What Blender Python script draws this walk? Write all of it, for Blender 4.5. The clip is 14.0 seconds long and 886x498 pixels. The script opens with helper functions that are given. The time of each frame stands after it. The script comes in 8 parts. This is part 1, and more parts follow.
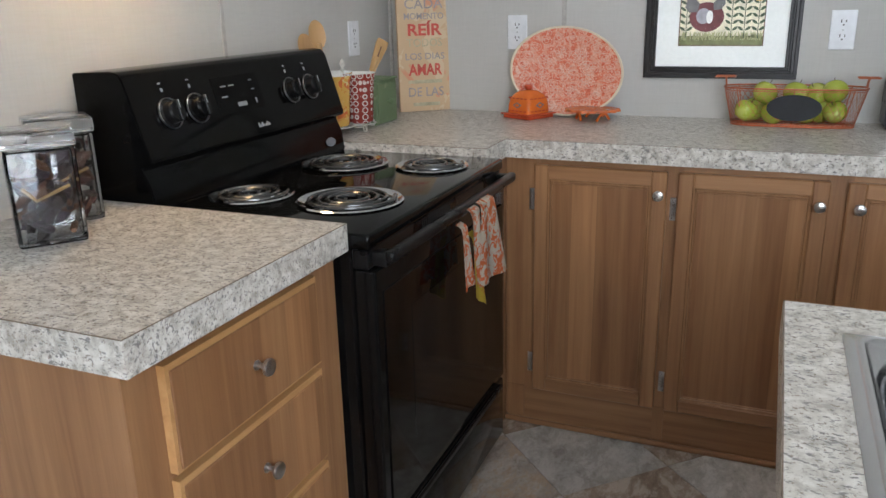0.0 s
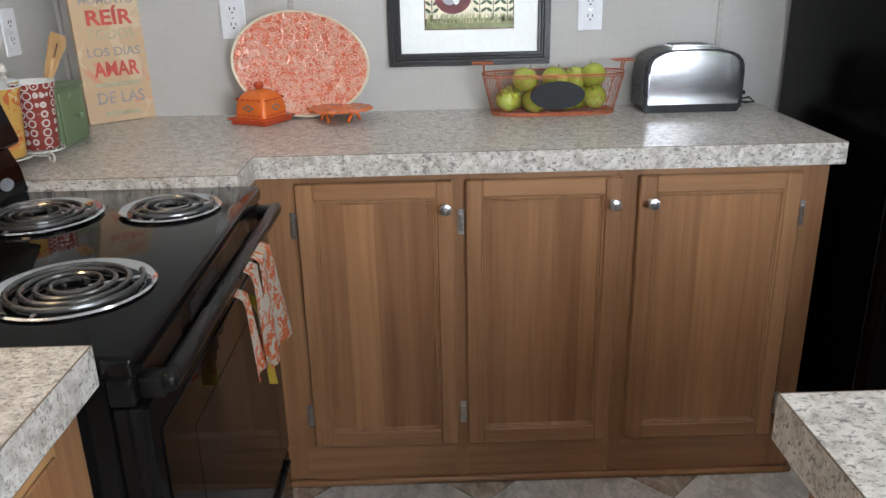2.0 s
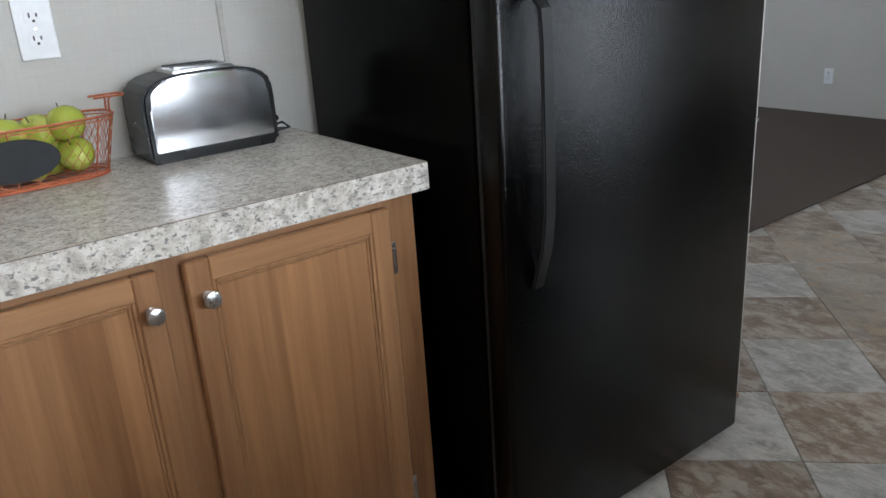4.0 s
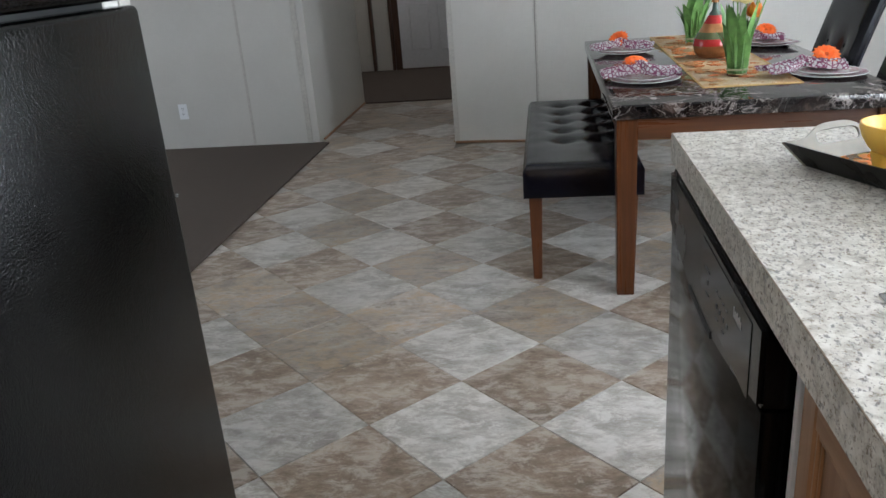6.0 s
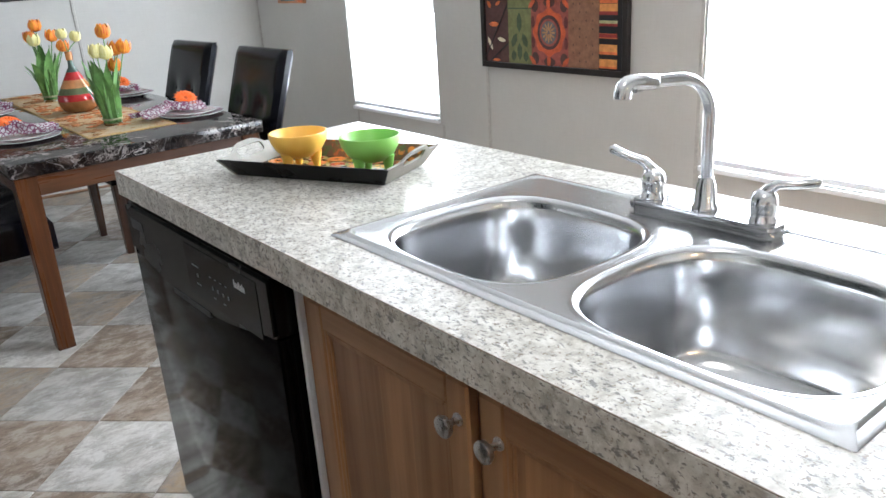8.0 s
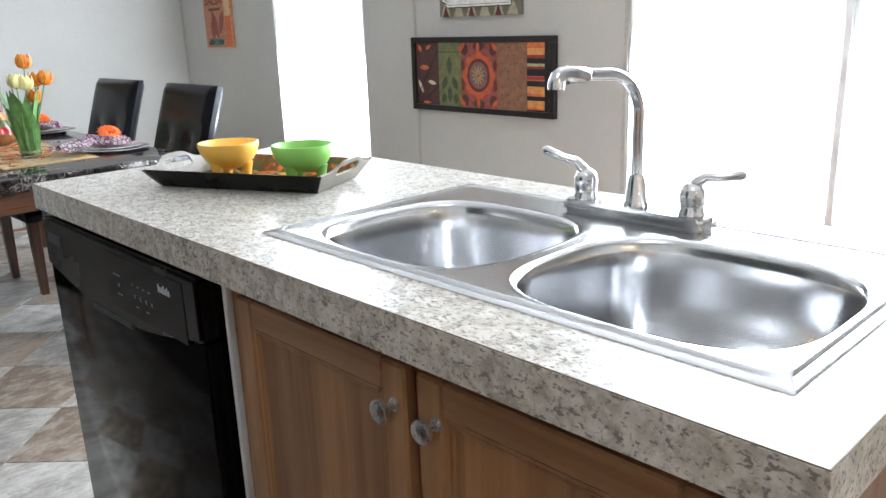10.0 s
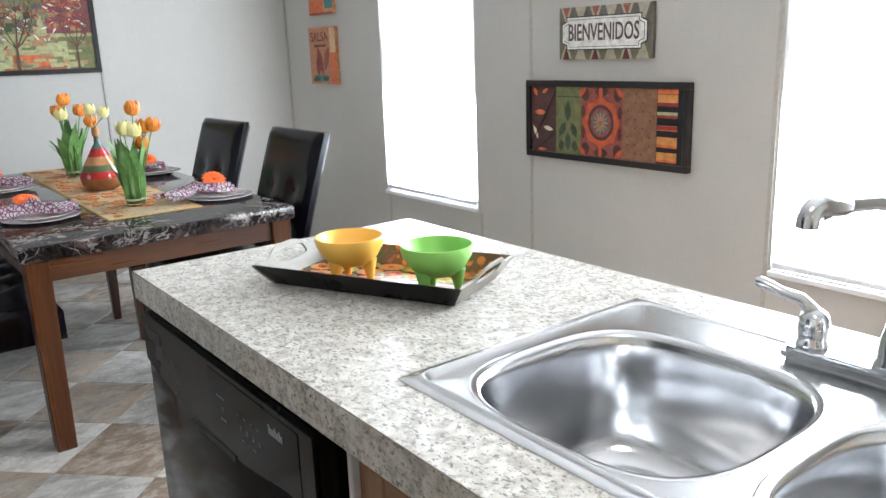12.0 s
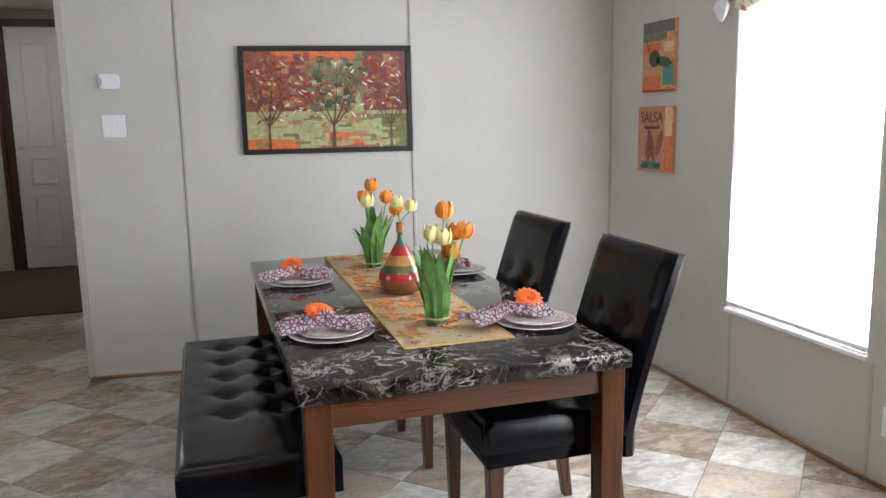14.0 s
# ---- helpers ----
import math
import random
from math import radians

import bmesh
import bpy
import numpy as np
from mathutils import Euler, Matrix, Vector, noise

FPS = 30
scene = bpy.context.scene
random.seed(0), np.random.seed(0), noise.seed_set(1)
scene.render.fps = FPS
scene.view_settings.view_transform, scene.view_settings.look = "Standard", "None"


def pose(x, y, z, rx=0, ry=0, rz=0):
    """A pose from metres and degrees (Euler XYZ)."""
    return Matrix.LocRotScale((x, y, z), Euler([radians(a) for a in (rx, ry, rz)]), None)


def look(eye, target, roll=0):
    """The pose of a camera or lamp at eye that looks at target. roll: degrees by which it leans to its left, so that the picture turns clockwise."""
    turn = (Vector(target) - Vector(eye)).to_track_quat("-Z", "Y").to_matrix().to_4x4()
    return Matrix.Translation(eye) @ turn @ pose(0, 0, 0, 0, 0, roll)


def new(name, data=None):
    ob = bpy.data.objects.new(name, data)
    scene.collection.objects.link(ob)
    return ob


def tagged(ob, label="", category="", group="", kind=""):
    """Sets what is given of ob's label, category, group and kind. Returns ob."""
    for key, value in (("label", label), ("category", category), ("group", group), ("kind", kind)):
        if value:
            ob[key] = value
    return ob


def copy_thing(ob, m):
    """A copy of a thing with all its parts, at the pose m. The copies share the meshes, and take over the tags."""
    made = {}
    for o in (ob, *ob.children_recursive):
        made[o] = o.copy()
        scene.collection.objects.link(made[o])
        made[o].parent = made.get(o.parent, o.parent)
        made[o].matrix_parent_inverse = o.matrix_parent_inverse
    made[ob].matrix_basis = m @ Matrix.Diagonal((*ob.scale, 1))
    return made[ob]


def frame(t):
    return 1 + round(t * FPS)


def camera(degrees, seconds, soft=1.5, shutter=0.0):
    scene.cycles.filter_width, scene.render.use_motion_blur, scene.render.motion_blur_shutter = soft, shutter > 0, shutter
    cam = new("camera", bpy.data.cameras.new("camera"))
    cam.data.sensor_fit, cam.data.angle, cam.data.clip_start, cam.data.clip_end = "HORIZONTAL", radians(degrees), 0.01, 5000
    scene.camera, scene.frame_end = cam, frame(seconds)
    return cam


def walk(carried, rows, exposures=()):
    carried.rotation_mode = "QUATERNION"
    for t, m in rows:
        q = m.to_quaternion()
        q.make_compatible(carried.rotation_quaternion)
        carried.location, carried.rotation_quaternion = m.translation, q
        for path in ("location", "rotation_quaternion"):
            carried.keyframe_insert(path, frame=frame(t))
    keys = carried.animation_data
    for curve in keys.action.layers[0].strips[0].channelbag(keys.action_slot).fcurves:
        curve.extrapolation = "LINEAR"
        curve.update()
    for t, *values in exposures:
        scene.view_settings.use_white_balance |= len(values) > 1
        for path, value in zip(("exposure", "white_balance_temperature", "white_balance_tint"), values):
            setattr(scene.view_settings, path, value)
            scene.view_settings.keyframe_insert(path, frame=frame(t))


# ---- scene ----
# ---- camera ----
cam = camera(58.8, 14.0)
PATH = [
    (0, (1.312, 1.446, 1.293), (0.567, 3.202, 0.693), -1.3),
    (0.5, (1.226, 1.552, 1.293), (0.59, 3.332, 0.641), -0.1),
    (1, (1.129, 1.654, 1.316), (0.648, 3.475, 0.645), -0.1),
    (1.5, (1.053, 1.753, 1.32), (0.803, 3.618, 0.642), -0.9),
    (2, (1.011, 1.822, 1.317), (1.037, 3.702, 0.636), -1.3),
    (2.2, (1.006, 1.856, 1.315), (1.138, 3.732, 0.633), -1.4),
    (4.3, (1.202, 2.505, 1.245), (2.456, 3.905, 0.561), -5.4),
    (4.5, (1.246, 2.544, 1.244), (2.582, 3.86, 0.549), -6.5),
    (5, (1.37, 2.637, 1.231), (2.893, 3.707, 0.5), -6.6),
    (5.5, (1.445, 2.71, 1.23), (3.168, 3.419, 0.502), -4.6),
    (6, (1.44, 2.728, 1.269), (3.292, 2.999, 0.564), -4.5),
    (6.5, (1.373, 2.779, 1.294), (3.239, 2.567, 0.605), -4.3),
    (7, (1.286, 2.864, 1.335), (3.045, 2.218, 0.636), -5.4),
    (7.5, (1.226, 2.923, 1.333), (2.837, 1.967, 0.631), -5.3),
    (8.5, (1.178, 3.005, 1.263), (2.592, 1.752, 0.608), -2.6),
    (10.8, (1.21, 2.982, 1.211), (2.606, 1.653, 0.678), -1.7),
    (11, (1.238, 2.97, 1.225), (2.647, 1.654, 0.695), -1.7),
    (11.5, (1.336, 2.936, 1.263), (2.798, 1.674, 0.741), -1.7),
    (12, (1.464, 2.889, 1.305), (3.008, 1.72, 0.806), -2.1),
    (12.5, (1.599, 2.822, 1.36), (3.249, 1.788, 0.902), -2.2),
    (13, (1.779, 2.755, 1.397), (3.528, 1.874, 0.991), -2.0),
    (13.5, (2.0, 2.738, 1.411), (3.821, 1.995, 1.05), -1.5),
    (14, (2.247, 2.702, 1.411), (4.134, 2.127, 1.081), -1.1),
]
EXPOSURES = [(0.0, -0.17, 6000, 10), (2.2, 0.14, 6000, 10), (4.5, 0.22, 5950, 9), (5.5, 0.34, 5950, 9), (6.9, 0.55, 6120, 9), (7.6, 0.63, 5930, 9), (8.5, 0.66, 5930, 9), (11.0, 0.74, 5930, 9), (12.5, 0.70, 6080, 9), (14.0, 0.57, 6350, 11)]
walk(cam, [(t, look(eye, target, roll)) for t, eye, target, roll in PATH], EXPOSURES)

# ---- world, sun, lights ----
world = bpy.data.worlds.new("sky")
scene.world = world
world.use_nodes = True
_sky = world.node_tree.nodes.new("ShaderNodeTexSky")
_sky.sky_type, _sky.sun_disc = "NISHITA", False
_sky.sun_elevation, _sky.sun_rotation = radians(50), radians(180)
world.node_tree.links.new(_sky.outputs[0], world.node_tree.nodes["Background"].inputs[0])
world.node_tree.nodes["Background"].inputs[1].default_value = 0.1


def area(name, m, sx, sy, power, color=(1, 1, 1), spread=180):
    d = bpy.data.lights.new(name, "AREA")
    d.shape, d.size, d.size_y, d.energy, d.color, d.spread = "RECTANGLE", sx, sy, power, color, radians(spread)
    ob = new(name, d)
    ob.matrix_world = m
    return ob


_sun = bpy.data.lights.new("sun", "SUN")
_sun.energy, _sun.angle, _sun.color = 2.0, radians(0.6), (1, 0.96, 0.9)
new("sun", _sun).matrix_world = look((0, 0, 10), (0, 6.4, 2.4))

WALL_S, WALL_N, WALL_W, WALL_E, CEIL = 0.33, 4.145, -0.025, 6.84, 2.50
WIN = [(4.53, 5.37, 0.49, 2.02), (2.14, 2.91, 0.49, 2.02), (1.345, 2.114, 0.49, 2.02)]
for _i, (_a, _b, _c, _d) in enumerate(WIN):
    area("window_light", look(((_a + _b) / 2, WALL_S + 0.02, (_c + _d) / 2), ((_a + _b) / 2, 3, (_c + _d) / 2 - 0.35)), _b - _a, _d - _c, (47 if _a > 4 else 66 if _a > 2 else 42) * (_b - _a), (0.93, 0.97, 1.0))
area("range_hood_lamp", look((0.16, 2.75, 1.62), (0.16, 2.72, 0)), 0.16, 0.10, 2.9, (1.0, 0.64, 0.30))
# Added fill that lifts the far hall; no fixture is known there.
area("far_hall_lamp", look((9.6, 4.2, CEIL - 0.03), (9.6, 4.2, 0)), 0.3, 0.3, 7.0, (1.0, 0.93, 0.86))
# Added overhead fill for the kitchen aisle, not a fixture of the room.
area("kitchen_ceiling_lamp", look((1.3, 2.9, CEIL - 0.03), (1.3, 2.9, 0)), 0.5, 0.5, 4.5, (1.0, 0.94, 0.86))
# Fill added from the unseen side of the living room.
area("living_room_light", look((4.8, 7.6, 1.6), (4.8, 4, 1.0)), 2.4, 1.4, 26, (0.95, 0.98, 1.0))


# ---- materials ----
def mat(name, color=(0.5, 0.5, 0.5), rough=0.5, metal=0.0, spec=0.5):
    m = bpy.data.materials.new(name)
    m.use_nodes = True
    b = m.node_tree.nodes["Principled BSDF"]
    b.inputs["Base Color"].default_value = (*color, 1)
    b.inputs["Roughness"].default_value = rough
    b.inputs["Metallic"].default_value = metal
    b.inputs["Specular IOR Level"].default_value = spec
    return m


def nodes(m):
    t = m.node_tree
    return t, t.nodes["Principled BSDF"]


def add(t, kind, **values):
    n = t.nodes.new(kind)
    for k, v in values.items():
        n.inputs[k.replace("_", " ")].default_value = v
    return n


def coords(t, scale=(1, 1, 1), turn=0.0, world_space=True, shift=(0, 0, 0)):
    """Object coordinates (things are modelled in world metres unless copied)."""
    tc = t.nodes.new("ShaderNodeTexCoord")
    mp = t.nodes.new("ShaderNodeMapping")
    mp.inputs["Scale"].default_value = scale
    mp.inputs["Rotation"].default_value = (0, 0, turn)
    mp.inputs["Location"].default_value = shift
    t.links.new(tc.outputs["Object"], mp.inputs[0])
    return mp.outputs[0]


def noise_tex(t, vec, scale, detail=4.0, rough=0.55, distortion=0.0):
    n = add(t, "ShaderNodeTexNoise", Scale=scale, Detail=detail, Roughness=rough, Distortion=distortion)
    t.links.new(vec, n.inputs["Vector"])
    return n.outputs["Fac"]


def ramp(t, fac, stops, interp="LINEAR"):
    r = t.nodes.new("ShaderNodeValToRGB")
    r.color_ramp.interpolation = interp
    while len(r.color_ramp.elements) < len(stops):
        r.color_ramp.elements.new(0.5)
    for e, (p, c) in zip(r.color_ramp.elements, stops):
        e.position = p
        e.color = (*c, 1) if len(c) == 3 else c
    t.links.new(fac, r.inputs[0])
    return r.outputs[0]


def grey(v):
    return (v, v, v)


def mix(t, fac, a, b, mode="MIX"):
    n = t.nodes.new("ShaderNodeMix")
    n.data_type, n.blend_type = "RGBA", mode
    for sock, v in ((n.inputs[0], fac), (n.inputs[6], a), (n.inputs[7], b)):
        if hasattr(v, "links"):
            t.links.new(v, sock)
        elif isinstance(v, tuple):
            sock.default_value = (*v, 1)
        else:
            sock.default_value = v
    return n.outputs[2]


def bump(t, b, height, strength=0.2, dist=0.002):
    n = t.nodes.new("ShaderNodeBump")
    n.inputs["Strength"].default_value, n.inputs["Distance"].default_value = strength, dist
    t.links.new(height, n.inputs["Height"])
    t.links.new(n.outputs[0], b.inputs["Normal"])


def simple(name, color, rough, metal=0.0, scale=60, vary=0.12, bumpy=0.05):
    """A plain paint, plastic or cloth with slight grain and wear."""
    m = mat(name, color, rough, metal)
    t, b = nodes(m)
    v = coords(t)
    n = noise_tex(t, v, scale)
    lo = tuple(c * (1 - vary) for c in color)
    hi = tuple(min(1, c * (1 + vary)) for c in color)
    t.links.new(ramp(t, n, [(0.3, lo), (0.7, hi)]), b.inputs["Base Color"])
    n2 = noise_tex(t, v, scale * 0.12, 3)
    t.links.new(ramp(t, n2, [(0.3, grey(max(0.02, rough - 0.07))), (0.7, grey(min(1, rough + 0.07)))]), b.inputs["Roughness"])
    if bumpy:
        bump(t, b, n, bumpy)
    return m


def m_wall():
    m = mat("vinyl_wallboard", (0.5, 0.49, 0.46), 0.62, spec=0.35)
    t, b = nodes(m)
    weave_a = noise_tex(t, coords(t, (260, 260, 14)), 1.0, 3)
    weave_b = noise_tex(t, coords(t, (18, 18, 240)), 1.0, 3)
    blot = noise_tex(t, coords(t), 2.2, 3)
    w = mix(t, 0.5, weave_a, weave_b)
    c = ramp(t, w, [(0.3, (0.47, 0.455, 0.425)), (0.7, (0.565, 0.55, 0.515))])
    c2 = mix(t, 0.5, c, ramp(t, blot, [(0.35, (0.49, 0.48, 0.45)), (0.65, (0.54, 0.53, 0.50))]))
    t.links.new(c2, b.inputs["Base Color"])
    bump(t, b, w, 0.12, 0.0008)
    return m


def m_laminate(name, dark=1.0):
    m = mat(name, (0.5, 0.48, 0.44), 0.28)
    t, b = nodes(m)
    v = coords(t, (1, 1, 1))
    vs = coords(t, (0.6, 1.15, 1.0), 0.7)
    big = noise_tex(t, v, 46, 5, 0.65, 0.4)
    mid = noise_tex(t, vs, 165, 3, 0.6, 0.2)
    fine = noise_tex(t, coords(t, (1, 1, 1), 0, shift=(3, 1, 2)), 190, 4, 0.7)
    base = ramp(t, big, [(0.36, (0.38, 0.35, 0.305)), (0.5, (0.575, 0.545, 0.49)), (0.64, (0.72, 0.695, 0.645))])
    where = mix(t, 0.14, mid, noise_tex(t, v, 15, 2))
    specks = ramp(t, where, [(0.385, grey(0.9)), (0.44, grey(0))])
    c = mix(t, specks, base, (0.17, 0.16, 0.152))
    specks2 = ramp(t, fine, [(0.36, grey(0.85)), (0.41, grey(0))])
    c = mix(t, specks2, c, (0.30, 0.25, 0.205))
    white = ramp(t, fine, [(0.60, grey(0)), (0.70, grey(0.8))])
    c = mix(t, white, c, (0.74, 0.73, 0.69))
    if dark != 1.0:
        c = mix(t, 1.0, c, grey(dark), "MULTIPLY")
    t.links.new(c, b.inputs["Base Color"])
    t.links.new(ramp(t, fine, [(0.3, grey(0.24)), (0.7, grey(0.36))]), b.inputs["Roughness"])
    bump(t, b, fine, 0.12, 0.0006)
    return m


def m_wood(name, tones, rough=0.42, axis=2, stave=0.0, grain=1.0, vertical=True):
    """Wood with grain along an axis; stave: width of the glued staves, 0 for none."""
    m = mat(name, tones[1], rough)
    t, b = nodes(m)
    s = [55, 55, 55]
    s[axis] = 2.2
    g = noise_tex(t, coords(t, tuple(s)), 1.0 * grain, 6, 0.6, 0.4)
    s2 = [9, 9, 9]
    s2[axis] = 0.7
    g2 = noise_tex(t, coords(t, tuple(s2)), 1.0, 3, 0.5, 1.2)
    c = ramp(t, g, [(0.28, tones[0]), (0.5, tones[1]), (0.75, tones[2])])
    c = mix(t, 0.45, c, ramp(t, g2, [(0.3, tones[0]), (0.7, tones[2])]))
    if stave:
        tc = t.nodes.new("ShaderNodeTexCoord")
        sep = t.nodes.new("ShaderNodeSeparateXYZ")
        t.links.new(tc.outputs["Object"], sep.inputs[0])
        ad = t.nodes.new("ShaderNodeMath")
        ad.operation = "ADD"
        t.links.new(sep.outputs[0], ad.inputs[0])
        t.links.new(sep.outputs[1], ad.inputs[1])
        dv = t.nodes.new("ShaderNodeMath")
        dv.operation = "DIVIDE"
        t.links.new(ad.outputs[0], dv.inputs[0])
        dv.inputs[1].default_value = stave
        fl = t.nodes.new("ShaderNodeMath")
        fl.operation = "FLOOR"
        t.links.new(dv.outputs[0], fl.inputs[0])
        wn = t.nodes.new("ShaderNodeTexWhiteNoise")
        wn.noise_dimensions = "1D"
        t.links.new(fl.outputs[0], wn.inputs["W"])
        c = mix(t, 1.0, c, ramp(t, wn.outputs["Value"], [(0.0, (0.78, 0.71, 0.65)), (0.5, (0.97, 0.955, 0.94)), (1.0, (1.20, 1.17, 1.12))]), "MULTIPLY")
    t.links.new(c, b.inputs["Base Color"])
    t.links.new(ramp(t, g, [(0.3, grey(rough + 0.06)), (0.7, grey(rough - 0.06))]), b.inputs["Roughness"])
    bump(t, b, g, 0.12, 0.0008)
    return m


def m_tile(name, palette):
    """Printed stone tile; each piece differs by its random number."""
    m = mat(name, palette[1], 0.34)
    t, b = nodes(m)
    tc = t.nodes.new("ShaderNodeTexCoord")
    info = t.nodes.new("ShaderNodeObjectInfo")
    sc = t.nodes.new("ShaderNodeVectorMath")
    sc.operation = "MULTIPLY"
    t.links.new(info.outputs["Random"], sc.inputs[0])
    sc.inputs[1].default_value = (41, 67, 13)
    ad = t.nodes.new("ShaderNodeVectorMath")
    t.links.new(tc.outputs["Object"], ad.inputs[0])
    t.links.new(sc.outputs[0], ad.inputs[1])
    v = ad.outputs[0]
    st = t.nodes.new("ShaderNodeMapping")
    st.inputs["Scale"].default_value = (1.0, 0.55, 1.0)
    st.inputs["Rotation"].default_value = (0, 0, 0.785)
    t.links.new(v, st.inputs[0])
    v = st.outputs[0]
    big = noise_tex(t, v, 6.0, 6, 0.7, 0.7)
    mid = noise_tex(t, v, 17, 7, 0.78, 0.35)
    fine = noise_tex(t, v, 80, 4, 0.7)
    c = ramp(t, big, [(0.3, palette[0]), (0.5, palette[1]), (0.68, palette[2])])
    c = mix(t, ramp(t, mid, [(0.48, grey(0)), (0.58, grey(0.85))]), c, palette[3])
    c = mix(t, ramp(t, mid, [(0.36, grey(0.8)), (0.45, grey(0))]), c, palette[0])
    c = mix(t, 0.25, c, ramp(t, fine, [(0.3, palette[0]), (0.7, palette[2])]))
    tone = ramp(t, info.outputs["Random"], [(0, grey(0.82)), (1, grey(1.12))])
    c = mix(t, 1.0, c, tone, "MULTIPLY")
    t.links.new(c, b.inputs["Base Color"])
    t.links.new(ramp(t, mid, [(0.3, grey(0.44)), (0.7, grey(0.30))]), b.inputs["Roughness"])
    bump(t, b, mid, 0.18, 0.0012)
    return m


def m_black(name, rough=0.12, bumps=0.0, color=0.012, scale=420, spec=0.26, dist=0.001):
    m = mat(name, grey(color * 0.5), rough, 0.0, spec)
    t, b = nodes(m)
    v = coords(t)
    n = noise_tex(t, v, 6, 4)
    t.links.new(ramp(t, n, [(0.3, grey(max(rough - 0.04, 0.03))), (0.7, grey(rough + 0.06))]), b.inputs["Roughness"])
    t.links.new(ramp(t, n, [(0.3, grey(color * 0.4)), (0.7, grey(color * 0.7))]), b.inputs["Base Color"])
    if bumps:
        bump(t, b, noise_tex(t, v, scale, 2, 0.4), bumps, dist)
    return m


def m_steel(name, rough=0.22, color=0.62, brushed=(900, 8, 900), vary=0.02, bumpy=0.008):
    m = mat(name, (color, color, color * 1.01), rough, 1.0)
    t, b = nodes(m)
    n = noise_tex(t, coords(t, brushed), 1.0, 3)
    t.links.new(ramp(t, n, [(0.3, grey(rough - vary)), (0.7, grey(rough + vary))]), b.inputs["Roughness"])
    if bumpy:
        bump(t, b, n, bumpy, 0.0003)
    return m


def m_marble(name):
    m = mat(name, (0.06, 0.05, 0.05), 0.06, spec=0.32)
    t, b = nodes(m)
    v = coords(t)
    big = noise_tex(t, v, 7, 5, 0.6, 0.8)
    vein = noise_tex(t, v, 9, 6, 0.62, 1.0)
    fine = noise_tex(t, v, 26, 5, 0.65, 0.8)
    where = noise_tex(t, coords(t, (1, 1, 1), 0, shift=(5, 2, 1)), 4, 3, 0.5)
    c = ramp(t, big, [(0.42, (0.005, 0.004, 0.005)), (0.55, (0.017, 0.012, 0.011)), (0.66, (0.07, 0.048, 0.040))])
    line = ramp(t, vein, [(0.478, grey(0)), (0.50, grey(1)), (0.522, grey(0))])
    line2 = ramp(t, fine, [(0.488, grey(0)), (0.50, grey(0.7)), (0.512, grey(0.0)), (0.66, grey(0)), (0.70, grey(0.8))])
    gate = ramp(t, where, [(0.42, grey(0.15)), (0.58, grey(1.0))])
    c = mix(t, mix(t, 1.0, line, gate, "MULTIPLY"), c, (0.42, 0.38, 0.36))
    c = mix(t, mix(t, 1.0, line2, gate, "MULTIPLY"), c, (0.34, 0.30, 0.28))
    t.links.new(c, b.inputs["Base Color"])
    return m


def m_leather(name):
    m = mat(name, (0.003, 0.003, 0.006), 0.20, 0.0, 0.2)
    t, b = nodes(m)
    v = coords(t)
    vo = add(t, "ShaderNodeTexVoronoi", Scale=260.0)
    t.links.new(v, vo.inputs["Vector"])
    n = noise_tex(t, v, 14, 4)
    t.links.new(ramp(t, n, [(0.3, grey(0.17)), (0.7, grey(0.22))]), b.inputs["Roughness"])
    bump(t, b, vo.outputs["Distance"], 0.05, 0.001)
    return m


WALL = m_wall()
LAM = m_laminate("speckled_laminate")
CAB = m_wood("oak_vertical", [(0.18, 0.080, 0.033), (0.295, 0.147, 0.065), (0.41, 0.224, 0.105)], 0.4, 2)
CABP = m_wood("oak_panel", [(0.18, 0.080, 0.033), (0.295, 0.147, 0.065), (0.41, 0.224, 0.105)], 0.4, 2, 0.071)
CABH = m_wood("oak_horizontal", [(0.18, 0.080, 0.033), (0.295, 0.147, 0.065), (0.41, 0.224, 0.105)], 0.4, 0)
CABD = m_wood("oak_edge", [(0.36, 0.18, 0.065), (0.50, 0.28, 0.11), (0.60, 0.36, 0.16)], 0.4, 1)
TLEG = m_wood("cherry_stain", [(0.024, 0.008, 0.003), (0.066, 0.022, 0.008), (0.125, 0.045, 0.016)], 0.3, 2)
TRAIL = m_wood("cherry_stain_rail", [(0.024, 0.008, 0.003), (0.066, 0.022, 0.008), (0.125, 0.045, 0.016)], 0.3, 0)
DARKLEG = m_wood("espresso_stain", [(0.012, 0.006, 0.004), (0.03, 0.013, 0.008), (0.06, 0.025, 0.014)], 0.3, 2)
TILE_L = m_tile("stone_tile_grey", [(0.225, 0.20, 0.172), (0.415, 0.388, 0.352), (0.58, 0.558, 0.525), (0.65, 0.625, 0.59)])
TILE_B = m_tile("stone_tile_brown", [(0.115, 0.080, 0.055), (0.245, 0.180, 0.128), (0.40, 0.32, 0.25), (0.52, 0.46, 0.40)])
TILE_T = m_tile("stone_tile_tan", [(0.16, 0.125, 0.095), (0.34, 0.29, 0.24), (0.55, 0.51, 0.465), (0.42, 0.29, 0.165)])
GROUT = simple("vinyl_joint", (0.18, 0.16, 0.137), 0.6)
CARPET = simple("brown_carpet", (0.075, 0.056, 0.045), 0.95, 0, 420, 0.5, 0.6)
CEILM = simple("ceiling_board", (0.75, 0.74, 0.72), 0.8)
WHITE = simple("white_plastic", (0.75, 0.76, 0.78), 0.35, 0, 60, 0.04, 0)
SLOT = simple("dark_slot", (0.03, 0.03, 0.03), 0.6)
BLK = m_black("black_enamel", 0.07, color=0.008, spec=0.2)
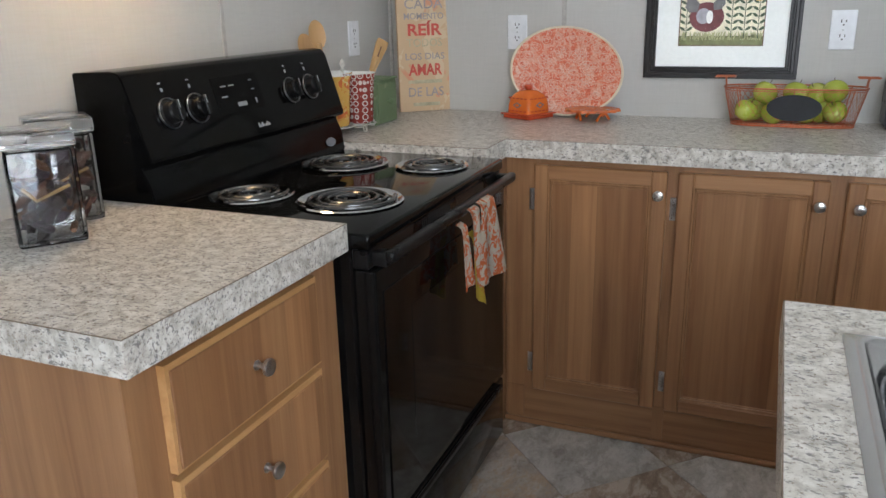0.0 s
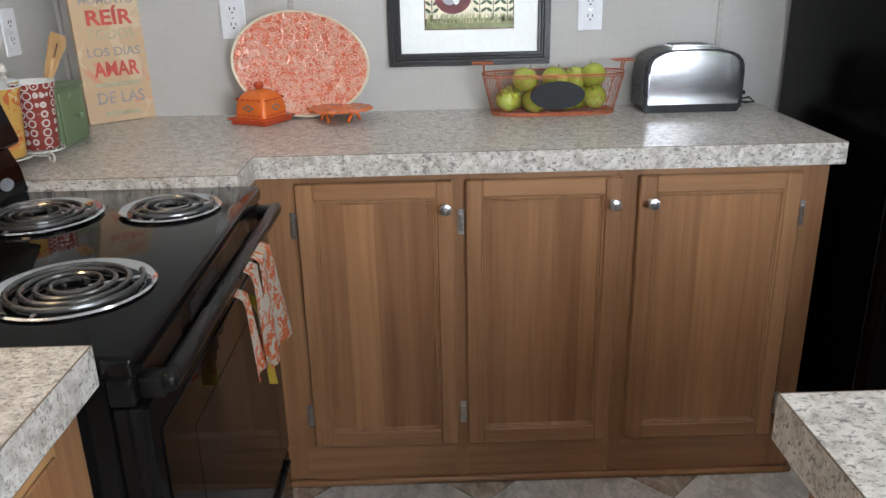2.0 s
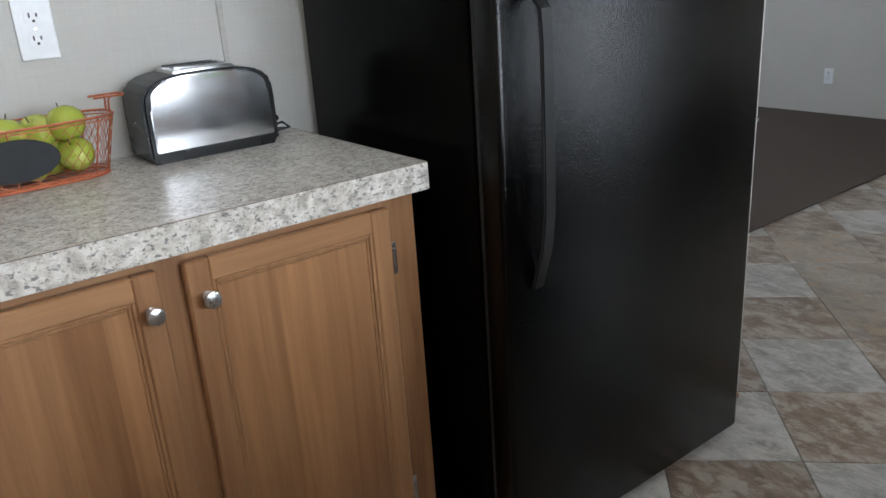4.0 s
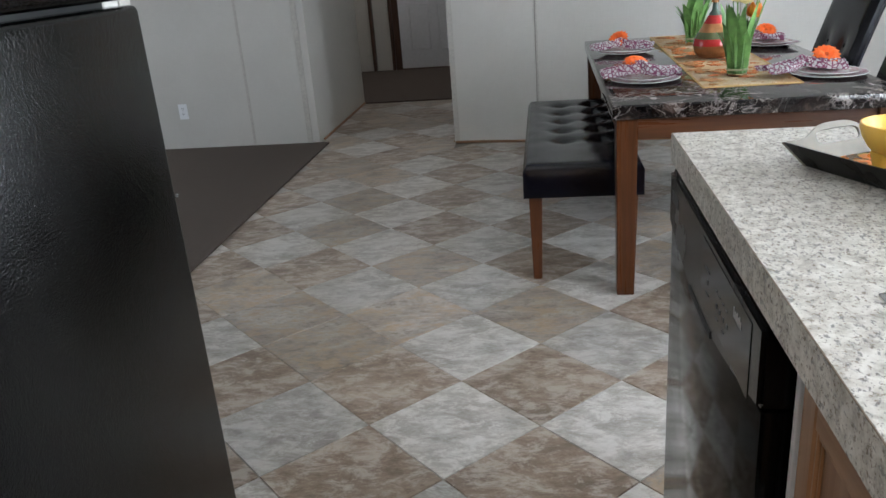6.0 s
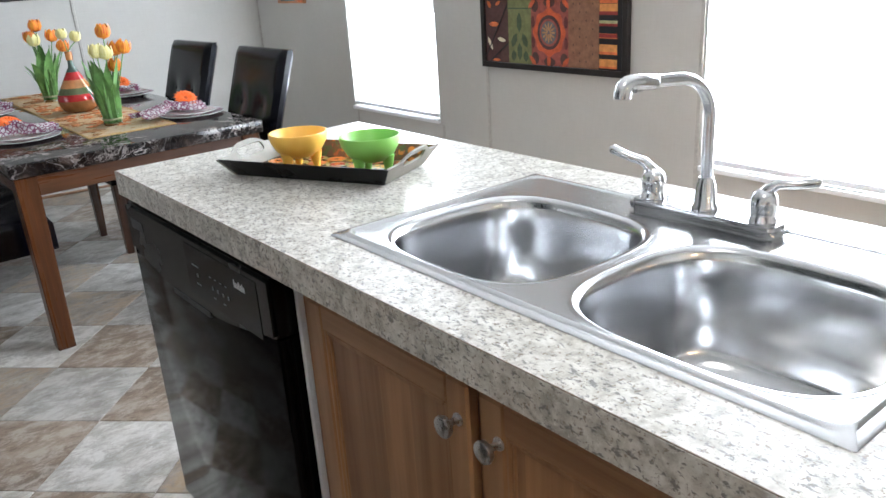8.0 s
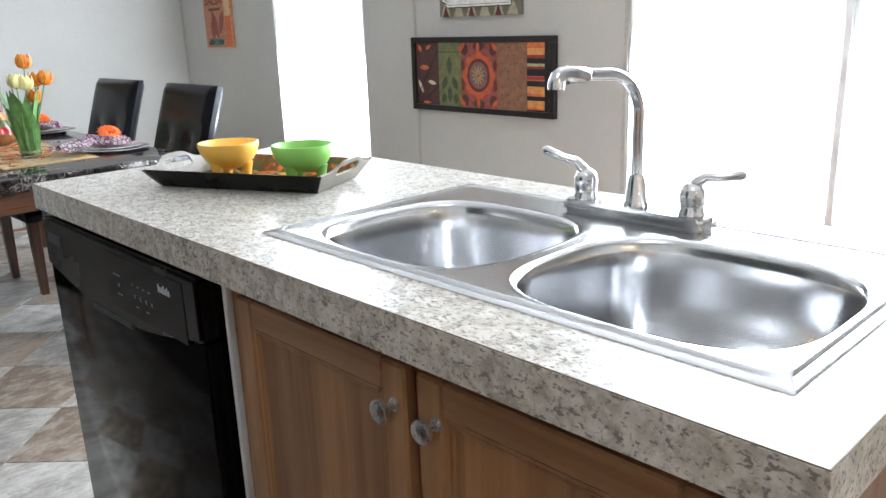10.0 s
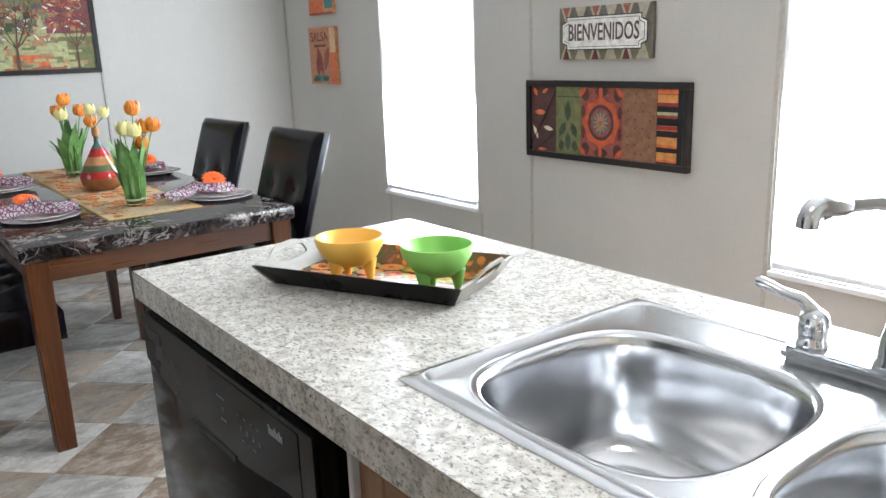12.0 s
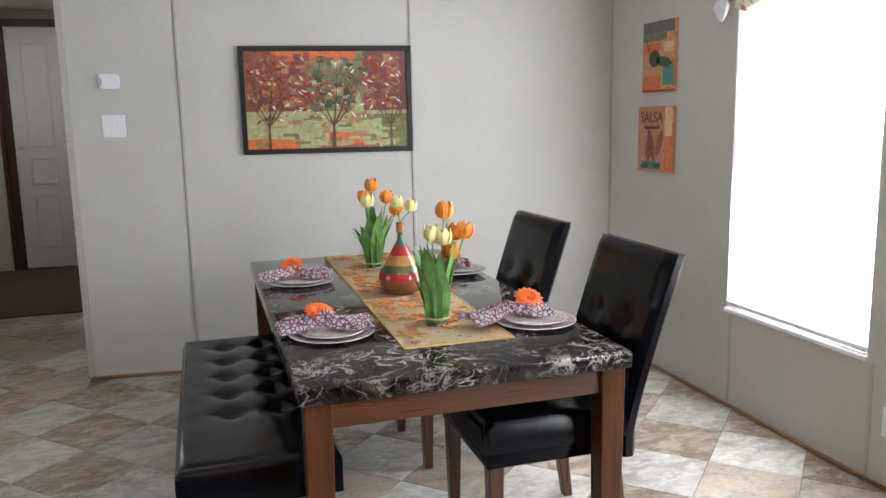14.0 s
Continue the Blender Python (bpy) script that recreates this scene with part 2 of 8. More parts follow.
BLKB = m_black("black_enamel_panel", 0.10, color=0.006, spec=0.09)
BLKM = m_black("black_plastic", 0.28, 0.0, 0.014)
BLKG = m_black("black_glass", 0.04, 0.0, 0.006)
FRIDGE = m_black("black_textured_steel", 0.14, 0.45, 0.002, 330, 0.24, 0.0016)
STEEL = m_steel("brushed_sink_steel", 0.27, 0.62, (8, 420, 420), 0.003, 0)
TAPM = m_steel("satin_chrome", 0.19, 0.62, (700, 700, 700), 0.01, 0)
CHROME = mat("chrome", (0.72, 0.73, 0.75), 0.09, 1.0)
NICKEL = m_steel("satin_nickel", 0.28, 0.56, (700, 700, 700))
LEATHER = m_leather("black_leather")
MARBLE = m_marble("dark_marble_laminate")
for _m in (TLEG, TRAIL):
    _m.node_tree.nodes["Principled BSDF"].inputs["Specular IOR Level"].default_value = 0.25


# ---- building helpers ----
def part(name, bm, material, parent=None, label="", smooth=False, kind=""):
    me = bpy.data.meshes.new(name)
    bm.to_mesh(me)
    bm.free()
    for mm in material if isinstance(material, (list, tuple)) else (material,):
        me.materials.append(mm)
    if smooth:
        me.polygons.foreach_set("use_smooth", [True] * len(me.polygons))
        me.set_sharp_from_angle(angle=radians(38))
    ob = new(name, me)
    if parent is not None:
        ob.parent = parent
        up, top = parent, Vector()
        while up is not None:
            top += up.location
            up = up.parent
        ob.location = -top
    return tagged(ob, label, kind=kind)


def thing(name, at, label, category, group="", kind=""):
    """An empty at the thing's base; its parts are modelled in world metres."""
    ob = new(name)
    ob.empty_display_size = 0.05
    ob.location = at
    return tagged(ob, label, category, group, kind)


def put(name, bm, material, label="", category="", group="", kind="", smooth=False):
    """A thing or a piece of the setting that is one mesh."""
    ob = part(name, bm, material, None, label, smooth, kind)
    return tagged(ob, label, category, group, kind)


def box(x0, x1, y0, y1, z0, z1, bev=0.0, seg=1, bm=None, m=None):
    own = bmesh.new()
    bmesh.ops.create_cube(own, size=1, matrix=Matrix.Translation(((x0 + x1) / 2, (y0 + y1) / 2, (z0 + z1) / 2)) @ Matrix.Diagonal((abs(x1 - x0), abs(y1 - y0), abs(z1 - z0), 1)))
    if bev:
        bmesh.ops.bevel(own, geom=own.edges[:], offset=bev, segments=seg, affect="EDGES", profile=0.5)
    if m is not None:
        own.transform(m)
    return join(bm, own)


def join(bm, own):
    if bm is None:
        return own
    me = bpy.data.meshes.new("tmp")
    own.to_mesh(me)
    own.free()
    bm.from_mesh(me)
    bpy.data.meshes.remove(me)
    return bm


def cyl(p, q, r, r2=None, seg=20, bm=None, bev=0.0):
    p, q = Vector(p), Vector(q)
    own = bmesh.new()
    bmesh.ops.create_cone(own, cap_ends=True, segments=seg, radius1=r, radius2=r if r2 is None else r2, depth=(q - p).length)
    if bev:
        bmesh.ops.bevel(own, geom=[e for e in own.edges if len(e.link_faces) == 2 and any(len(f.verts) > 4 for f in e.link_faces)], offset=bev, segments=2, affect="EDGES")
    own.transform(Matrix.Translation((p + q) / 2) @ (q - p).to_track_quat("Z", "Y").to_matrix().to_4x4())
    return join(bm, own)


def lathe(profile, at=(0, 0, 0), seg=28, bm=None, m=None):
    """Turned shape from (radius, height) pairs."""
    own = bmesh.new()
    rings = []
    for r, z in profile:
        if r < 1e-5:
            rings.append([own.verts.new((0, 0, z))])
        else:
            rings.append([own.verts.new((r * math.cos(2 * math.pi * k / seg), r * math.sin(2 * math.pi * k / seg), z)) for k in range(seg)])
    for a, b in zip(rings, rings[1:]):
        for k in range(seg):
            k2 = (k + 1) % seg
            vs = [a[0] if len(a) == 1 else a[k], a[0] if len(a) == 1 else a[k2], b[0] if len(b) == 1 else b[k2], b[0] if len(b) == 1 else b[k]]
            vs = list(dict.fromkeys(vs))
            if len(vs) > 2:
                own.faces.new(vs)
    bmesh.ops.recalc_face_normals(own, faces=own.faces[:])
    own.transform((Matrix.Translation(at)) @ (m or Matrix()))
    return join(bm, own)


def tube(points, r, seg=10, closed=False, bm=None, radii=None):
    own = bmesh.new()
    pts = [Vector(p) for p in points]
    rings, n = [], len(pts)
    up = None
    for i, p in enumerate(pts):
        a = pts[i - 1] if (i or closed) else p
        b = pts[(i + 1) % n] if (i < n - 1 or closed) else p
        d = (b - a).normalized()
        if up is None:
            up = d.orthogonal().normalized()
        up = (up - d * up.dot(d)).normalized()
        side = d.cross(up)
        rr = radii[i] if radii else r
        rings.append([own.verts.new(p + (up * math.cos(2 * math.pi * k / seg) + side * math.sin(2 * math.pi * k / seg)) * rr) for k in range(seg)])
    for i in range(n if closed else n - 1):
        a, b = rings[i], rings[(i + 1) % n]
        for k in range(seg):
            own.faces.new((a[k], a[(k + 1) % seg], b[(k + 1) % seg], b[k]))
    if not closed:
        own.faces.new(rings[0][::-1])
        own.faces.new(rings[-1])
    bmesh.ops.recalc_face_normals(own, faces=own.faces[:])
    return join(bm, own)


def prism(outline, z0, z1, bm=None, m=None, bev=0.0):
    """An outline in x, y raised from z0 to z1."""
    own = bmesh.new()
    lo = [own.verts.new((x, y, z0)) for x, y in outline]
    hi = [own.verts.new((x, y, z1)) for x, y in outline]
    own.faces.new(lo[::-1])
    own.faces.new(hi)
    for i in range(len(lo)):
        j = (i + 1) % len(lo)
        own.faces.new((lo[i], lo[j], hi[j], hi[i]))
    bmesh.ops.recalc_face_normals(own, faces=own.faces[:])
    if bev:
        bmesh.ops.bevel(own, geom=own.edges[:], offset=bev, segments=2, affect="EDGES")
    if m is not None:
        own.transform(m)
    return join(bm, own)


def oval(cx, cy, rx, ry, seg=32, power=2.0, start=0.0):
    out = []
    for k in range(seg):
        a = 2 * math.pi * k / seg + start
        c, s = math.cos(a), math.sin(a)
        out.append((cx + rx * math.copysign(abs(c) ** (2 / power), c), cy + ry * math.copysign(abs(s) ** (2 / power), s)))
    return out


# ---- structure ----
EAST = Matrix.Translation((6.52, 0.33, 0)) @ Matrix.Rotation(radians(-6.59), 4, "Z")


def solid(name, x0, x1, y0, y1, z0, z1, material, label="", bev=0.0):
    return put(name, box(x0, x1, y0, y1, z0, z1, bev), material, label, kind="structure")


def structure():
    solid("floor", -0.3, 11.2, 0.0, 8.6, -0.12, -0.004, GROUT, "grey-brown stone-look vinyl floor laid in diagonal squares")
    solid("carpet", 3.04, 7.05, 4.34, 8.3, -0.004, 0.012, CARPET, "dark brown low-pile living room carpet")
    solid("carpet", 8.63, 10.72, 3.37, 5.6, -0.004, 0.012, CARPET, "dark brown carpet past the end of the hall")
    # window wall, with openings
    T = 0.13
    xs = [WALL_W - 0.1]
    for a, b, c, d in sorted(WIN):
        xs += [a, b]
    xs.append(WALL_E - 0.2)
    bm = None
    for i in range(0, len(xs), 2):
        bm = box(xs[i], xs[i + 1], WALL_S - T, WALL_S, 0, CEIL, bm=bm)
    for a, b, c, d in WIN:
        bm = box(a, b, WALL_S - T, WALL_S, 0, c, bm=bm)
        bm = box(a, b, WALL_S - T, WALL_S, d, CEIL, bm=bm)
    put("wall_south", bm, WALL, "light grey linen-textured wallboard wall with windows", kind="structure")
    solid("wall_west", WALL_W - 0.12, WALL_W, WALL_S - 0.1, 8.4, 0, CEIL, WALL, "light grey linen-textured wallboard")
    solid("wall_north", WALL_W, 3.01, WALL_N, 4.32, 0, CEIL, WALL, "light grey linen-textured wallboard behind the kitchen counter")
    solid("wall_fridge_end", 2.91, 3.01, 3.558, WALL_N, 0, CEIL, WALL, "short wallboard end wall beside the refrigerator")
    put("wall_east", box(0, 0.1, -0.1, 3.06, 0, CEIL, m=EAST), WALL, "light grey linen-textured wallboard behind the dining table", kind="structure")
    solid("wall_hall_south", WALL_E + 0.14, 10.8, 3.27, 3.37, 0, CEIL, WALL, "light grey wallboard hall wall")
    solid("wall_hall_north", 7.15, 8.65, 4.41, 4.51, 0, CEIL, WALL, "light grey wallboard hall wall")
    solid("wall_living_east", 7.05, 7.15, 4.41, 8.4, 0, CEIL, WALL, "light grey wallboard at the living room's end")
    solid("wall_living_north", WALL_W, 7.05, 8.3, 8.4, 0, CEIL, WALL, "light grey wallboard")
    solid("wall_far", 10.78, 10.88, 3.37, 5.7, 0, CEIL, WALL, "light grey wallboard past the hall")
    solid("wall_far_north", 8.55, 10.78, 5.6, 5.7, 0, CEIL, WALL, "light grey wallboard past the hall")
    solid("wall_far_west", 8.55, 8.65, 4.51, 5.6, 0, CEIL, WALL, "light grey wallboard past the hall")
    solid("ceiling", WALL_W - 0.12, 11.0, 0.1, 8.4, CEIL, CEIL + 0.1, CEILM, "white textured ceiling board")


structure()



def base_trim(x0, x1, y0, y1):
    """Quarter-round shoe moulding where a wall or cabinet meets the floor."""
    put("baseboard", box(x0, x1, y0, y1, 0.001, 0.019, 0.006, 2), CABH if x1 - x0 > y1 - y0 else CABD2, "brown wood-grain shoe moulding along the floor", kind="structure")


def batten(name, x0, x1, y0, y1, z0=0.0, z1=None):
    put(name, box(x0, x1, y0, y1, z0, z1 or CEIL, 0.002), BATTEN, "narrow wall panel joint strip", kind="structure")


BATTEN = simple("batten_strip", (0.44, 0.42, 0.385), 0.55)
GAP = simple("panel_gap", (0.22, 0.21, 0.19), 0.7)
CABD2 = m_wood("oak_shoe", [(0.175, 0.088, 0.044), (0.262, 0.143, 0.074), (0.345, 0.200, 0.110)], 0.4, 1)
GLASS = mat("window_glass", (1, 1, 1), 0.02)
GLASS.node_tree.nodes["Principled BSDF"].inputs["Transmission Weight"].default_value = 1.0
GLASS.node_tree.nodes["Principled BSDF"].inputs["IOR"].default_value = 1.05
FRAMEW = simple("white_vinyl", (0.78, 0.79, 0.80), 0.35, 0, 40, 0.03, 0)


def m_shade():
    m = bpy.data.materials.new("white_pleated_shade")
    m.use_nodes = True
    t = m.node_tree
    t.nodes.clear()
    out = t.nodes.new("ShaderNodeOutputMaterial")
    a, b, mx = t.nodes.new("ShaderNodeBsdfDiffuse"), t.nodes.new("ShaderNodeBsdfTranslucent"), t.nodes.new("ShaderNodeMixShader")
    a.inputs[0].default_value = b.inputs[0].default_value = (0.93, 0.94, 0.95, 1)
    mx.inputs[0].default_value = 0.7
    t.links.new(a.outputs[0], mx.inputs[1])
    t.links.new(b.outputs[0], mx.inputs[2])
    t.links.new(mx.outputs[0], out.inputs[0])
    return m


SHADE = m_shade()


def m_glow(name, color, strength):
    m = bpy.data.materials.new(name)
    m.use_nodes = True
    t = m.node_tree
    t.nodes.clear()
    out, e = t.nodes.new("ShaderNodeOutputMaterial"), t.nodes.new("ShaderNodeEmission")
    e.inputs[0].default_value, e.inputs[1].default_value = (*color, 1), strength
    t.links.new(e.outputs[0], out.inputs[0])
    return m


def windows():
    put("backdrop", box(-0.6, 7.0, -1.25, -1.2, -0.4, 4.0), m_glow("bright_sky", (0.95, 0.98, 1.0), 5.0), "plain bright sky outside the windows", kind="structure")
    put("ground", box(-40, 50, -40, 50, -0.5, -0.42), simple("grass_ground", (0.09, 0.12, 0.05), 0.9, 0, 8), "plain ground outside", kind="structure")
    for i, (a, b, c, d) in enumerate(WIN):
        w = tagged(new("window_%d" % (i + 1)), "tall white vinyl window behind a lowered white shade", kind="structure")
        w.location = ((a + b) / 2, WALL_S, c)
        fr = None
        for q in ((a, b, c, c + 0.035), (a, b, d - 0.035, d), (a, a + 0.035, c + 0.035, d - 0.035), (b - 0.035, b, c + 0.035, d - 0.035), (a + 0.035, b - 0.035, (c + d) / 2 - 0.015, (c + d) / 2 + 0.015)):
            fr = box(q[0], q[1], 0.235, 0.275, q[2], q[3], 0.003, bm=fr)
        part("window_frame", fr, FRAMEW, w)
        g = part("pane", box(a + 0.03, b - 0.03, 0.250, 0.256, c + 0.03, d - 0.03), GLASS, w)
        g.visible_shadow = False
        part("window_sill", box(a - 0.003, b + 0.003, 0.285, 0.348, c - 0.022, c - 0.002, 0.004, 2), FRAMEW, w)
        sh = tagged(new("window_shade"), "lowered white pleated shade glowing with daylight", "window shade", "window shades")
        sh.location = ((a + b) / 2, 0.33, d)
        bm = bmesh.new()
        n = 64
        lo, hi = c + 0.03, d - 0.03
        vs = []
        for k in range(n + 1):
            z = hi + (lo - hi) * k / n
            y = 0.322 + (0.0015 if k % 2 else -0.0015)
            vs.append((bm.verts.new((a + 0.008, y, z)), bm.verts.new((b - 0.008, y, z))))
        for p, q in zip(vs, vs[1:]):
            bm.faces.new((p[0], p[1], q[1], q[0]))
        part("fabric", bm, SHADE, sh)
        part("head_rail", box(a + 0.004, b - 0.004, 0.308, 0.334, hi, d - 0.002, 0.003), FRAMEW, sh)
        part("bottom_rail", box(a + 0.006, b - 0.006, 0.312, 0.334, c + 0.008, c + 0.03, 0.003), FRAMEW, sh)


windows()


def trims():
    base_trim(WALL_W + 0.002, 6.505, WALL_S, WALL_S + 0.014)
    put("baseboard", box(-0.014, 0, 0.002, 3.06, 0.001, 0.019, 0.006, 2, m=EAST), CABD2, "brown wood-grain shoe moulding along the floor", kind="structure")
    base_trim(6.88, 10.76, 3.37, 3.384)
    base_trim(7.16, 8.64, 4.396, 4.41)
    base_trim(3.01, 3.020, 3.57, 4.30)
    base_trim(2.91, 3.016, 3.550, 3.558)
    put("trim", box(2.1145, 2.1395, WALL_S + 0.001, WALL_S + 0.008, 0.50, 2.02, 0.002), FRAMEW, "white strip between two windows", kind="structure")
    put("trim", box(-0.004, 0.104, 3.058, 3.066, 0, CEIL, 0.001, m=EAST), BATTEN, "wallboard corner strip", kind="structure")
    put("trim", box(-0.003, 0, 3.03, 3.058, 0.02, CEIL, 0.001, m=EAST), BATTEN, "wallboard corner strip", kind="structure")
    for y in (2.47, 1.205):
        put("trim", box(-0.005, 0, y - 0.010, y + 0.010, 0.02, CEIL, 0.002, m=EAST), BATTEN, "narrow wall panel joint strip", kind="structure")
        put("trim", box(-0.0062, -0.0048, y + 0.004, y + 0.008, 0.02, CEIL, m=EAST), GAP, "dark joint line", kind="structure")
    for x in (5.34, 4.13, 2.93, 4.5):
        batten("trim", x - 0.010, x + 0.010, WALL_S, WALL_S + 0.004, 0.02, CEIL if x in (4.13, 2.93) else 0.465)
    for x in (0.629, 1.85):
        batten("trim", x - 0.008, x + 0.008, WALL_N - 0.004, WALL_N, 0.914)
    batten("trim", WALL_W, WALL_W + 0.004, 3.165, 3.181, 0.914)
    batten("trim", WALL_W, WALL_W + 0.012, WALL_N - 0.012, WALL_N, 0.914)
    put("trim", box(-0.010, 0, 0.001, 0.012, 0.02, CEIL, m=EAST), BATTEN, "wall corner strip", kind="structure")
    batten("trim", 7.044, 7.05, 4.46, 4.50)
    batten("trim", 7.046, 7.05, 4.90, 4.92)
    batten("trim", 2.97, 3.013, 3.554, 3.566)


trims()


# ---- worktops and cabinets ----
def edge_bands(parent, outline):
    """Laminate strips glued on the open edges, with the brown core line above them."""
    for (ax, ay), (bx, by) in zip(outline, outline[1:] + outline[:1]):
        if max(abs(ax), abs(bx)) < 0.03 or min(ay, by) > 4.1:
            continue
        length = math.hypot(bx - ax, by - ay)
        m = Matrix.Translation((ax, ay, 0)) @ Matrix.Rotation(math.atan2(by - ay, bx - ax), 4, "Z")
        part("edge_band", box(-0.0009, length + 0.0009, -0.0012, 0.0, 0.8615, 0.9128, 0.0003, m=m), LAM, parent)
        part("core_line", box(-0.0006, length + 0.0006, -0.0008, 0.0006, 0.9130, 0.91415, m=m), CORE, parent, "thin brown core line of the laminate")


CORE = simple("laminate_core", (0.17, 0.125, 0.085), 0.6, 0, 90, 0.2, 0)


def counter(name, outline, label):
    c = thing(name, (outline[0][0], outline[0][1], 0.862), label, "worktop")
    part("slab", prism(outline, 0.862, 0.914, bev=0.0008), LAM, c)
    edge_bands(c, outline)
    return c


counter("worktop", [(-0.025, 3.42), (0.607, 3.42), (0.607, 3.583), (1.972, 3.583), (1.972, 4.145), (-0.025, 4.145)], "long speckled grey stone-look laminate worktop along the back wall")
counter("worktop", [(-0.025, 2.094), (0.615, 2.094), (0.615, 2.642), (-0.025, 2.642)], "short speckled beige-grey laminate worktop beside the black stove")
SINK = (1.409, 2.212, 1.947, 2.402)


def island_top():
    x0, x1, y0, y1 = 1.347, 2.963, 1.852, 2.492
    a, b, c, d = SINK[0] + 0.012, SINK[1] - 0.012, SINK[2] + 0.012, SINK[3] - 0.012
    bm = bmesh.new()
    def ring(z):
        return [bm.verts.new((x, y, z)) for x, y in ((x0, y0), (x1, y0), (x1, y1), (x0, y1))], [bm.verts.new((x, y, z)) for x, y in ((a, c), (b, c), (b, d), (a, d))]
    (ot, it), (ob_, ib) = ring(0.914), ring(0.862)
    for i in range(4):
        j = (i + 1) % 4
        bm.faces.new((ot[i], ot[j], it[j], it[i]))
        bm.faces.new((ob_[i], ib[i], ib[j], ob_[j]))
        bm.faces.new((ot[i], ob_[i], ob_[j], ot[j]))
        bm.faces.new((it[i], it[j], ib[j], ib[i]))
    bmesh.ops.recalc_face_normals(bm, faces=bm.faces[:])
    w = thing("island_worktop", (x0, y0, 0.862), "speckled white-grey stone-look laminate island worktop around the sink", "worktop")
    part("slab", bm, LAM, w)
    edge_bands(w, [(x0, y0), (x1, y0), (x1, y1), (x0, y1)])


island_top()


def frame_box(to, u0, u1, w0, w1, z0, z1, bev=0.0, bm=None):
    return box(u0, u1, w0, w1, z0, z1, bev, m=to, bm=bm)


def facing(x, y, turn):
    """Maps a front (u to its right seen from behind, w outwards, z up) into the room."""
    return Matrix.Translation((x, y, 0)) @ Matrix.Rotation(radians(turn), 4, "Z")


def knob(to, u, w, z, parent, group=""):
    m = to @ Matrix.Translation((u, w, z)) @ Matrix.Rotation(radians(-90), 4, "X")
    bm = lathe([(0, 0), (0.0085, 0), (0.0085, 0.002), (0.0048, 0.004), (0.0045, 0.012), (0.008, 0.016), (0.0130, 0.019), (0.0147, 0.023), (0.0138, 0.0265), (0.009, 0.0285), (0, 0.0292)], seg=20, m=m)
    return part("knob", bm, NICKEL, parent, "round satin nickel knob", smooth=True)


def hinge(to, u, w, z, parent):
    bm = frame_box(to, u - 0.008, u + 0.008, w, w + 0.003, z - 0.032, z + 0.032, 0.001)
    bm = join(bm, cyl(to @ Vector((u, w + 0.005, z - 0.02)), to @ Vector((u, w + 0.005, z + 0.02)), 0.005, seg=10))
    for dz in (-0.026, 0.026):
        bm = join(bm, cyl(to @ Vector((u, w + 0.002, z + dz)), to @ Vector((u, w + 0.0055, z + dz)), 0.0035, seg=8))
    return part("hinge", bm, NICKEL, parent, "small nickel hinge", smooth=True)


def door(to, u0, u1, z0, z1, w, parent, knob_at=None, hinge_side=None, name="door"):
    """A framed cabinet door with an ogee moulding round a flat staved panel."""
    d = part(name, frame_box(to, u0 + 0.03, u1 - 0.03, w + 0.002, w + 0.012, z0 + 0.03, z1 - 0.03), CABP, parent, "flat staved oak-look door panel")
    f = 0.041
    for a, b in ((u0, u0 + f), (u1 - f, u1)):
        part("stile", frame_box(to, a, b, w, w + 0.020, z0, z1, 0.0035), CAB, d)
    for a, b in ((z0, z0 + f), (z1 - f, z1)):
        part("rail", frame_box(to, u0 + f - 0.001, u1 - f + 0.001, w + 0.0005, w + 0.0195, a, b, 0.003), CABH, d)
    mo = None
    for k, (g, h, top) in enumerate(((f - 0.001, f + 0.006, 0.0175), (f + 0.006, f + 0.012, 0.0145))):
        for q in ((u0 + g, u0 + h, z0 + g, z1 - g), (u1 - h, u1 - g, z0 + g, z1 - g), (u0 + h, u1 - h, z0 + g, z0 + h), (u0 + h, u1 - h, z1 - h, z1 - g)):
            mo = frame_box(to, q[0], q[1], w + 0.008, w + top, q[2], q[3], 0.0018, bm=mo)
    part("moulding", mo, CAB, d)
    if knob_at:
        knob(to, knob_at[0], w + 0.020, knob_at[1], d)
    if hinge_side:
        u = u0 - 0.011 if hinge_side < 0 else u1 + 0.011
        for z in (z1 - 0.105, z0 + 0.085):
            hinge(to, u, w, z, d)
    return d


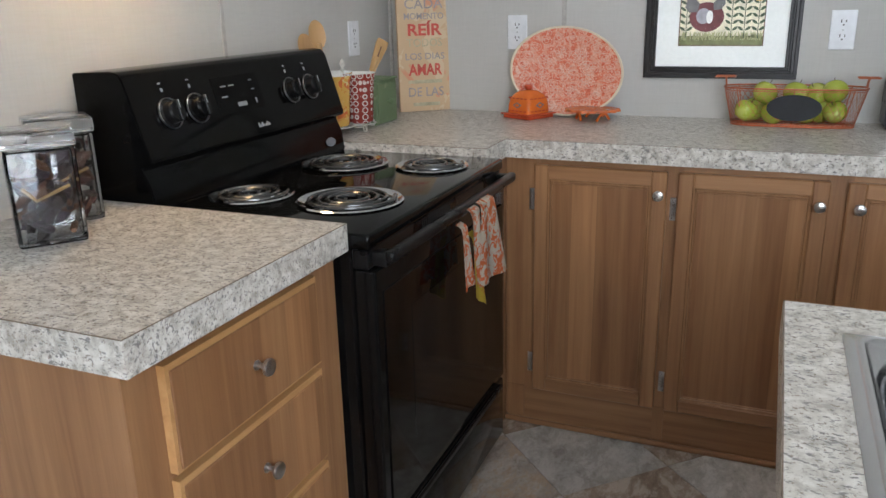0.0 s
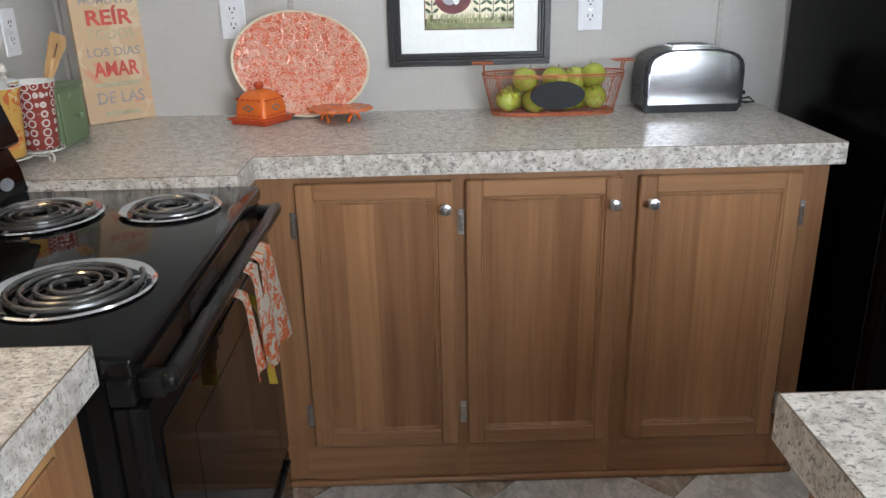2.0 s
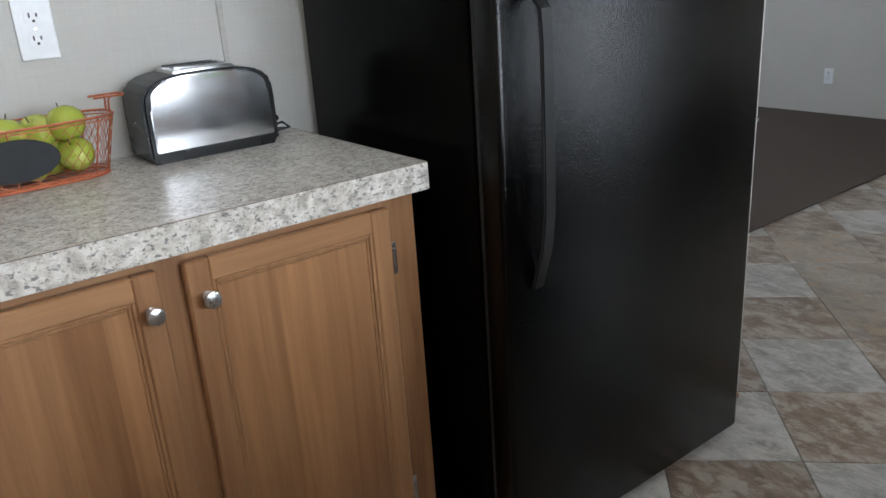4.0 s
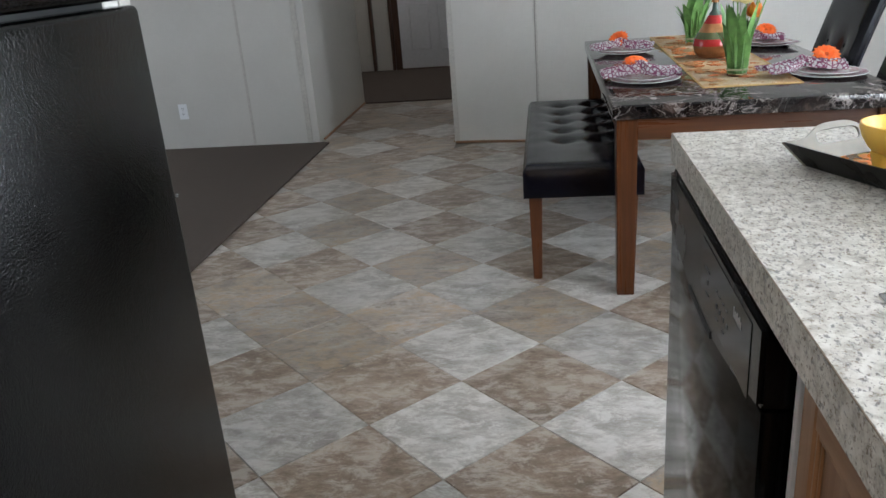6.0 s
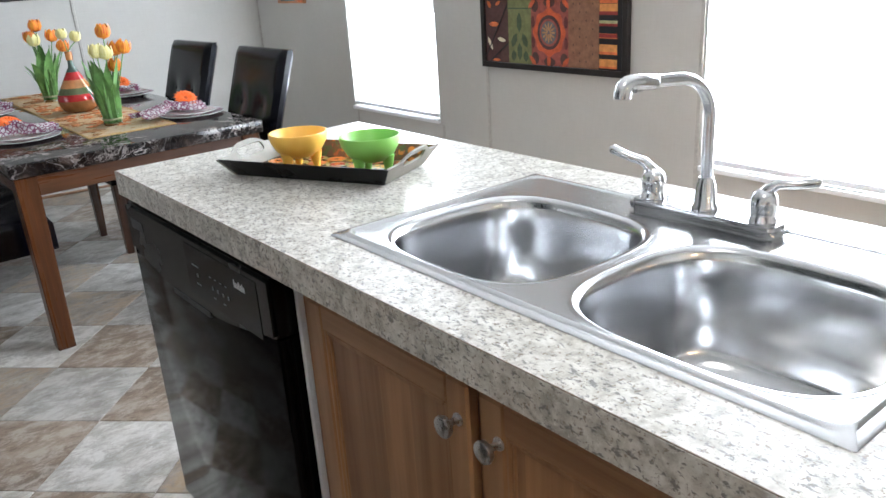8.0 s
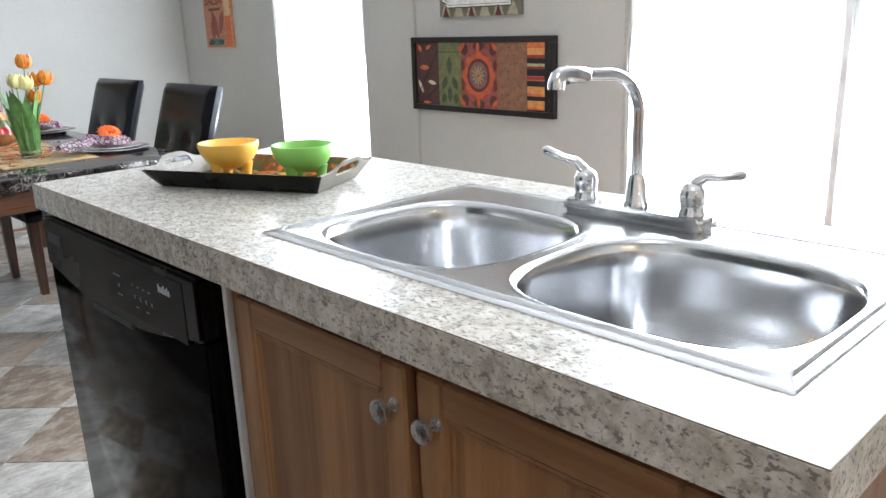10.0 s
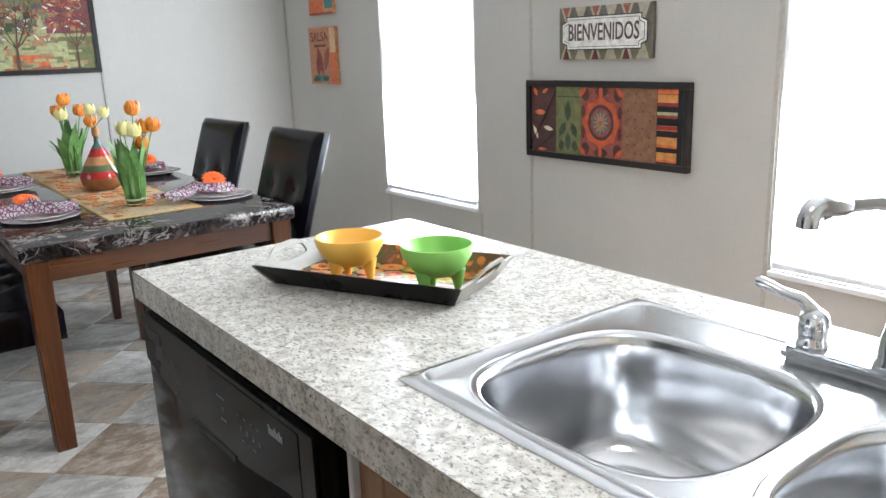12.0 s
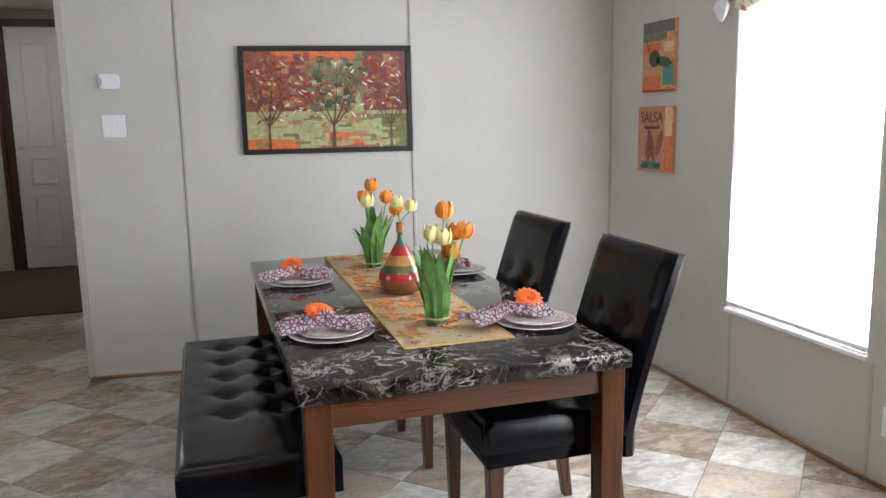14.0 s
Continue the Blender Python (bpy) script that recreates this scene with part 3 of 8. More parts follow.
def back_cabinets():
    to = facing(0, 3.612, 180)          # faces the island
    spans = [(0.602, 1.076, 0.692, 1.063, 1.0435, -1), (1.076, 1.481, 1.091, 1.461, 1.440, -1), (1.481, 1.952, 1.501, 1.887, 1.530, 1)]
    for k, (a, b, d0, d1, kx, side) in enumerate(spans):
        c = thing("base_cabinet", ((a + b) / 2, 3.8, 0), "brown oak-look base cabinet with one panelled door under the back worktop", "cabinet", "back wall base cabinets")
        part("body", box(a, b, 3.634, 4.14, 0, 0.861), CAB, c)
        for q in ((a, d0 + 0.012, 0.128, 0.862), (d1 - 0.012, b, 0.128, 0.862), (a, a + (0.06 if k == 0 else 0.016), 0.02, 0.128), (b - (0.016 if k < 2 else 0.05), b, 0.02, 0.128)):
            part("face_stile", box(q[0], q[1], 3.612, 3.634, q[2], q[3] - 0.001), CAB, c)
        part("top_rail", box(d0 + 0.012, d1 - 0.012, 3.613, 3.634, 0.82, 0.861), CABH, c)
        part("kick_panel", box(a + (0.06 if k == 0 else 0.016), b - (0.016 if k < 2 else 0.05), 3.615, 3.634, 0, 0.128), CABH, c)
        door(to, -d1, -d0, 0.130, 0.842, 0, c, (-kx, 0.780), 1 if side < 0 else -1)
    c = thing("corner_filler", (0.3, 3.8, 0), "blind corner cabinet under the back worktop", "cabinet")
    part("body", box(-0.02, 0.600, 3.43, 4.14, 0, 0.861), CAB, c)
    base_trim(0.602, 1.953, 3.598, 3.612)
    base_trim(1.9525, 1.966, 3.60, 4.14)


def drawer_base():
    c = thing("drawer_cabinet", (0.3, 2.37, 0), "medium brown oak-look drawer cabinet with light edges beside the stove", "cabinet")
    part("body", box(-0.02, 0.566, 2.112, 2.638, 0, 0.861), CAB, c)
    part("face_frame", box(0.566, 0.584, 2.111, 2.639, 0.0, 0.861), CAB, c)
    to = facing(0.584, 0, -90)
    z = 0.840
    for h in (0.165, 0.180, 0.180, 0.165):
        d = part("drawer", frame_box(to, -2.553, -2.173, 0, 0.014, z - h, z), CABD, c, "oak-look drawer front with pale edges")
        part("front", frame_box(to, -2.547, -2.179, 0.0142, 0.0185, z - h + 0.005, z - 0.009, 0.0015), CABP, d)
        knob(to, -2.362, 0.0185, z - h / 2, d)
        z -= h + 0.012
    base_trim(0.585, 0.599, 2.11, 2.64)


def island_cabinets():
    to = facing(0, 2.455, 0)
    c = thing("sink_cabinet", (1.8, 2.2, 0), "brown oak-look sink cabinet with two panelled doors under the island", "cabinet")
    bm = box(1.372, 1.390, 1.880, 2.435, 0, 0.861)
    bm = box(2.205, 2.223, 1.880, 2.435, 0, 0.861, bm=bm)
    bm = box(1.390, 2.205, 1.880, 1.895, 0, 0.861, bm=bm)
    bm = box(1.390, 2.205, 1.895, 2.435, 0.08, 0.10, bm=bm)
    part("body", bm, CAB, c)
    for a, b, z0, z1 in ((1.372, 1.436, 0, 0.861), (1.783, 1.813, 0.13, 0.861), (2.176, 2.223, 0, 0.861)):
        part("face_stile", box(a, b, 2.435, 2.455, z0, z1), CAB, c)
    for z0, z1 in ((0, 0.13), (0.80, 0.860)):
        for a, b in ((1.436, 1.783), (1.813, 2.176)) if z0 else ((1.436, 2.176),):
            part("face_rail", box(a, b, 2.436, 2.4545, z0, z1), CABH, c)
    door(to, 1.424, 1.788, 0.130, 0.842, 0, c, (1.755, 0.790), -1)
    door(to, 1.808, 2.178, 0.130, 0.842, 0, c, (1.826, 0.790), 1)
    base_trim(1.372, 2.223, 2.456, 2.470)
    e = put("island_end_panel", box(2.935, 2.953, 1.880, 2.455, 0, 0.861), CAB, "oak-look end panel of the island beside the dishwasher", "cabinet panel")
    put("island_back_panel", box(2.224, 2.934, 1.880, 1.893, 0, 0.861), CAB, "oak-look back panel of the island", "cabinet panel")
    put("filler_strip", box(2.2330, 2.2425, 2.4475, 2.4615, 0.02, 0.852, 0.002), FRAMEW, "narrow white filler strip beside the black dishwasher", "trim strip")


back_cabinets()
drawer_base()
island_cabinets()


# ---- appliances ----
def burner(at, r, parent):
    x, y = at
    z = 0.892
    b = part("burner", lathe([(r * 0.86, 0.0), (r, 0.001), (r * 1.02, 0.004), (r * 0.99, 0.0065), (r * 0.93, 0.004), (r * 0.86, 0.0), (r * 0.78, -0.002), (r * 0.3, -0.0025), (0, -0.0025)], (x, y, z), 36), CHROME, parent, "chrome drip pan with a black coil element", smooth=True)
    pts = []
    turns = 4 if r > 0.1 else 3
    n = turns * 26
    for k in range(n + 1):
        a = 2 * math.pi * turns * k / n + 0.6
        rr = r * (0.18 + 0.68 * k / n)
        pts.append((x + rr * math.cos(a), y + rr * math.sin(a), z + 0.0075))
    part("coil", tube(pts, 0.0046, 8), COIL, b, "dark coil heating element", smooth=True)
    sp = None
    for k in range(3):
        a = 2 * math.pi * k / 3 + 0.4
        sp = tube([(x + 0.02 * math.cos(a), y + 0.02 * math.sin(a), z + 0.002), (x + r * 0.9 * math.cos(a), y + r * 0.9 * math.sin(a), z + 0.004)], 0.0022, 6, bm=sp)
    part("support", sp, NICKEL, b)


def stove():
    y0, y1 = 2.652, 3.414
    s = thing("stove", (0.32, 3.03, 0), "glossy black electric coil stove with a tall control backguard", "stove")
    part("body", box(0.0, 0.615, y0, y1, 0.02, 0.862, 0.004), BLK, s)
    for fx in (0.05, 0.50):
        for fy in (y0 + 0.03, y1 - 0.07):
            part("foot", box(fx, fx + 0.04, fy, fy + 0.04, 0, 0.02), BLKM, s)
    part("cooktop", box(0.10, 0.655, y0 - 0.002, y1 + 0.002, 0.862, 0.892, 0.007, 3), BLK, s, "shiny black enamel cooktop", smooth=True)
    for at, r in (((0.497, 2.868), 0.113), ((0.518, 3.258), 0.092), ((0.262, 2.845), 0.092), ((0.283, 3.226), 0.113)):
        burner(at, r, s)
    # backguard: a bent profile along y
    prof = [(0.0, 0.892), (0.175, 0.892), (0.168, 0.945), (0.150, 0.985), (0.172, 0.992), (0.178, 1.000), (0.128, 1.160), (0.118, 1.172), (0.100, 1.176), (0.0, 1.172)]
    to = Matrix(((1, 0, 0, 0), (0, 0, 1, 0), (0, 1, 0, 0), (0, 0, 0, 1)))
    b = part("backguard", prism(prof, y0 - 0.006, y1 + 0.006, m=to, bev=0.0025), BLKB, s, "glossy black sloping control panel", smooth=True)

    def face(y, v, off=0.0):
        """A point on the sloping face, v from its foot to its head."""
        p = Vector((0.178, y, 1.000)).lerp(Vector((0.128, y, 1.160)), v)
        return p + Vector((0.954, 0, 0.298)) * off

    slope = Matrix(((0, 0.298 * -1, 0.954), (1, 0, 0), (0, 0.954, 0.298))).to_4x4()

    def on_face(y, v, off=0.0):
        return Matrix.Translation(face(y, v, off)) @ slope

    for y in (2.742, 2.828, 3.196, 3.286):
        k = part("control_knob", lathe([(0.030, 0), (0.030, 0.003), (0.024, 0.006), (0.0225, 0.022), (0.0195, 0.025), (0, 0.025)], seg=26, m=on_face(y, 0.52, 0.001)), BLKM, b, "round black knob with a silver skirt ring", smooth=True)
        part("ring", lathe([(0.0312, 0.0045), (0.0322, 0.0056), (0.0332, 0.0050), (0.0332, 0.0018), (0.0312, 0.0018)], seg=36, m=on_face(y, 0.52, 0.001)), NICKEL, k, smooth=True)
        part("grip", box(-0.0045, 0.0045, -0.022, 0.022, 0.025, 0.033, 0.0015, m=on_face(y, 0.52, 0.001)), BLKM, k)
        part("pointer", box(-0.0008, 0.0008, 0.004, 0.021, 0.033, 0.0336, m=on_face(y, 0.52, 0.001)), PRINTW, k)
        mk = box(-0.003, 0.003, -0.004, 0.004, 0, 0.0006, m=on_face(y, 0.82, 0.001))
        mk = box(-0.005, 0.003, -0.0015, 0.0015, 0, 0.0006, m=on_face(y, 0.90, 0.001), bm=mk)
        part("marking", mk, PRINTW, b, kind="stuff")
    d = part("display", box(-0.085, 0.085, -0.042, 0.042, 0, 0.0012, 0.0005, m=on_face(2.985, 0.62, 0.0005)), DISPG, b, "dark glass clock display")
    mk = None
    for u, v, w, h in ((-0.05, 0.02, 0.020, 0.003), (-0.02, 0.02, 0.02, 0.003), (0.055, 0.026, 0.012, 0.003), (0.055, 0.004, 0.012, 0.003), (-0.055, -0.004, 0.02, 0.003), (0.0, -0.026, 0.034, 0.010), (0.056, -0.024, 0.006, 0.012)):
        mk = box(u - w / 2, u + w / 2, v - h / 2, v + h / 2, 0, 0.0004, m=on_face(2.985, 0.62, 0.0018), bm=mk)
    part("legend", mk, PRINTG, d, kind="stuff")
    mk = None
    for k in range(7):
        mk = box(-0.022 + k * 0.0068, -0.018 + k * 0.0068, -0.005, 0.006 if k in (0, 2, 5) else 0.001, 0, 0.0005, m=on_face(3.04, 0.12, 0.001), bm=mk)
    part("logo", mk, PRINTW, b, kind="stuff")
    part("badge", lathe([(0, 0), (0.024, 0), (0.025, 0.001), (0.023, 0.0028), (0, 0.003)], seg=24, m=Matrix.Translation((0.172, 3.345, 0.925)) @ slope @ Matrix.Diagonal((1, 0.5, 1, 1))), PRINTG, b, "small oval silver badge", smooth=True)
    # oven front
    part("vent_panel", box(0.615, 0.648, y0 + 0.003, y1 - 0.003, 0.822, 0.861, 0.003), BLKM, s)
    sl = None
    for k in range(16):
        sl = box(0.648, 0.6494, 2.90 + k * 0.010, 2.905 + k * 0.010, 0.830, 0.852, bm=sl)
    part("vent", sl, SLOT, s, kind="stuff")
    dr = part("oven_door", box(0.617, 0.662, y0 + 0.004, y1 - 0.004, 0.262, 0.820, 0.006, 2), BLK, s, "black glass oven door with a dark window", smooth=True)
    part("glass", box(0.6622, 0.6655, y0 + 0.03, y1 - 0.03, 0.285, 0.775, 0.001), BLKG, dr)
    part("window", box(0.6656, 0.6662, 2.80, 3.285, 0.40, 0.705), OVENWIN, dr)
    hd = box(0.676, 0.698, y0 + 0.012, y1 - 0.012, 0.836, 0.860, 0.008, 3)
    for y in (y0 + 0.03, y1 - 0.03):
        hd = box(0.650, 0.682, y - 0.016, y + 0.016, 0.828, 0.856, 0.004, 2, bm=hd)
    part("handle", hd, BLKM, dr, "black bar handle", smooth=True)
    w = part("warming_drawer", box(0.617, 0.660, y0 + 0.004, y1 - 0.004, 0.07, 0.252, 0.006, 2), BLK, s, "black storage drawer front", smooth=True)
    part("grip", box(0.660, 0.668, y0 + 0.03, y1 - 0.03, 0.228, 0.244, 0.003), BLKM, w)


COIL = m_black("coil_metal", 0.22, 0, 0.24)
COIL.node_tree.nodes["Principled BSDF"].inputs["Metallic"].default_value = 0.7
PRINTW = simple("white_print", (0.42, 0.43, 0.45), 0.5, 0, 50, 0.02, 0)
PRINTG = simple("grey_print", (0.22, 0.23, 0.24), 0.5, 0, 50, 0.02, 0)
DISPG = m_black("display_glass", 0.22, 0.0, 0.004)
DISPG.node_tree.nodes["Principled BSDF"].inputs["Specular IOR Level"].default_value = 0.08
OVENWIN = m_black("oven_window_glass", 0.03, 0.0, 0.018)
stove()


def fridge():
    x0, x1 = 2.034, 2.838
    f = thing("refrigerator", (2.43, 3.8, 0), "black textured refrigerator with a long strap handle", "refrigerator")
    part("body", box(x0 + 0.004, x1 - 0.004, 3.525, 4.12, 0.03, 1.66, 0.006, 2), BLKF, f, smooth=True)
    part("kick_grille", box(x0 + 0.02, x1 - 0.02, 3.50, 3.535, 0.004, 0.03), BLKM, f)
    for fx in (x0 + 0.03, x1 - 0.08):
        for fy in (3.55, 4.04):
            part("foot", box(fx, fx + 0.05, fy, fy + 0.05, 0, 0.03), BLKM, f)
    part("gasket", box(x0 + 0.012, x1 - 0.012, 3.510, 3.527, 0.05, 1.65), SLOT, f)
    lo = part("door", box(x0, x1, 3.447, 3.510, 0.034, 1.222, 0.012, 3), FRIDGE, f, "lower door in pebbled black steel", smooth=True)
    up = part("freezer_door", box(x0, x1, 3.447, 3.510, 1.232, 1.665, 0.012, 3), FRIDGE, f, "upper freezer door in pebbled black steel", smooth=True)
    for d, zs in ((lo, [(1.195, 3.446), (1.192, 3.418), (1.175, 3.402), (1.12, 3.398), (0.95, 3.397), (0.82, 3.402), (0.745, 3.415), (0.688, 3.436), (0.662, 3.444)]), (up, [(1.26, 3.446), (1.262, 3.418), (1.28, 3.402), (1.36, 3.398), (1.45, 3.400), (1.50, 3.42), (1.53, 3.444)])):
        bm = bmesh.new()
        prev = None
        for k, (z, y) in enumerate(zs):
            x = 2.098 + (0.0 if z > 0.9 else (0.9 - z) * 0.04)
            w = 0.0145
            row = [bm.verts.new((x - w, y, z)), bm.verts.new((x + w, y, z)), bm.verts.new((x + w, y - 0.009, z + (0.004 if k == 0 else 0))), bm.verts.new((x - w, y - 0.009, z + (0.004 if k == 0 else 0)))]
            if prev:
                for i in range(4):
                    bm.faces.new((prev[i], prev[(i + 1) % 4], row[(i + 1) % 4], row[i]))
            else:
                bm.faces.new(row)
            prev = row
        bm.faces.new(prev[::-1])
        bmesh.ops.recalc_face_normals(bm, faces=bm.faces[:])
        bmesh.ops.bevel(bm, geom=[e for e in bm.edges if abs((e.verts[0].co - e.verts[1].co).x) < 0.008], offset=0.003, segments=2, affect="EDGES")
        h = part("handle", bm, HANDLE, d, "dark grey strap handle", smooth=True)
    part("screw", cyl((2.106, 3.433, 0.675), (2.106, 3.437, 0.675), 0.004, seg=10), SLOT, h)
    part("screw", cyl((2.834, 3.446, 0.865), (2.834, 3.4445, 0.865), 0.004, seg=10), NICKEL, lo)


BLKF = m_black("black_side_panel", 0.2, 0.3, 0.003, 260, 0.05)
HANDLE = m_black("handle_plastic", 0.45, 0.0, 0.022)
fridge()


def dishwasher():
    x0, x1 = 2.262, 2.930
    d = thing("dishwasher", (2.6, 2.2, 0), "glossy black built-in dishwasher under the island worktop", "dishwasher")
    part("tub", box(x0 - 0.018, x1 - 0.005, 1.90, 2.446, 0.02, 0.858), BLKM, d)
    part("kick_plate", box(x0 + 0.01, x1 - 0.005, 2.4465, 2.470, 0.0, 0.085), BLKM, d)
    part("door", box(x0 - 0.006, x1, 2.432, 2.4925, 0.09, 0.745, 0.005, 2), DWBLK, d, "glossy black dishwasher door", smooth=True)
    # control panel with a bowed lower edge
    n = 14
    out = [(x0 - 0.006, 0.853), (x1, 0.853)]
    for k in range(n + 1):
        u = k / n
        out.append((x1 + (x0 - 0.006 - x1) * u, 0.748 - 0.046 * math.sin(math.pi * u)))
    to = Matrix(((1, 0, 0, 0), (0, 0, 1, 0), (0, 1, 0, 0), (0, 0, 0, 1)))
    c = part("control_panel", prism(out, 2.434, 2.497, m=to, bev=0.006), DWPAN, d, "black control panel with a curved lower edge", smooth=True)
    part("handle_recess", box(2.52, 2.70, 2.4932, 2.4985, 0.7035, 0.7145), SLOT, c)
    part("badge", box(2.83, 2.90, 2.4971, 2.4978, 0.80, 0.822, 0.0004), SLOT, c)
    part("control_glass", box(2.30, 2.60, 2.4971, 2.4979, 0.735, 0.838, 0.0003), DWBLK, c)
    mk = None
    for x, z, w, h in ((2.555, 0.800, 0.03, 0.003), (2.55, 0.782, 0.007, 0.007), (2.55, 0.764, 0.02, 0.003)) + tuple((2.49 - k * 0.022, 0.795, 0.008, 0.002) for k in range(4)) + tuple((2.485 - k * 0.022, 0.774, 0.006, 0.007) for k in range(4)) + tuple((2.48 - k * 0.04, 0.756, 0.012, 0.002) for k in range(2)):
        mk = box(x - w / 2, x + w / 2, 2.498, 2.4985, z - h / 2, z + h / 2, bm=mk)
    part("legend", mk, PRINTD, c, kind="stuff")
    mk = None
    for k in range(7):
        mk = box(2.345 + k * 0.0062, 2.3488 + k * 0.0062, 2.498, 2.4986, 0.806, 0.816 + (0.004 if k in (1, 3, 6) else 0), bm=mk)
    part("logo", mk, PRINTW, c, kind="stuff")


DWPAN = m_black("dishwasher_panel", 0.24, 0.0, 0.006)
DWPAN.node_tree.nodes["Principled BSDF"].inputs["Specular IOR Level"].default_value = 0.2
DWBLK = m_black("dishwasher_gloss", 0.09, 0.0, 0.005)
DWBLK.node_tree.nodes["Principled BSDF"].inputs["Specular IOR Level"].default_value = 0.11
PRINTD = simple("dim_print", (0.13, 0.135, 0.14), 0.5, 0, 50, 0.02, 0)
dishwasher()


# ---- sink and tap ----
def rounded(cx, cy, rx, ry, r=0.024, n=16):
    """Rectangle outline with round corners, 4 n points."""
    pts = []
    for k, (sx, sy) in enumerate(((1, 1), (-1, 1), (-1, -1), (1, -1))):
        for j in range(n):
            a = math.pi / 2 * (k + j / (n - 1))
            pts.append((cx + sx * (rx - r) + r * math.cos(a), cy + sy * (ry - r) + r * math.sin(a)))
    return pts


def sink():
    x0, x1, y0, y1 = SINK
    s = thing("sink", ((x0 + x1) / 2, (y0 + y1) / 2, 0.914), "double-bowl stainless steel kitchen sink set into the island worktop", "sink")
    bowls = [(1.613, 2.215, 0.182, 0.162), (1.992, 2.215, 0.172, 0.162)]
    z = 0.9185
    bm = bmesh.new()
    outer = [bm.verts.new((x, y, z)) for x, y in rounded((x0 + x1) / 2, (y0 + y1) / 2, (x1 - x0) / 2 - 0.024, (y1 - y0) / 2 - 0.022)]
    loops = [outer]
    for cx, cy, rx, ry in bowls:
        loops.append([bm.verts.new((x, y, z)) for x, y in oval(cx, cy, rx, ry, 56, 3.2)])
    es = []
    for lp in loops:
        es += [bm.edges.new((lp[i], lp[(i + 1) % len(lp)])) for i in range(len(lp))]
    bmesh.ops.triangle_fill(bm, edges=es, use_beauty=True)
    rim = [[bm.verts.new((x, y, zz)) for x, y in rounded((x0 + x1) / 2, (y0 + y1) / 2, (x1 - x0) / 2 - g, (y1 - y0) / 2 - g, q)] for g, zz, q in ((0.020, 0.9205, 0.025), (0.0175, 0.9212, 0.023), (0.0145, 0.9200, 0.020), (0.012, 0.9172, 0.015), (0.002, 0.9162, 0.005), (0.0, 0.9144, 0.004))]
    for a, b in zip([outer] + rim, rim):
        for i in range(64):
            bm.faces.new((a[i], a[(i + 1) % 64], b[(i + 1) % 64], b[i]))
    bmesh.ops.recalc_face_normals(bm, faces=bm.faces[:])
    part("deck", bm, STEEL, s, "brushed steel deck with a raised rim", smooth=True)
    for cx, cy, rx, ry in bowls:
        bm = bmesh.new()
        rows = []
        for g, zz, pw in ((-0.0065, 0.9187, 3.2), (-0.004, 0.9192, 3.2), (0.0, 0.9186, 3.2), (0.004, 0.9165, 3.2), (0.0075, 0.911, 3.2), (0.010, 0.900, 3.2), (0.013, 0.87, 3.2), (0.018, 0.81, 3.1), (0.024, 0.775, 3.0), (0.036, 0.755, 2.9), (0.055, 0.745, 2.7), (0.085, 0.741, 2.4), (0.112, 0.739, 2.1)):
            rows.append([bm.verts.new((x, y, zz)) for x, y in oval(cx, cy, rx - g, ry - g, 56, pw)])
        for a, b in zip(rows, rows[1:]):
            for i in range(56):
                bm.faces.new((a[i], a[(i + 1) % 56], b[(i + 1) % 56], b[i]))
        bm.faces.new(rows[-1])
        bmesh.ops.recalc_face_normals(bm, faces=bm.faces[:])
        b = part("bowl", bm, STEELB, s, "deep rounded stainless steel bowl", smooth=True)
        part("drain", lathe([(0.045, 0.0005), (0.043, 0.004), (0.034, 0.003), (0.031, -0.0), (0.0, 0.0)], (cx, cy, 0.740), 28), CHROME, b, "round chrome drain ring", smooth=True)
        part("strainer", lathe([(0.029, 0.0006), (0.026, 0.004), (0.012, 0.003), (0.008, 0.009), (0.0, 0.010)], (cx, cy, 0.7405), 24), SLOTM, b, smooth=True)
    t = thing("tap", (1.815, 1.999, 0.9185), "chrome kitchen tap with a tall bent spout and two lever handles", "tap")
    part("base_plate", prism(rounded(1.815, 1.999, 0.122, 0.026, 0.014, 6), 0.9186, 0.9385, bev=0.006), TAPM, t, smooth=True)
    part("collar", lathe([(0.0195, 0), (0.0195, 0.005), (0.0165, 0.009), (0.0135, 0.038), (0.0100, 0.048), (0.0, 0.048)], (1.815, 1.999, 0.939), 24), TAPM, t, smooth=True)
    base, tip = Vector((1.815, 1.999, 0)), Vector((1.842, 2.168, 0))
    way = (tip - base)
    pts = [base + Vector((0, 0, 0.982)), base + Vector((0, 0, 1.03)), base + Vector((0, 0, 1.075))]
    for k in range(1, 9):
        a = math.pi / 2 * k / 8
        pts.append(base + way * 0.38 * (1 - math.cos(a)) + Vector((0, 0, 1.075 + 0.060 * math.sin(a))))
    pts.append(base + way * 0.75 + Vector((0, 0, 1.1385)))
    part("spout", tube(pts, 0.0086, 16), TAPM, t, "tall bent chrome spout", smooth=True)
    hd = tube([base + way * 0.62 + Vector((0, 0, 1.1365)), base + way * 0.64 + Vector((0, 0, 1.137)), base + way * 0.86 + Vector((0, 0, 1.141)), base + way * 0.90 + Vector((0, 0, 1.1400)), base + way * 0.935 + Vector((0, 0, 1.136)), base + way * 0.950 + Vector((0, 0, 1.130)), base + way * 0.953 + Vector((0, 0, 1.122))], 0.0105, 20, radii=[0.0090, 0.0106, 0.0108, 0.0110, 0.0110, 0.0110, 0.0112])
    part("spray_head", hd, TAPM, t, smooth=True)
    part("button", box(-0.004, 0.004, -0.007, 0.007, -0.002, 0.003, 0.001, m=Matrix.Translation(base + way * 0.80 + Vector((0, 0, 1.1290)))), TAPM, t)
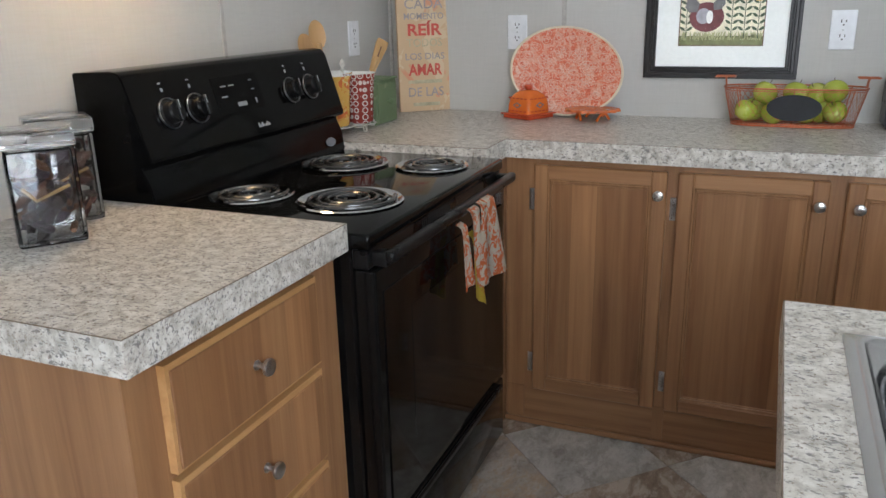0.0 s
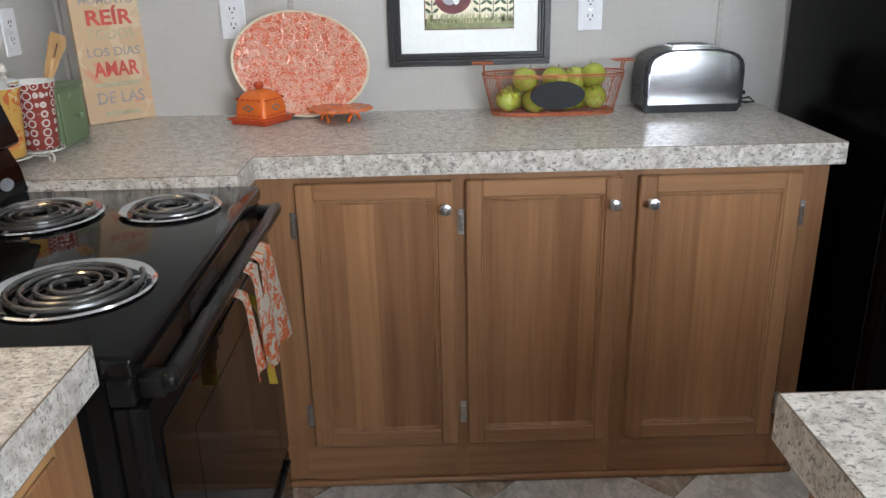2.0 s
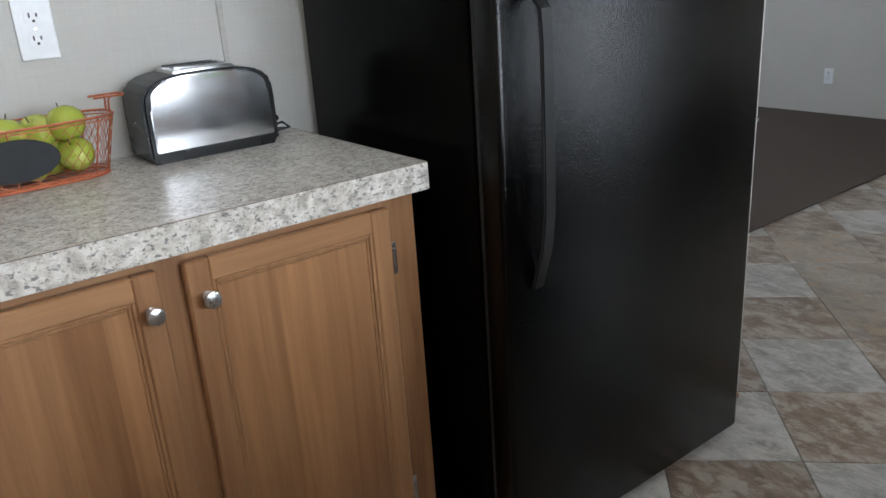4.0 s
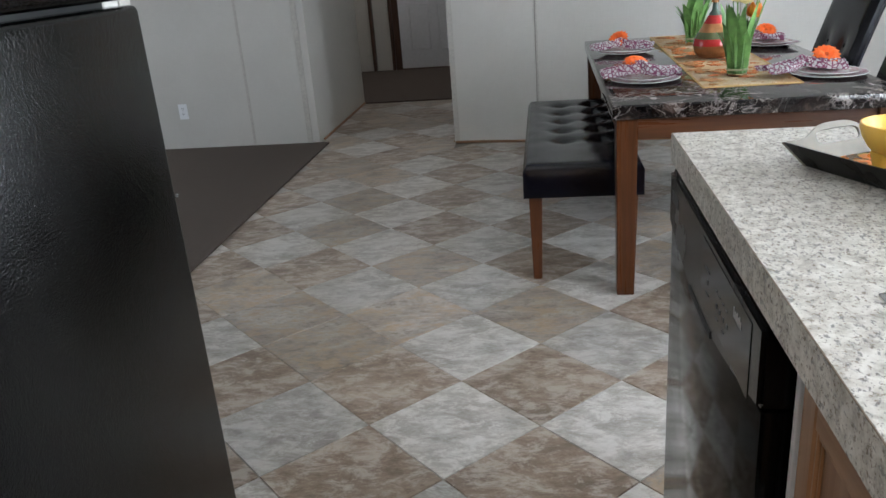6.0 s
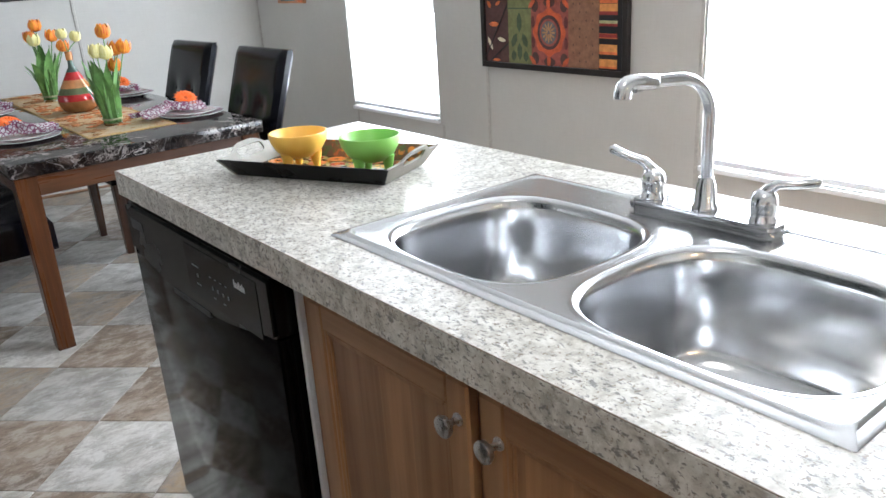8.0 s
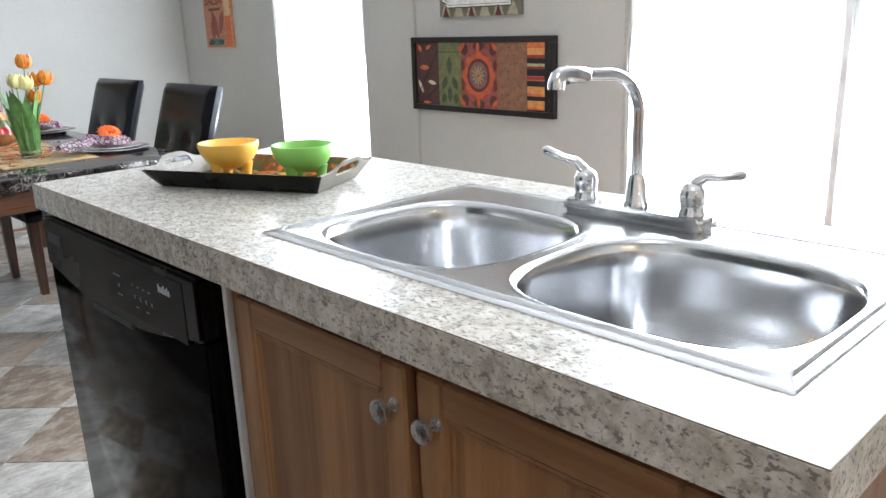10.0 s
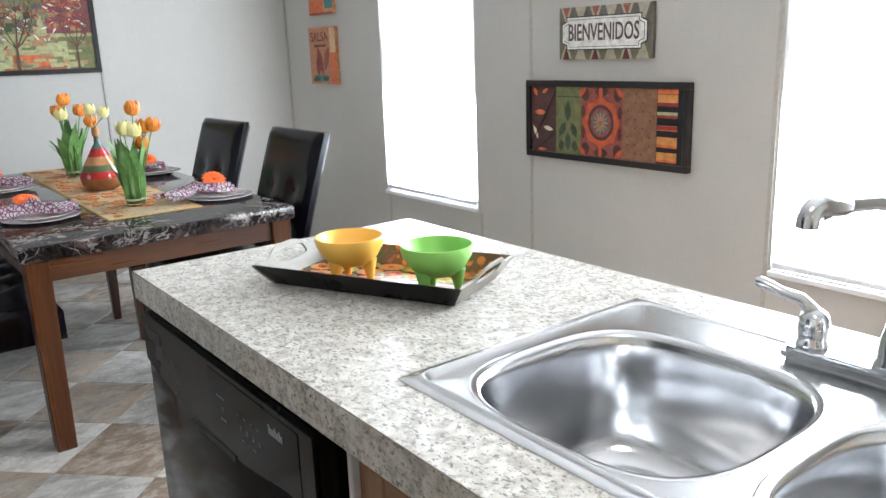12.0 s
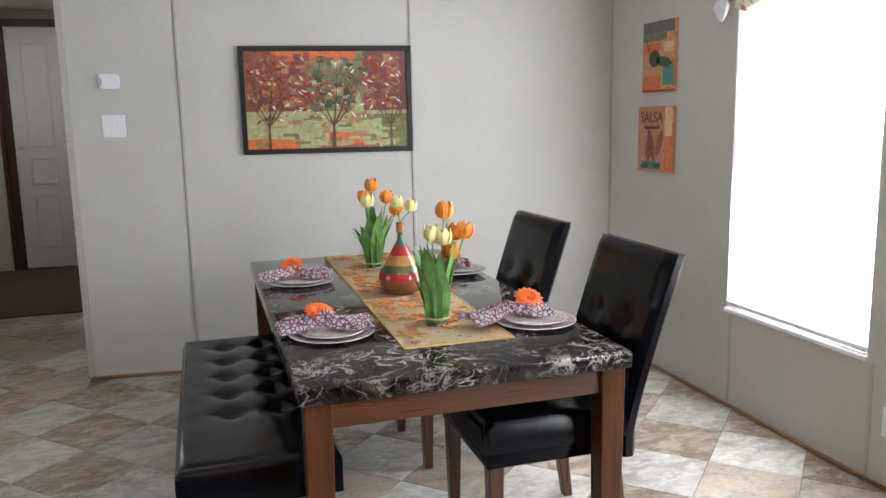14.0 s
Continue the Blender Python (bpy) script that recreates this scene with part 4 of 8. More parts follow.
    for x, a, rise in ((1.906, 26, 0.014), (1.724, 207, 0.002)):
        h = part("handle_body", lathe([(0.0190, 0), (0.0190, 0.004), (0.0165, 0.009), (0.0175, 0.018), (0.0185, 0.026), (0.0175, 0.035), (0.0140, 0.042), (0.0080, 0.046), (0.0, 0.047)], (x, 1.999, 0.939), 24), TAPM, t, "rounded chrome tap handle", smooth=True)
        c, q = math.cos(radians(a)), math.sin(radians(a))
        p = Vector((x, 1.999, 0.970))
        lp = [p, p + Vector((c * 0.004, q * 0.004, 0.014)), p + Vector((c * 0.016, q * 0.016, 0.023 + rise * 0.2)), p + Vector((c * 0.038, q * 0.038, 0.022 + rise * 0.7)), p + Vector((c * 0.064, q * 0.064, 0.025 + rise * 1.3)), p + Vector((c * 0.069, q * 0.069, 0.025 + rise * 1.4))]
        part("lever", tube(lp, 0.007, 14, radii=[0.010, 0.009, 0.0075, 0.0068, 0.0075, 0.004]), TAPM, h, smooth=True)


STEELB = m_steel("bowl_steel", 0.18, 0.61, (500, 500, 500), 0.005, 0)
STEELB.node_tree.nodes["Principled BSDF"].inputs["Anisotropic"].default_value = 0.72
SLOTM = m_steel("strainer_steel", 0.35, 0.25, (60, 60, 60))
sink()


# ---- dining furniture ----
def tapered_leg(x, y, z1, w1, w0, dx=0.0, dy=0.0, bm=None):
    own = bmesh.new()
    rows = []
    for z, w, ox, oy in ((0, w0, dx, dy), (z1, w1, 0, 0)):
        rows.append([own.verts.new((x + ox + a * w / 2, y + oy + b * w / 2, z)) for a, b in ((-1, -1), (1, -1), (1, 1), (-1, 1))])
    own.faces.new(rows[0][::-1])
    own.faces.new(rows[1])
    for i in range(4):
        own.faces.new((rows[0][i], rows[0][(i + 1) % 4], rows[1][(i + 1) % 4], rows[1][i]))
    bmesh.ops.bevel(own, geom=own.edges[:], offset=0.003, segments=1, affect="EDGES")
    return join(bm, own)


def dining_table():
    x0, x1, y0, y1 = 4.205, 6.172, 1.530, 2.502
    t = thing("dining_table", (5.19, 2.015, 0), "dining table with a polished dark marbled top and brown wooden legs", "table")
    part("tabletop", box(x0, x1, y0, y1, 0.676, 0.728, 0.007, 3), MARBLE, t, "polished dark marbled tabletop", smooth=True)
    for x in (x0 + 0.055, x1 - 0.055):
        for y in (y0 + 0.052, y1 - 0.052):
            part("leg", tapered_leg(x, y, 0.675, 0.076, 0.064), TLEG, t, "square brown wooden leg")
    part("apron", box(x0 + 0.093, x1 - 0.093, y0 + 0.030, y0 + 0.052, 0.598, 0.675, 0.002), TRAIL, t)
    part("apron", box(x0 + 0.093, x1 - 0.093, y1 - 0.052, y1 - 0.030, 0.598, 0.675, 0.002), TRAIL, t)
    part("apron", box(x0 + 0.035, x0 + 0.057, y0 + 0.090, y1 - 0.090, 0.598, 0.675, 0.002), TRAILY, t)
    part("apron", box(x1 - 0.057, x1 - 0.035, y0 + 0.090, y1 - 0.090, 0.598, 0.675, 0.002), TRAILY, t)


TRAILY = m_wood("cherry_stain_end_rail", [(0.024, 0.008, 0.003), (0.066, 0.022, 0.008), (0.125, 0.045, 0.016)], 0.3, 1)


def cushion(x0, x1, y0, y1, z0, z1, dimples, r=0.03, depth=0.02, spread=0.045, nx=60, ny=24):
    """A padded block: rounded rim and pulled-in buttons."""
    bm = bmesh.new()
    grid = []
    for j in range(ny + 1):
        row = []
        for i in range(nx + 1):
            u, v = i / nx, j / ny
            x, y = x0 + (x1 - x0) * u, y0 + (y1 - y0) * v
            d = min(x - x0, x1 - x, y - y0, y1 - y)
            z = z1
            if d < r:
                z = z1 - r + math.sqrt(max(0, r * r - (r - d) ** 2))
            for dx, dy in dimples:
                q = math.hypot(x - dx, y - dy)
                z -= depth * math.exp(-(q / spread) ** 1.3) 
                a = math.atan2(y - dy, x - dx)
                z -= depth * 0.12 * math.exp(-((q - spread) / spread) ** 2) * max(0, math.cos(4 * a))
            z += 0.0018 * noise.noise(Vector((x * 9, y * 9, 0)))
            row.append(bm.verts.new((x, y, z)))
        grid.append(row)
    for j in range(ny):
        for i in range(nx):
            bm.faces.new((grid[j][i], grid[j][i + 1], grid[j + 1][i + 1], grid[j + 1][i]))
    rim = grid[0][:] + [grid[j][nx] for j in range(1, ny + 1)] + grid[ny][nx - 1::-1] + [grid[j][0] for j in range(ny - 1, 0, -1)]
    low = [bm.verts.new((v.co.x, v.co.y, z0)) for v in rim]
    n = len(rim)
    for i in range(n):
        bm.faces.new((rim[i], low[i], low[(i + 1) % n], rim[(i + 1) % n]))
    bm.faces.new(low)
    bmesh.ops.recalc_face_normals(bm, faces=bm.faces[:])
    return bm


def bench():
    x0, x1, y0, y1 = 4.362, 5.700, 2.370, 2.826
    b = thing("bench", ((x0 + x1) / 2, 2.6, 0), "black button-tufted leather bench with brown wooden legs beside the dining table", "bench")
    dim = [(x0 + 0.40 + 0.195 * k, y) for y in (y0 + 0.135, y1 - 0.165) for k in range(5)]
    s = part("seat", cushion(x0, x1, y0, y1, 0.355, 0.487, dim, 0.030, 0.024, 0.037, 96, 32), LEATHER, b, "tufted black leather seat pad", smooth=True)
    for x, y in dim:
        part("button", lathe([(0.0, 0.004), (0.007, 0.003), (0.010, 0.0), (0.010, -0.004)], (x, y, 0.4625), 12), LEATHER, s, smooth=True)
    for x in (x0 + 0.055, x1 - 0.055):
        for y in (y0 + 0.045, y1 - 0.045):
            part("leg", tapered_leg(x, y, 0.355, 0.052, 0.034), TLEG, b, "tapered brown wooden leg")


def chair():
    """Faces +y; origin on the floor under the seat's middle."""
    c = thing("dining_chair", (0, 0, 0), "black leather parsons dining chair with a button-tufted leaning back", "chair", "chairs at the dining table")
    part("seat", cushion(-0.24, 0.24, -0.22, 0.25, 0.413, 0.510, [], 0.035, 0, 0.04, 24, 24), LEATHER, c, "padded black leather seat", smooth=True)
    part("seat_apron", box(-0.232, 0.232, -0.215, 0.242, 0.362, 0.414, 0.008, 2), LEATHER, c, smooth=True)
    bm = bmesh.new()
    nz, nx = 26, 18
    def lean(z):
        return -0.20 - 0.17 * max(0, (z - 0.42) / 0.56) ** 1.15
    sheets = []
    for side in (0, 1):
        g = []
        for j in range(nz + 1):
            z = 0.34 + (0.978 - 0.34) * j / nz
            row = []
            for i in range(nx + 1):
                x = -0.24 + 0.48 * i / nx
                e = min(x + 0.24, 0.24 - x, 0.978 - z)
                rr = 0.022
                th = 0.034 - (0 if e >= rr else rr - math.sqrt(max(0, rr * rr - (rr - e) ** 2)))
                y = lean(z) - 0.034
                off = th
                if side == 0:
                    for dx, dz in ((-0.10, 0.74), (0.10, 0.74), (-0.10, 0.58), (0.10, 0.58)):
                        q = math.hypot(x - dx, z - dz)
                        off -= 0.019 * math.exp(-(q / 0.040) ** 1.2)
                    off += 0.004 * math.cos(x * 6)
                row.append(bm.verts.new((x, y + off if side == 0 else y - th, z)))
            g.append(row)
        for j in range(nz):
            for i in range(nx):
                q = (g[j][i], g[j][i + 1], g[j + 1][i + 1], g[j + 1][i])
                bm.faces.new(q)
        sheets.append(g)
    a, b = sheets
    ring = lambda g: [g[0][i] for i in range(nx + 1)] + [g[j][nx] for j in range(1, nz + 1)] + [g[nz][i] for i in range(nx - 1, -1, -1)] + [g[j][0] for j in range(nz - 1, 0, -1)]
    ra, rb = ring(a), ring(b)
    for i in range(len(ra)):
        bm.faces.new((ra[i], ra[(i + 1) % len(ra)], rb[(i + 1) % len(ra)], rb[i]))
    bmesh.ops.recalc_face_normals(bm, faces=bm.faces[:])
    bk = part("backrest", bm, LEATHER, c, "leaning black leather backrest with buttons", smooth=True)
    for dx, dz in ((-0.10, 0.74), (0.10, 0.74), (-0.10, 0.58), (0.10, 0.58)):
        part("button", lathe([(0.0, 0.004), (0.006, 0.003), (0.009, 0.0)], (dx, lean(dz) - 0.014 + 0.003, dz), 10, m=Matrix.Rotation(radians(-90), 4, "X")), LEATHER, bk, smooth=True)
    for x in (-0.205, 0.205):
        part("leg", tapered_leg(x, 0.21, 0.362, 0.050, 0.034), DARKLEG2, c, "tapered brown wooden leg")
        part("leg", tapered_leg(x, -0.185, 0.362, 0.048, 0.034, 0, -0.05), DARKLEG2, c, "tapered brown wooden leg")
    return c


DARKLEG2 = m_wood("walnut_stain", [(0.03, 0.012, 0.007), (0.075, 0.03, 0.015), (0.13, 0.055, 0.026)], 0.3, 2)
dining_table()
bench()
_c = chair()
_c.matrix_basis = pose(4.562, 1.70, 0)
copy_thing(_c, pose(5.375, 1.69, 0, 0, 0, 1.5))


# ---- patterns for cloth, pottery and prints ----
def m_pattern(name, base, spots, rough=0.6, bumpy=0.0, fine=0.1):
    """Blotched print: spots are (colour, scale, threshold 0..1, kind, seed)."""
    m = mat(name, base, rough)
    t, b = nodes(m)
    c = base
    for col, scale, thr, kind, seed in spots:
        v = coords(t, (1, 1, 1), 0.3 * seed, shift=(seed * 1.7, seed * 0.9, seed * 2.3))
        if kind == "cell":
            vo = add(t, "ShaderNodeTexVoronoi", Scale=scale)
            t.links.new(v, vo.inputs["Vector"])
            fac = ramp(t, vo.outputs["Distance"], [(thr, grey(1)), (thr + 0.05, grey(0))])
        elif kind == "line":
            vo = add(t, "ShaderNodeTexVoronoi", Scale=scale)
            vo.feature = "DISTANCE_TO_EDGE"
            t.links.new(v, vo.inputs["Vector"])
            fac = ramp(t, vo.outputs["Distance"], [(thr, grey(1)), (thr + 0.03, grey(0))])
        elif kind == "ring":
            vo = add(t, "ShaderNodeTexVoronoi", Scale=scale, Randomness=0.0)
            t.links.new(v, vo.inputs["Vector"])
            fac = ramp(t, vo.outputs["Distance"], [(thr - 0.13, grey(0)), (thr - 0.10, grey(1)), (thr, grey(1)), (thr + 0.04, grey(0))])
        else:
            fac = ramp(t, noise_tex(t, v, scale, 3, 0.6, 0.8), [(thr, grey(0)), (thr + 0.03, grey(1))])
        c = mix(t, fac, c, col)
    g = noise_tex(t, coords(t), 500, 2)
    c = mix(t, fine, c, ramp(t, g, [(0.3, tuple(x * 0.6 for x in base)), (0.7, base)]))
    t.links.new(c, b.inputs["Base Color"])
    if bumpy:
        v = coords(t)
        vo = add(t, "ShaderNodeTexVoronoi", Scale=42.0)
        vo.feature = "DISTANCE_TO_EDGE"
        t.links.new(v, vo.inputs["Vector"])
        bump(t, b, ramp(t, vo.outputs["Distance"], [(0.0, grey(1)), (0.14, grey(0.2)), (0.5, grey(0.6))]), bumpy, 0.004)
    return m


def text(body, height, to, material, parent=None, name="lettering", width=None, thick=0.0006, bold=0.0):
    """Lettering that stands in local x, y of the matrix, centred on its origin."""
    cu = bpy.data.curves.new("t", "FONT")
    cu.body, cu.size, cu.align_x, cu.align_y, cu.extrude, cu.resolution_u = body, height * 1.38, "CENTER", "CENTER", thick, 3
    cu.offset = bold
    ob = new("t", cu)
    dg = bpy.context.evaluated_depsgraph_get()
    me = bpy.data.meshes.new_from_object(ob.evaluated_get(dg))
    bpy.data.objects.remove(ob)
    bpy.data.curves.remove(cu)
    bm = bmesh.new()
    bm.from_mesh(me)
    bpy.data.meshes.remove(me)
    if width:
        xs = [v.co.x for v in bm.verts]
        bmesh.ops.scale(bm, vec=(width / max(0.001, max(xs) - min(xs)), 1, 1), verts=bm.verts)
    bm.transform(to)
    return part(name, bm, material, parent)


def flat(to, shape, z0, z1, bm=None):
    return prism(shape, z0, z1, bm=bm, m=to)


def leaf_shape(x, y, l, w, a):
    c, s = math.cos(a), math.sin(a)
    pts = [(-l / 2, 0), (-l * 0.2, w / 2), (l * 0.2, w / 2), (l / 2, 0), (l * 0.2, -w / 2), (-l * 0.2, -w / 2)]
    return [(x + px * c - py * s, y + px * s + py * c) for px, py in pts]


def rect(x0, x1, y0, y1):
    return [(x0, y0), (x1, y0), (x1, y1), (x0, y1)]


def paint(name, c, rough=0.55):
    return simple(name, c, rough, 0, 45, 0.22, 0.02)


P_BLACK, P_RED, P_ORANGE = paint("paint_black", (0.02, 0.02, 0.022), 0.35), paint("paint_red", (0.30, 0.035, 0.03)), paint("paint_orange", (0.62, 0.15, 0.045))
P_MAROON, P_OLIVE, P_SAGE = paint("paint_maroon", (0.13, 0.028, 0.03)), paint("paint_olive", (0.17, 0.18, 0.07)), paint("paint_sage", (0.40, 0.40, 0.20))
P_CREAM, P_TAN, P_BROWN = paint("paint_cream", (0.72, 0.66, 0.48)), paint("paint_tan", (0.40, 0.23, 0.11)), paint("paint_brown", (0.12, 0.06, 0.035))
P_GREEN, P_TEAL, P_GREY = paint("paint_green", (0.06, 0.09, 0.045)), paint("paint_teal", (0.06, 0.22, 0.22)), paint("paint_grey", (0.30, 0.29, 0.31))
P_YELLOW, P_PEACH, P_WHITE = paint("paint_yellow", (0.72, 0.42, 0.08)), paint("paint_peach", (0.66, 0.46, 0.27)), paint("paint_white", (0.75, 0.74, 0.70))
P_FRAME = simple("black_frame", (0.018, 0.015, 0.014), 0.35, 0, 60, 0.2, 0.03)
P_MUTED = paint("paint_muted", (0.34, 0.11, 0.07))
P_SIGNW = paint("paint_worn_brown", (0.13, 0.075, 0.07))
P_BRICK, P_PLUM, P_MOSS = paint("paint_brick", (0.29, 0.075, 0.055)), paint("paint_plum", (0.20, 0.065, 0.075)), paint("paint_moss", (0.21, 0.215, 0.12))
P_AMBER = paint("paint_amber", (0.62, 0.27, 0.07))
P_MUTEDO = paint("paint_muted_orange", (0.48, 0.21, 0.11))
P_VERM = paint("paint_vermilion", (0.55, 0.10, 0.035))
P_APRICOT, P_TAUPE, P_KHAKI = paint("paint_apricot", (0.56, 0.25, 0.115)), paint("paint_taupe", (0.17, 0.145, 0.115)), paint("paint_khaki", (0.42, 0.37, 0.27))
P_UMBER, P_RUST = paint("paint_umber", (0.085, 0.038, 0.034)), paint("paint_rust", (0.25, 0.12, 0.065))
P_DUSK = paint("paint_dusk", (0.14, 0.13, 0.13))


def picture(name, to, w, h, fw, depth, label, frame_mat, base_mat, inner=0.0):
    """A framed flat thing standing in local x, y; z points into the room."""
    p = thing(name, to.translation, label, "picture")
    fr = None
    if fw:
        for q in ((-w / 2, w / 2, -h / 2, -h / 2 + fw), (-w / 2, w / 2, h / 2 - fw, h / 2), (-w / 2, -w / 2 + fw, -h / 2 + fw, h / 2 - fw), (w / 2 - fw, w / 2, -h / 2 + fw, h / 2 - fw)):
            fr = box(q[0], q[1], q[2], q[3], 0.0005, depth, 0.002, m=to, bm=fr)
        part("frame", fr, frame_mat, p)
    part("print", box(-w / 2 + fw, w / 2 - fw, -h / 2 + fw, h / 2 - fw, 0.0005, depth * 0.55 if fw else depth, m=to), base_mat, p)
    return p


def art_layer(p, to, shapes, z, name="painted_shape"):
    """shapes: {material: [outlines]}; one raised print layer a colour."""
    for k, (mt, outs) in enumerate(shapes.items()):
        bm = None
        for o in outs:
            bm = flat(to, o, z, z + 0.0006 + 0.00025 * k, bm)
        part(name, bm, mt, p, kind="stuff")


EASTW = Matrix.Translation((6.52, 0.33, 0)) @ Matrix.Rotation(radians(-6.59), 4, "Z")


def on_east(v, z):
    """On the dining wall: local x runs to the viewer's right, y up, z into the room."""
    return EASTW @ Matrix.Translation((0, v, z)) @ Matrix(((0, 0, -1), (-1, 0, 0), (0, 1, 0))).to_4x4()


def on_south(x, z):
    return Matrix.Translation((x, WALL_S, z)) @ Matrix(((-1, 0, 0), (0, 0, 1), (0, 1, 0))).to_4x4()


def on_north(x, z):
    return Matrix.Translation((x, WALL_N, z)) @ Matrix(((1, 0, 0), (0, 0, -1), (0, 1, 0))).to_4x4()


def tree_picture():
    w, h = 0.945, 0.585
    to = on_east(1.68, 1.520)
    p = picture("tree_picture", to, w, h, 0.028, 0.026, "black-framed painting of three autumn trees in red, orange and olive", P_FRAME, P_SAGE)
    rnd = random.Random(11)
    W, H = w / 2 - 0.028, h / 2 - 0.028
    z = 0.0145
    sh = {P_BRICK: [rect(-W, -0.12, -0.06, H)], P_PLUM: [rect(0.20, W, -0.06, H)], P_MOSS: [rect(-0.12, 0.20, -0.06, H)], P_ORANGE: [rect(-W, -0.16, -H, -H + 0.055), rect(0.0, 0.22, -H + 0.02, -H + 0.085), rect(-0.30, 0.16, H - 0.055, H)], P_MUTED: [rect(-0.05, 0.28, -H, -H + 0.02), rect(-W, -0.38, 0.03, 0.20)], P_OLIVE: [rect(0.30, W, -H, -0.08), rect(-0.20, -0.10, 0.08, 0.16)]}
    art_layer(p, to, sh, z)
    tones = [P_BRICK, P_PLUM, P_MUTED, P_RED, P_TAN, P_MOSS, P_OLIVE, P_GREEN, P_DUSK, P_SAGE]
    patches = {m_: [] for m_ in tones}
    for _ in range(190):
        x, y = rnd.uniform(-W, W - 0.06), rnd.uniform(-0.07, H - 0.04)
        k = rnd.choice(tones[:5] + tones[:3] if not -0.12 < x < 0.19 else [P_MOSS, P_MOSS, P_OLIVE, P_SAGE, P_DUSK, P_MUTED, P_GREEN])
        patches[k].append(rect(x, min(W, x + rnd.uniform(0.02, 0.07)), y, min(H, y + rnd.uniform(0.012, 0.05))))
    for _ in range(60):
        x, y = rnd.uniform(-W, W - 0.09), rnd.uniform(-H, -0.10)
        patches[rnd.choice([P_SAGE, P_SAGE, P_MOSS, P_OLIVE, P_TAN])].append(rect(x, min(W, x + rnd.uniform(0.04, 0.09)), y, y + rnd.uniform(0.01, 0.035)))
    art_layer(p, to, patches, z + 0.0022)
    trees = None

    def limb(x0, y0, a, l, w, bend):
        """A tapering, bending branch; yields its points."""
        pts = [(x0, y0)]
        for k in range(5):
            x0, y0 = x0 + math.cos(a) * l / 5, y0 + math.sin(a) * l / 5
            a += bend / 5
            pts.append((x0, y0))
        lo = [(x - w * (1 - 0.15 * k) * math.sin(a), y + w * (1 - 0.15 * k) * 0.3) for k, (x, y) in enumerate(pts)]
        hi = [(x + w * (1 - 0.15 * k) * math.sin(a), y - w * (1 - 0.15 * k) * 0.3) for k, (x, y) in enumerate(pts)]
        return pts, lo + hi[::-1]
    for tx, sc in ((-0.325, 1.0), (0.03, 1.12), (0.35, 0.85)):
        trees = flat(to, [(tx - 0.008 * sc, -H), (tx + 0.008 * sc, -H), (tx + 0.005 * sc, -0.135), (tx - 0.005 * sc, -0.135)], z + 0.005, z + 0.006, trees)
        for a, l, bend in ((0.75, 0.22, 0.9), (2.35, 0.23, -0.9), (1.45, 0.30, 0.1), (1.1, 0.30, 0.35), (2.0, 0.30, -0.3)):
            pts, out = limb(tx, -0.14, a, l * sc, 0.0042 * sc, bend)
            trees = flat(to, out, z + 0.005, z + 0.006, trees)
            for k in (2, 3, 4):
                for sd in (-0.55, 0.5):
                    _, out = limb(*pts[k], a + bend * k / 5 + sd, 0.09 * sc, 0.0022 * sc, -sd * 0.5)
                    trees = flat(to, out, z + 0.005, z + 0.006, trees)
    trees.transform(Matrix.Translation(to.col[2].xyz * 0.005))
    part("painted_tree", trees, P_BROWN, p, kind="stuff")
    lv = {P_CREAM: [], P_WHITE: [], P_ORANGE: [], P_TAN: [], P_RED: [], P_MUTED: []}
    for _ in range(330):
        x, y = rnd.uniform(-W + 0.03, W - 0.03), rnd.triangular(-0.17, H - 0.015, 0.10)
        mt = rnd.choice([P_CREAM, P_WHITE, P_MUTED, P_ORANGE, P_TAN, P_RED, P_TAN, P_RED, P_MUTED])
        lv[mt].append(leaf_shape(x, y, rnd.uniform(0.022, 0.044), rnd.uniform(0.006, 0.012), rnd.uniform(-1.2, 1.0)))
    art_layer(p, to, lv, z + 0.0065, "painted_leaf")


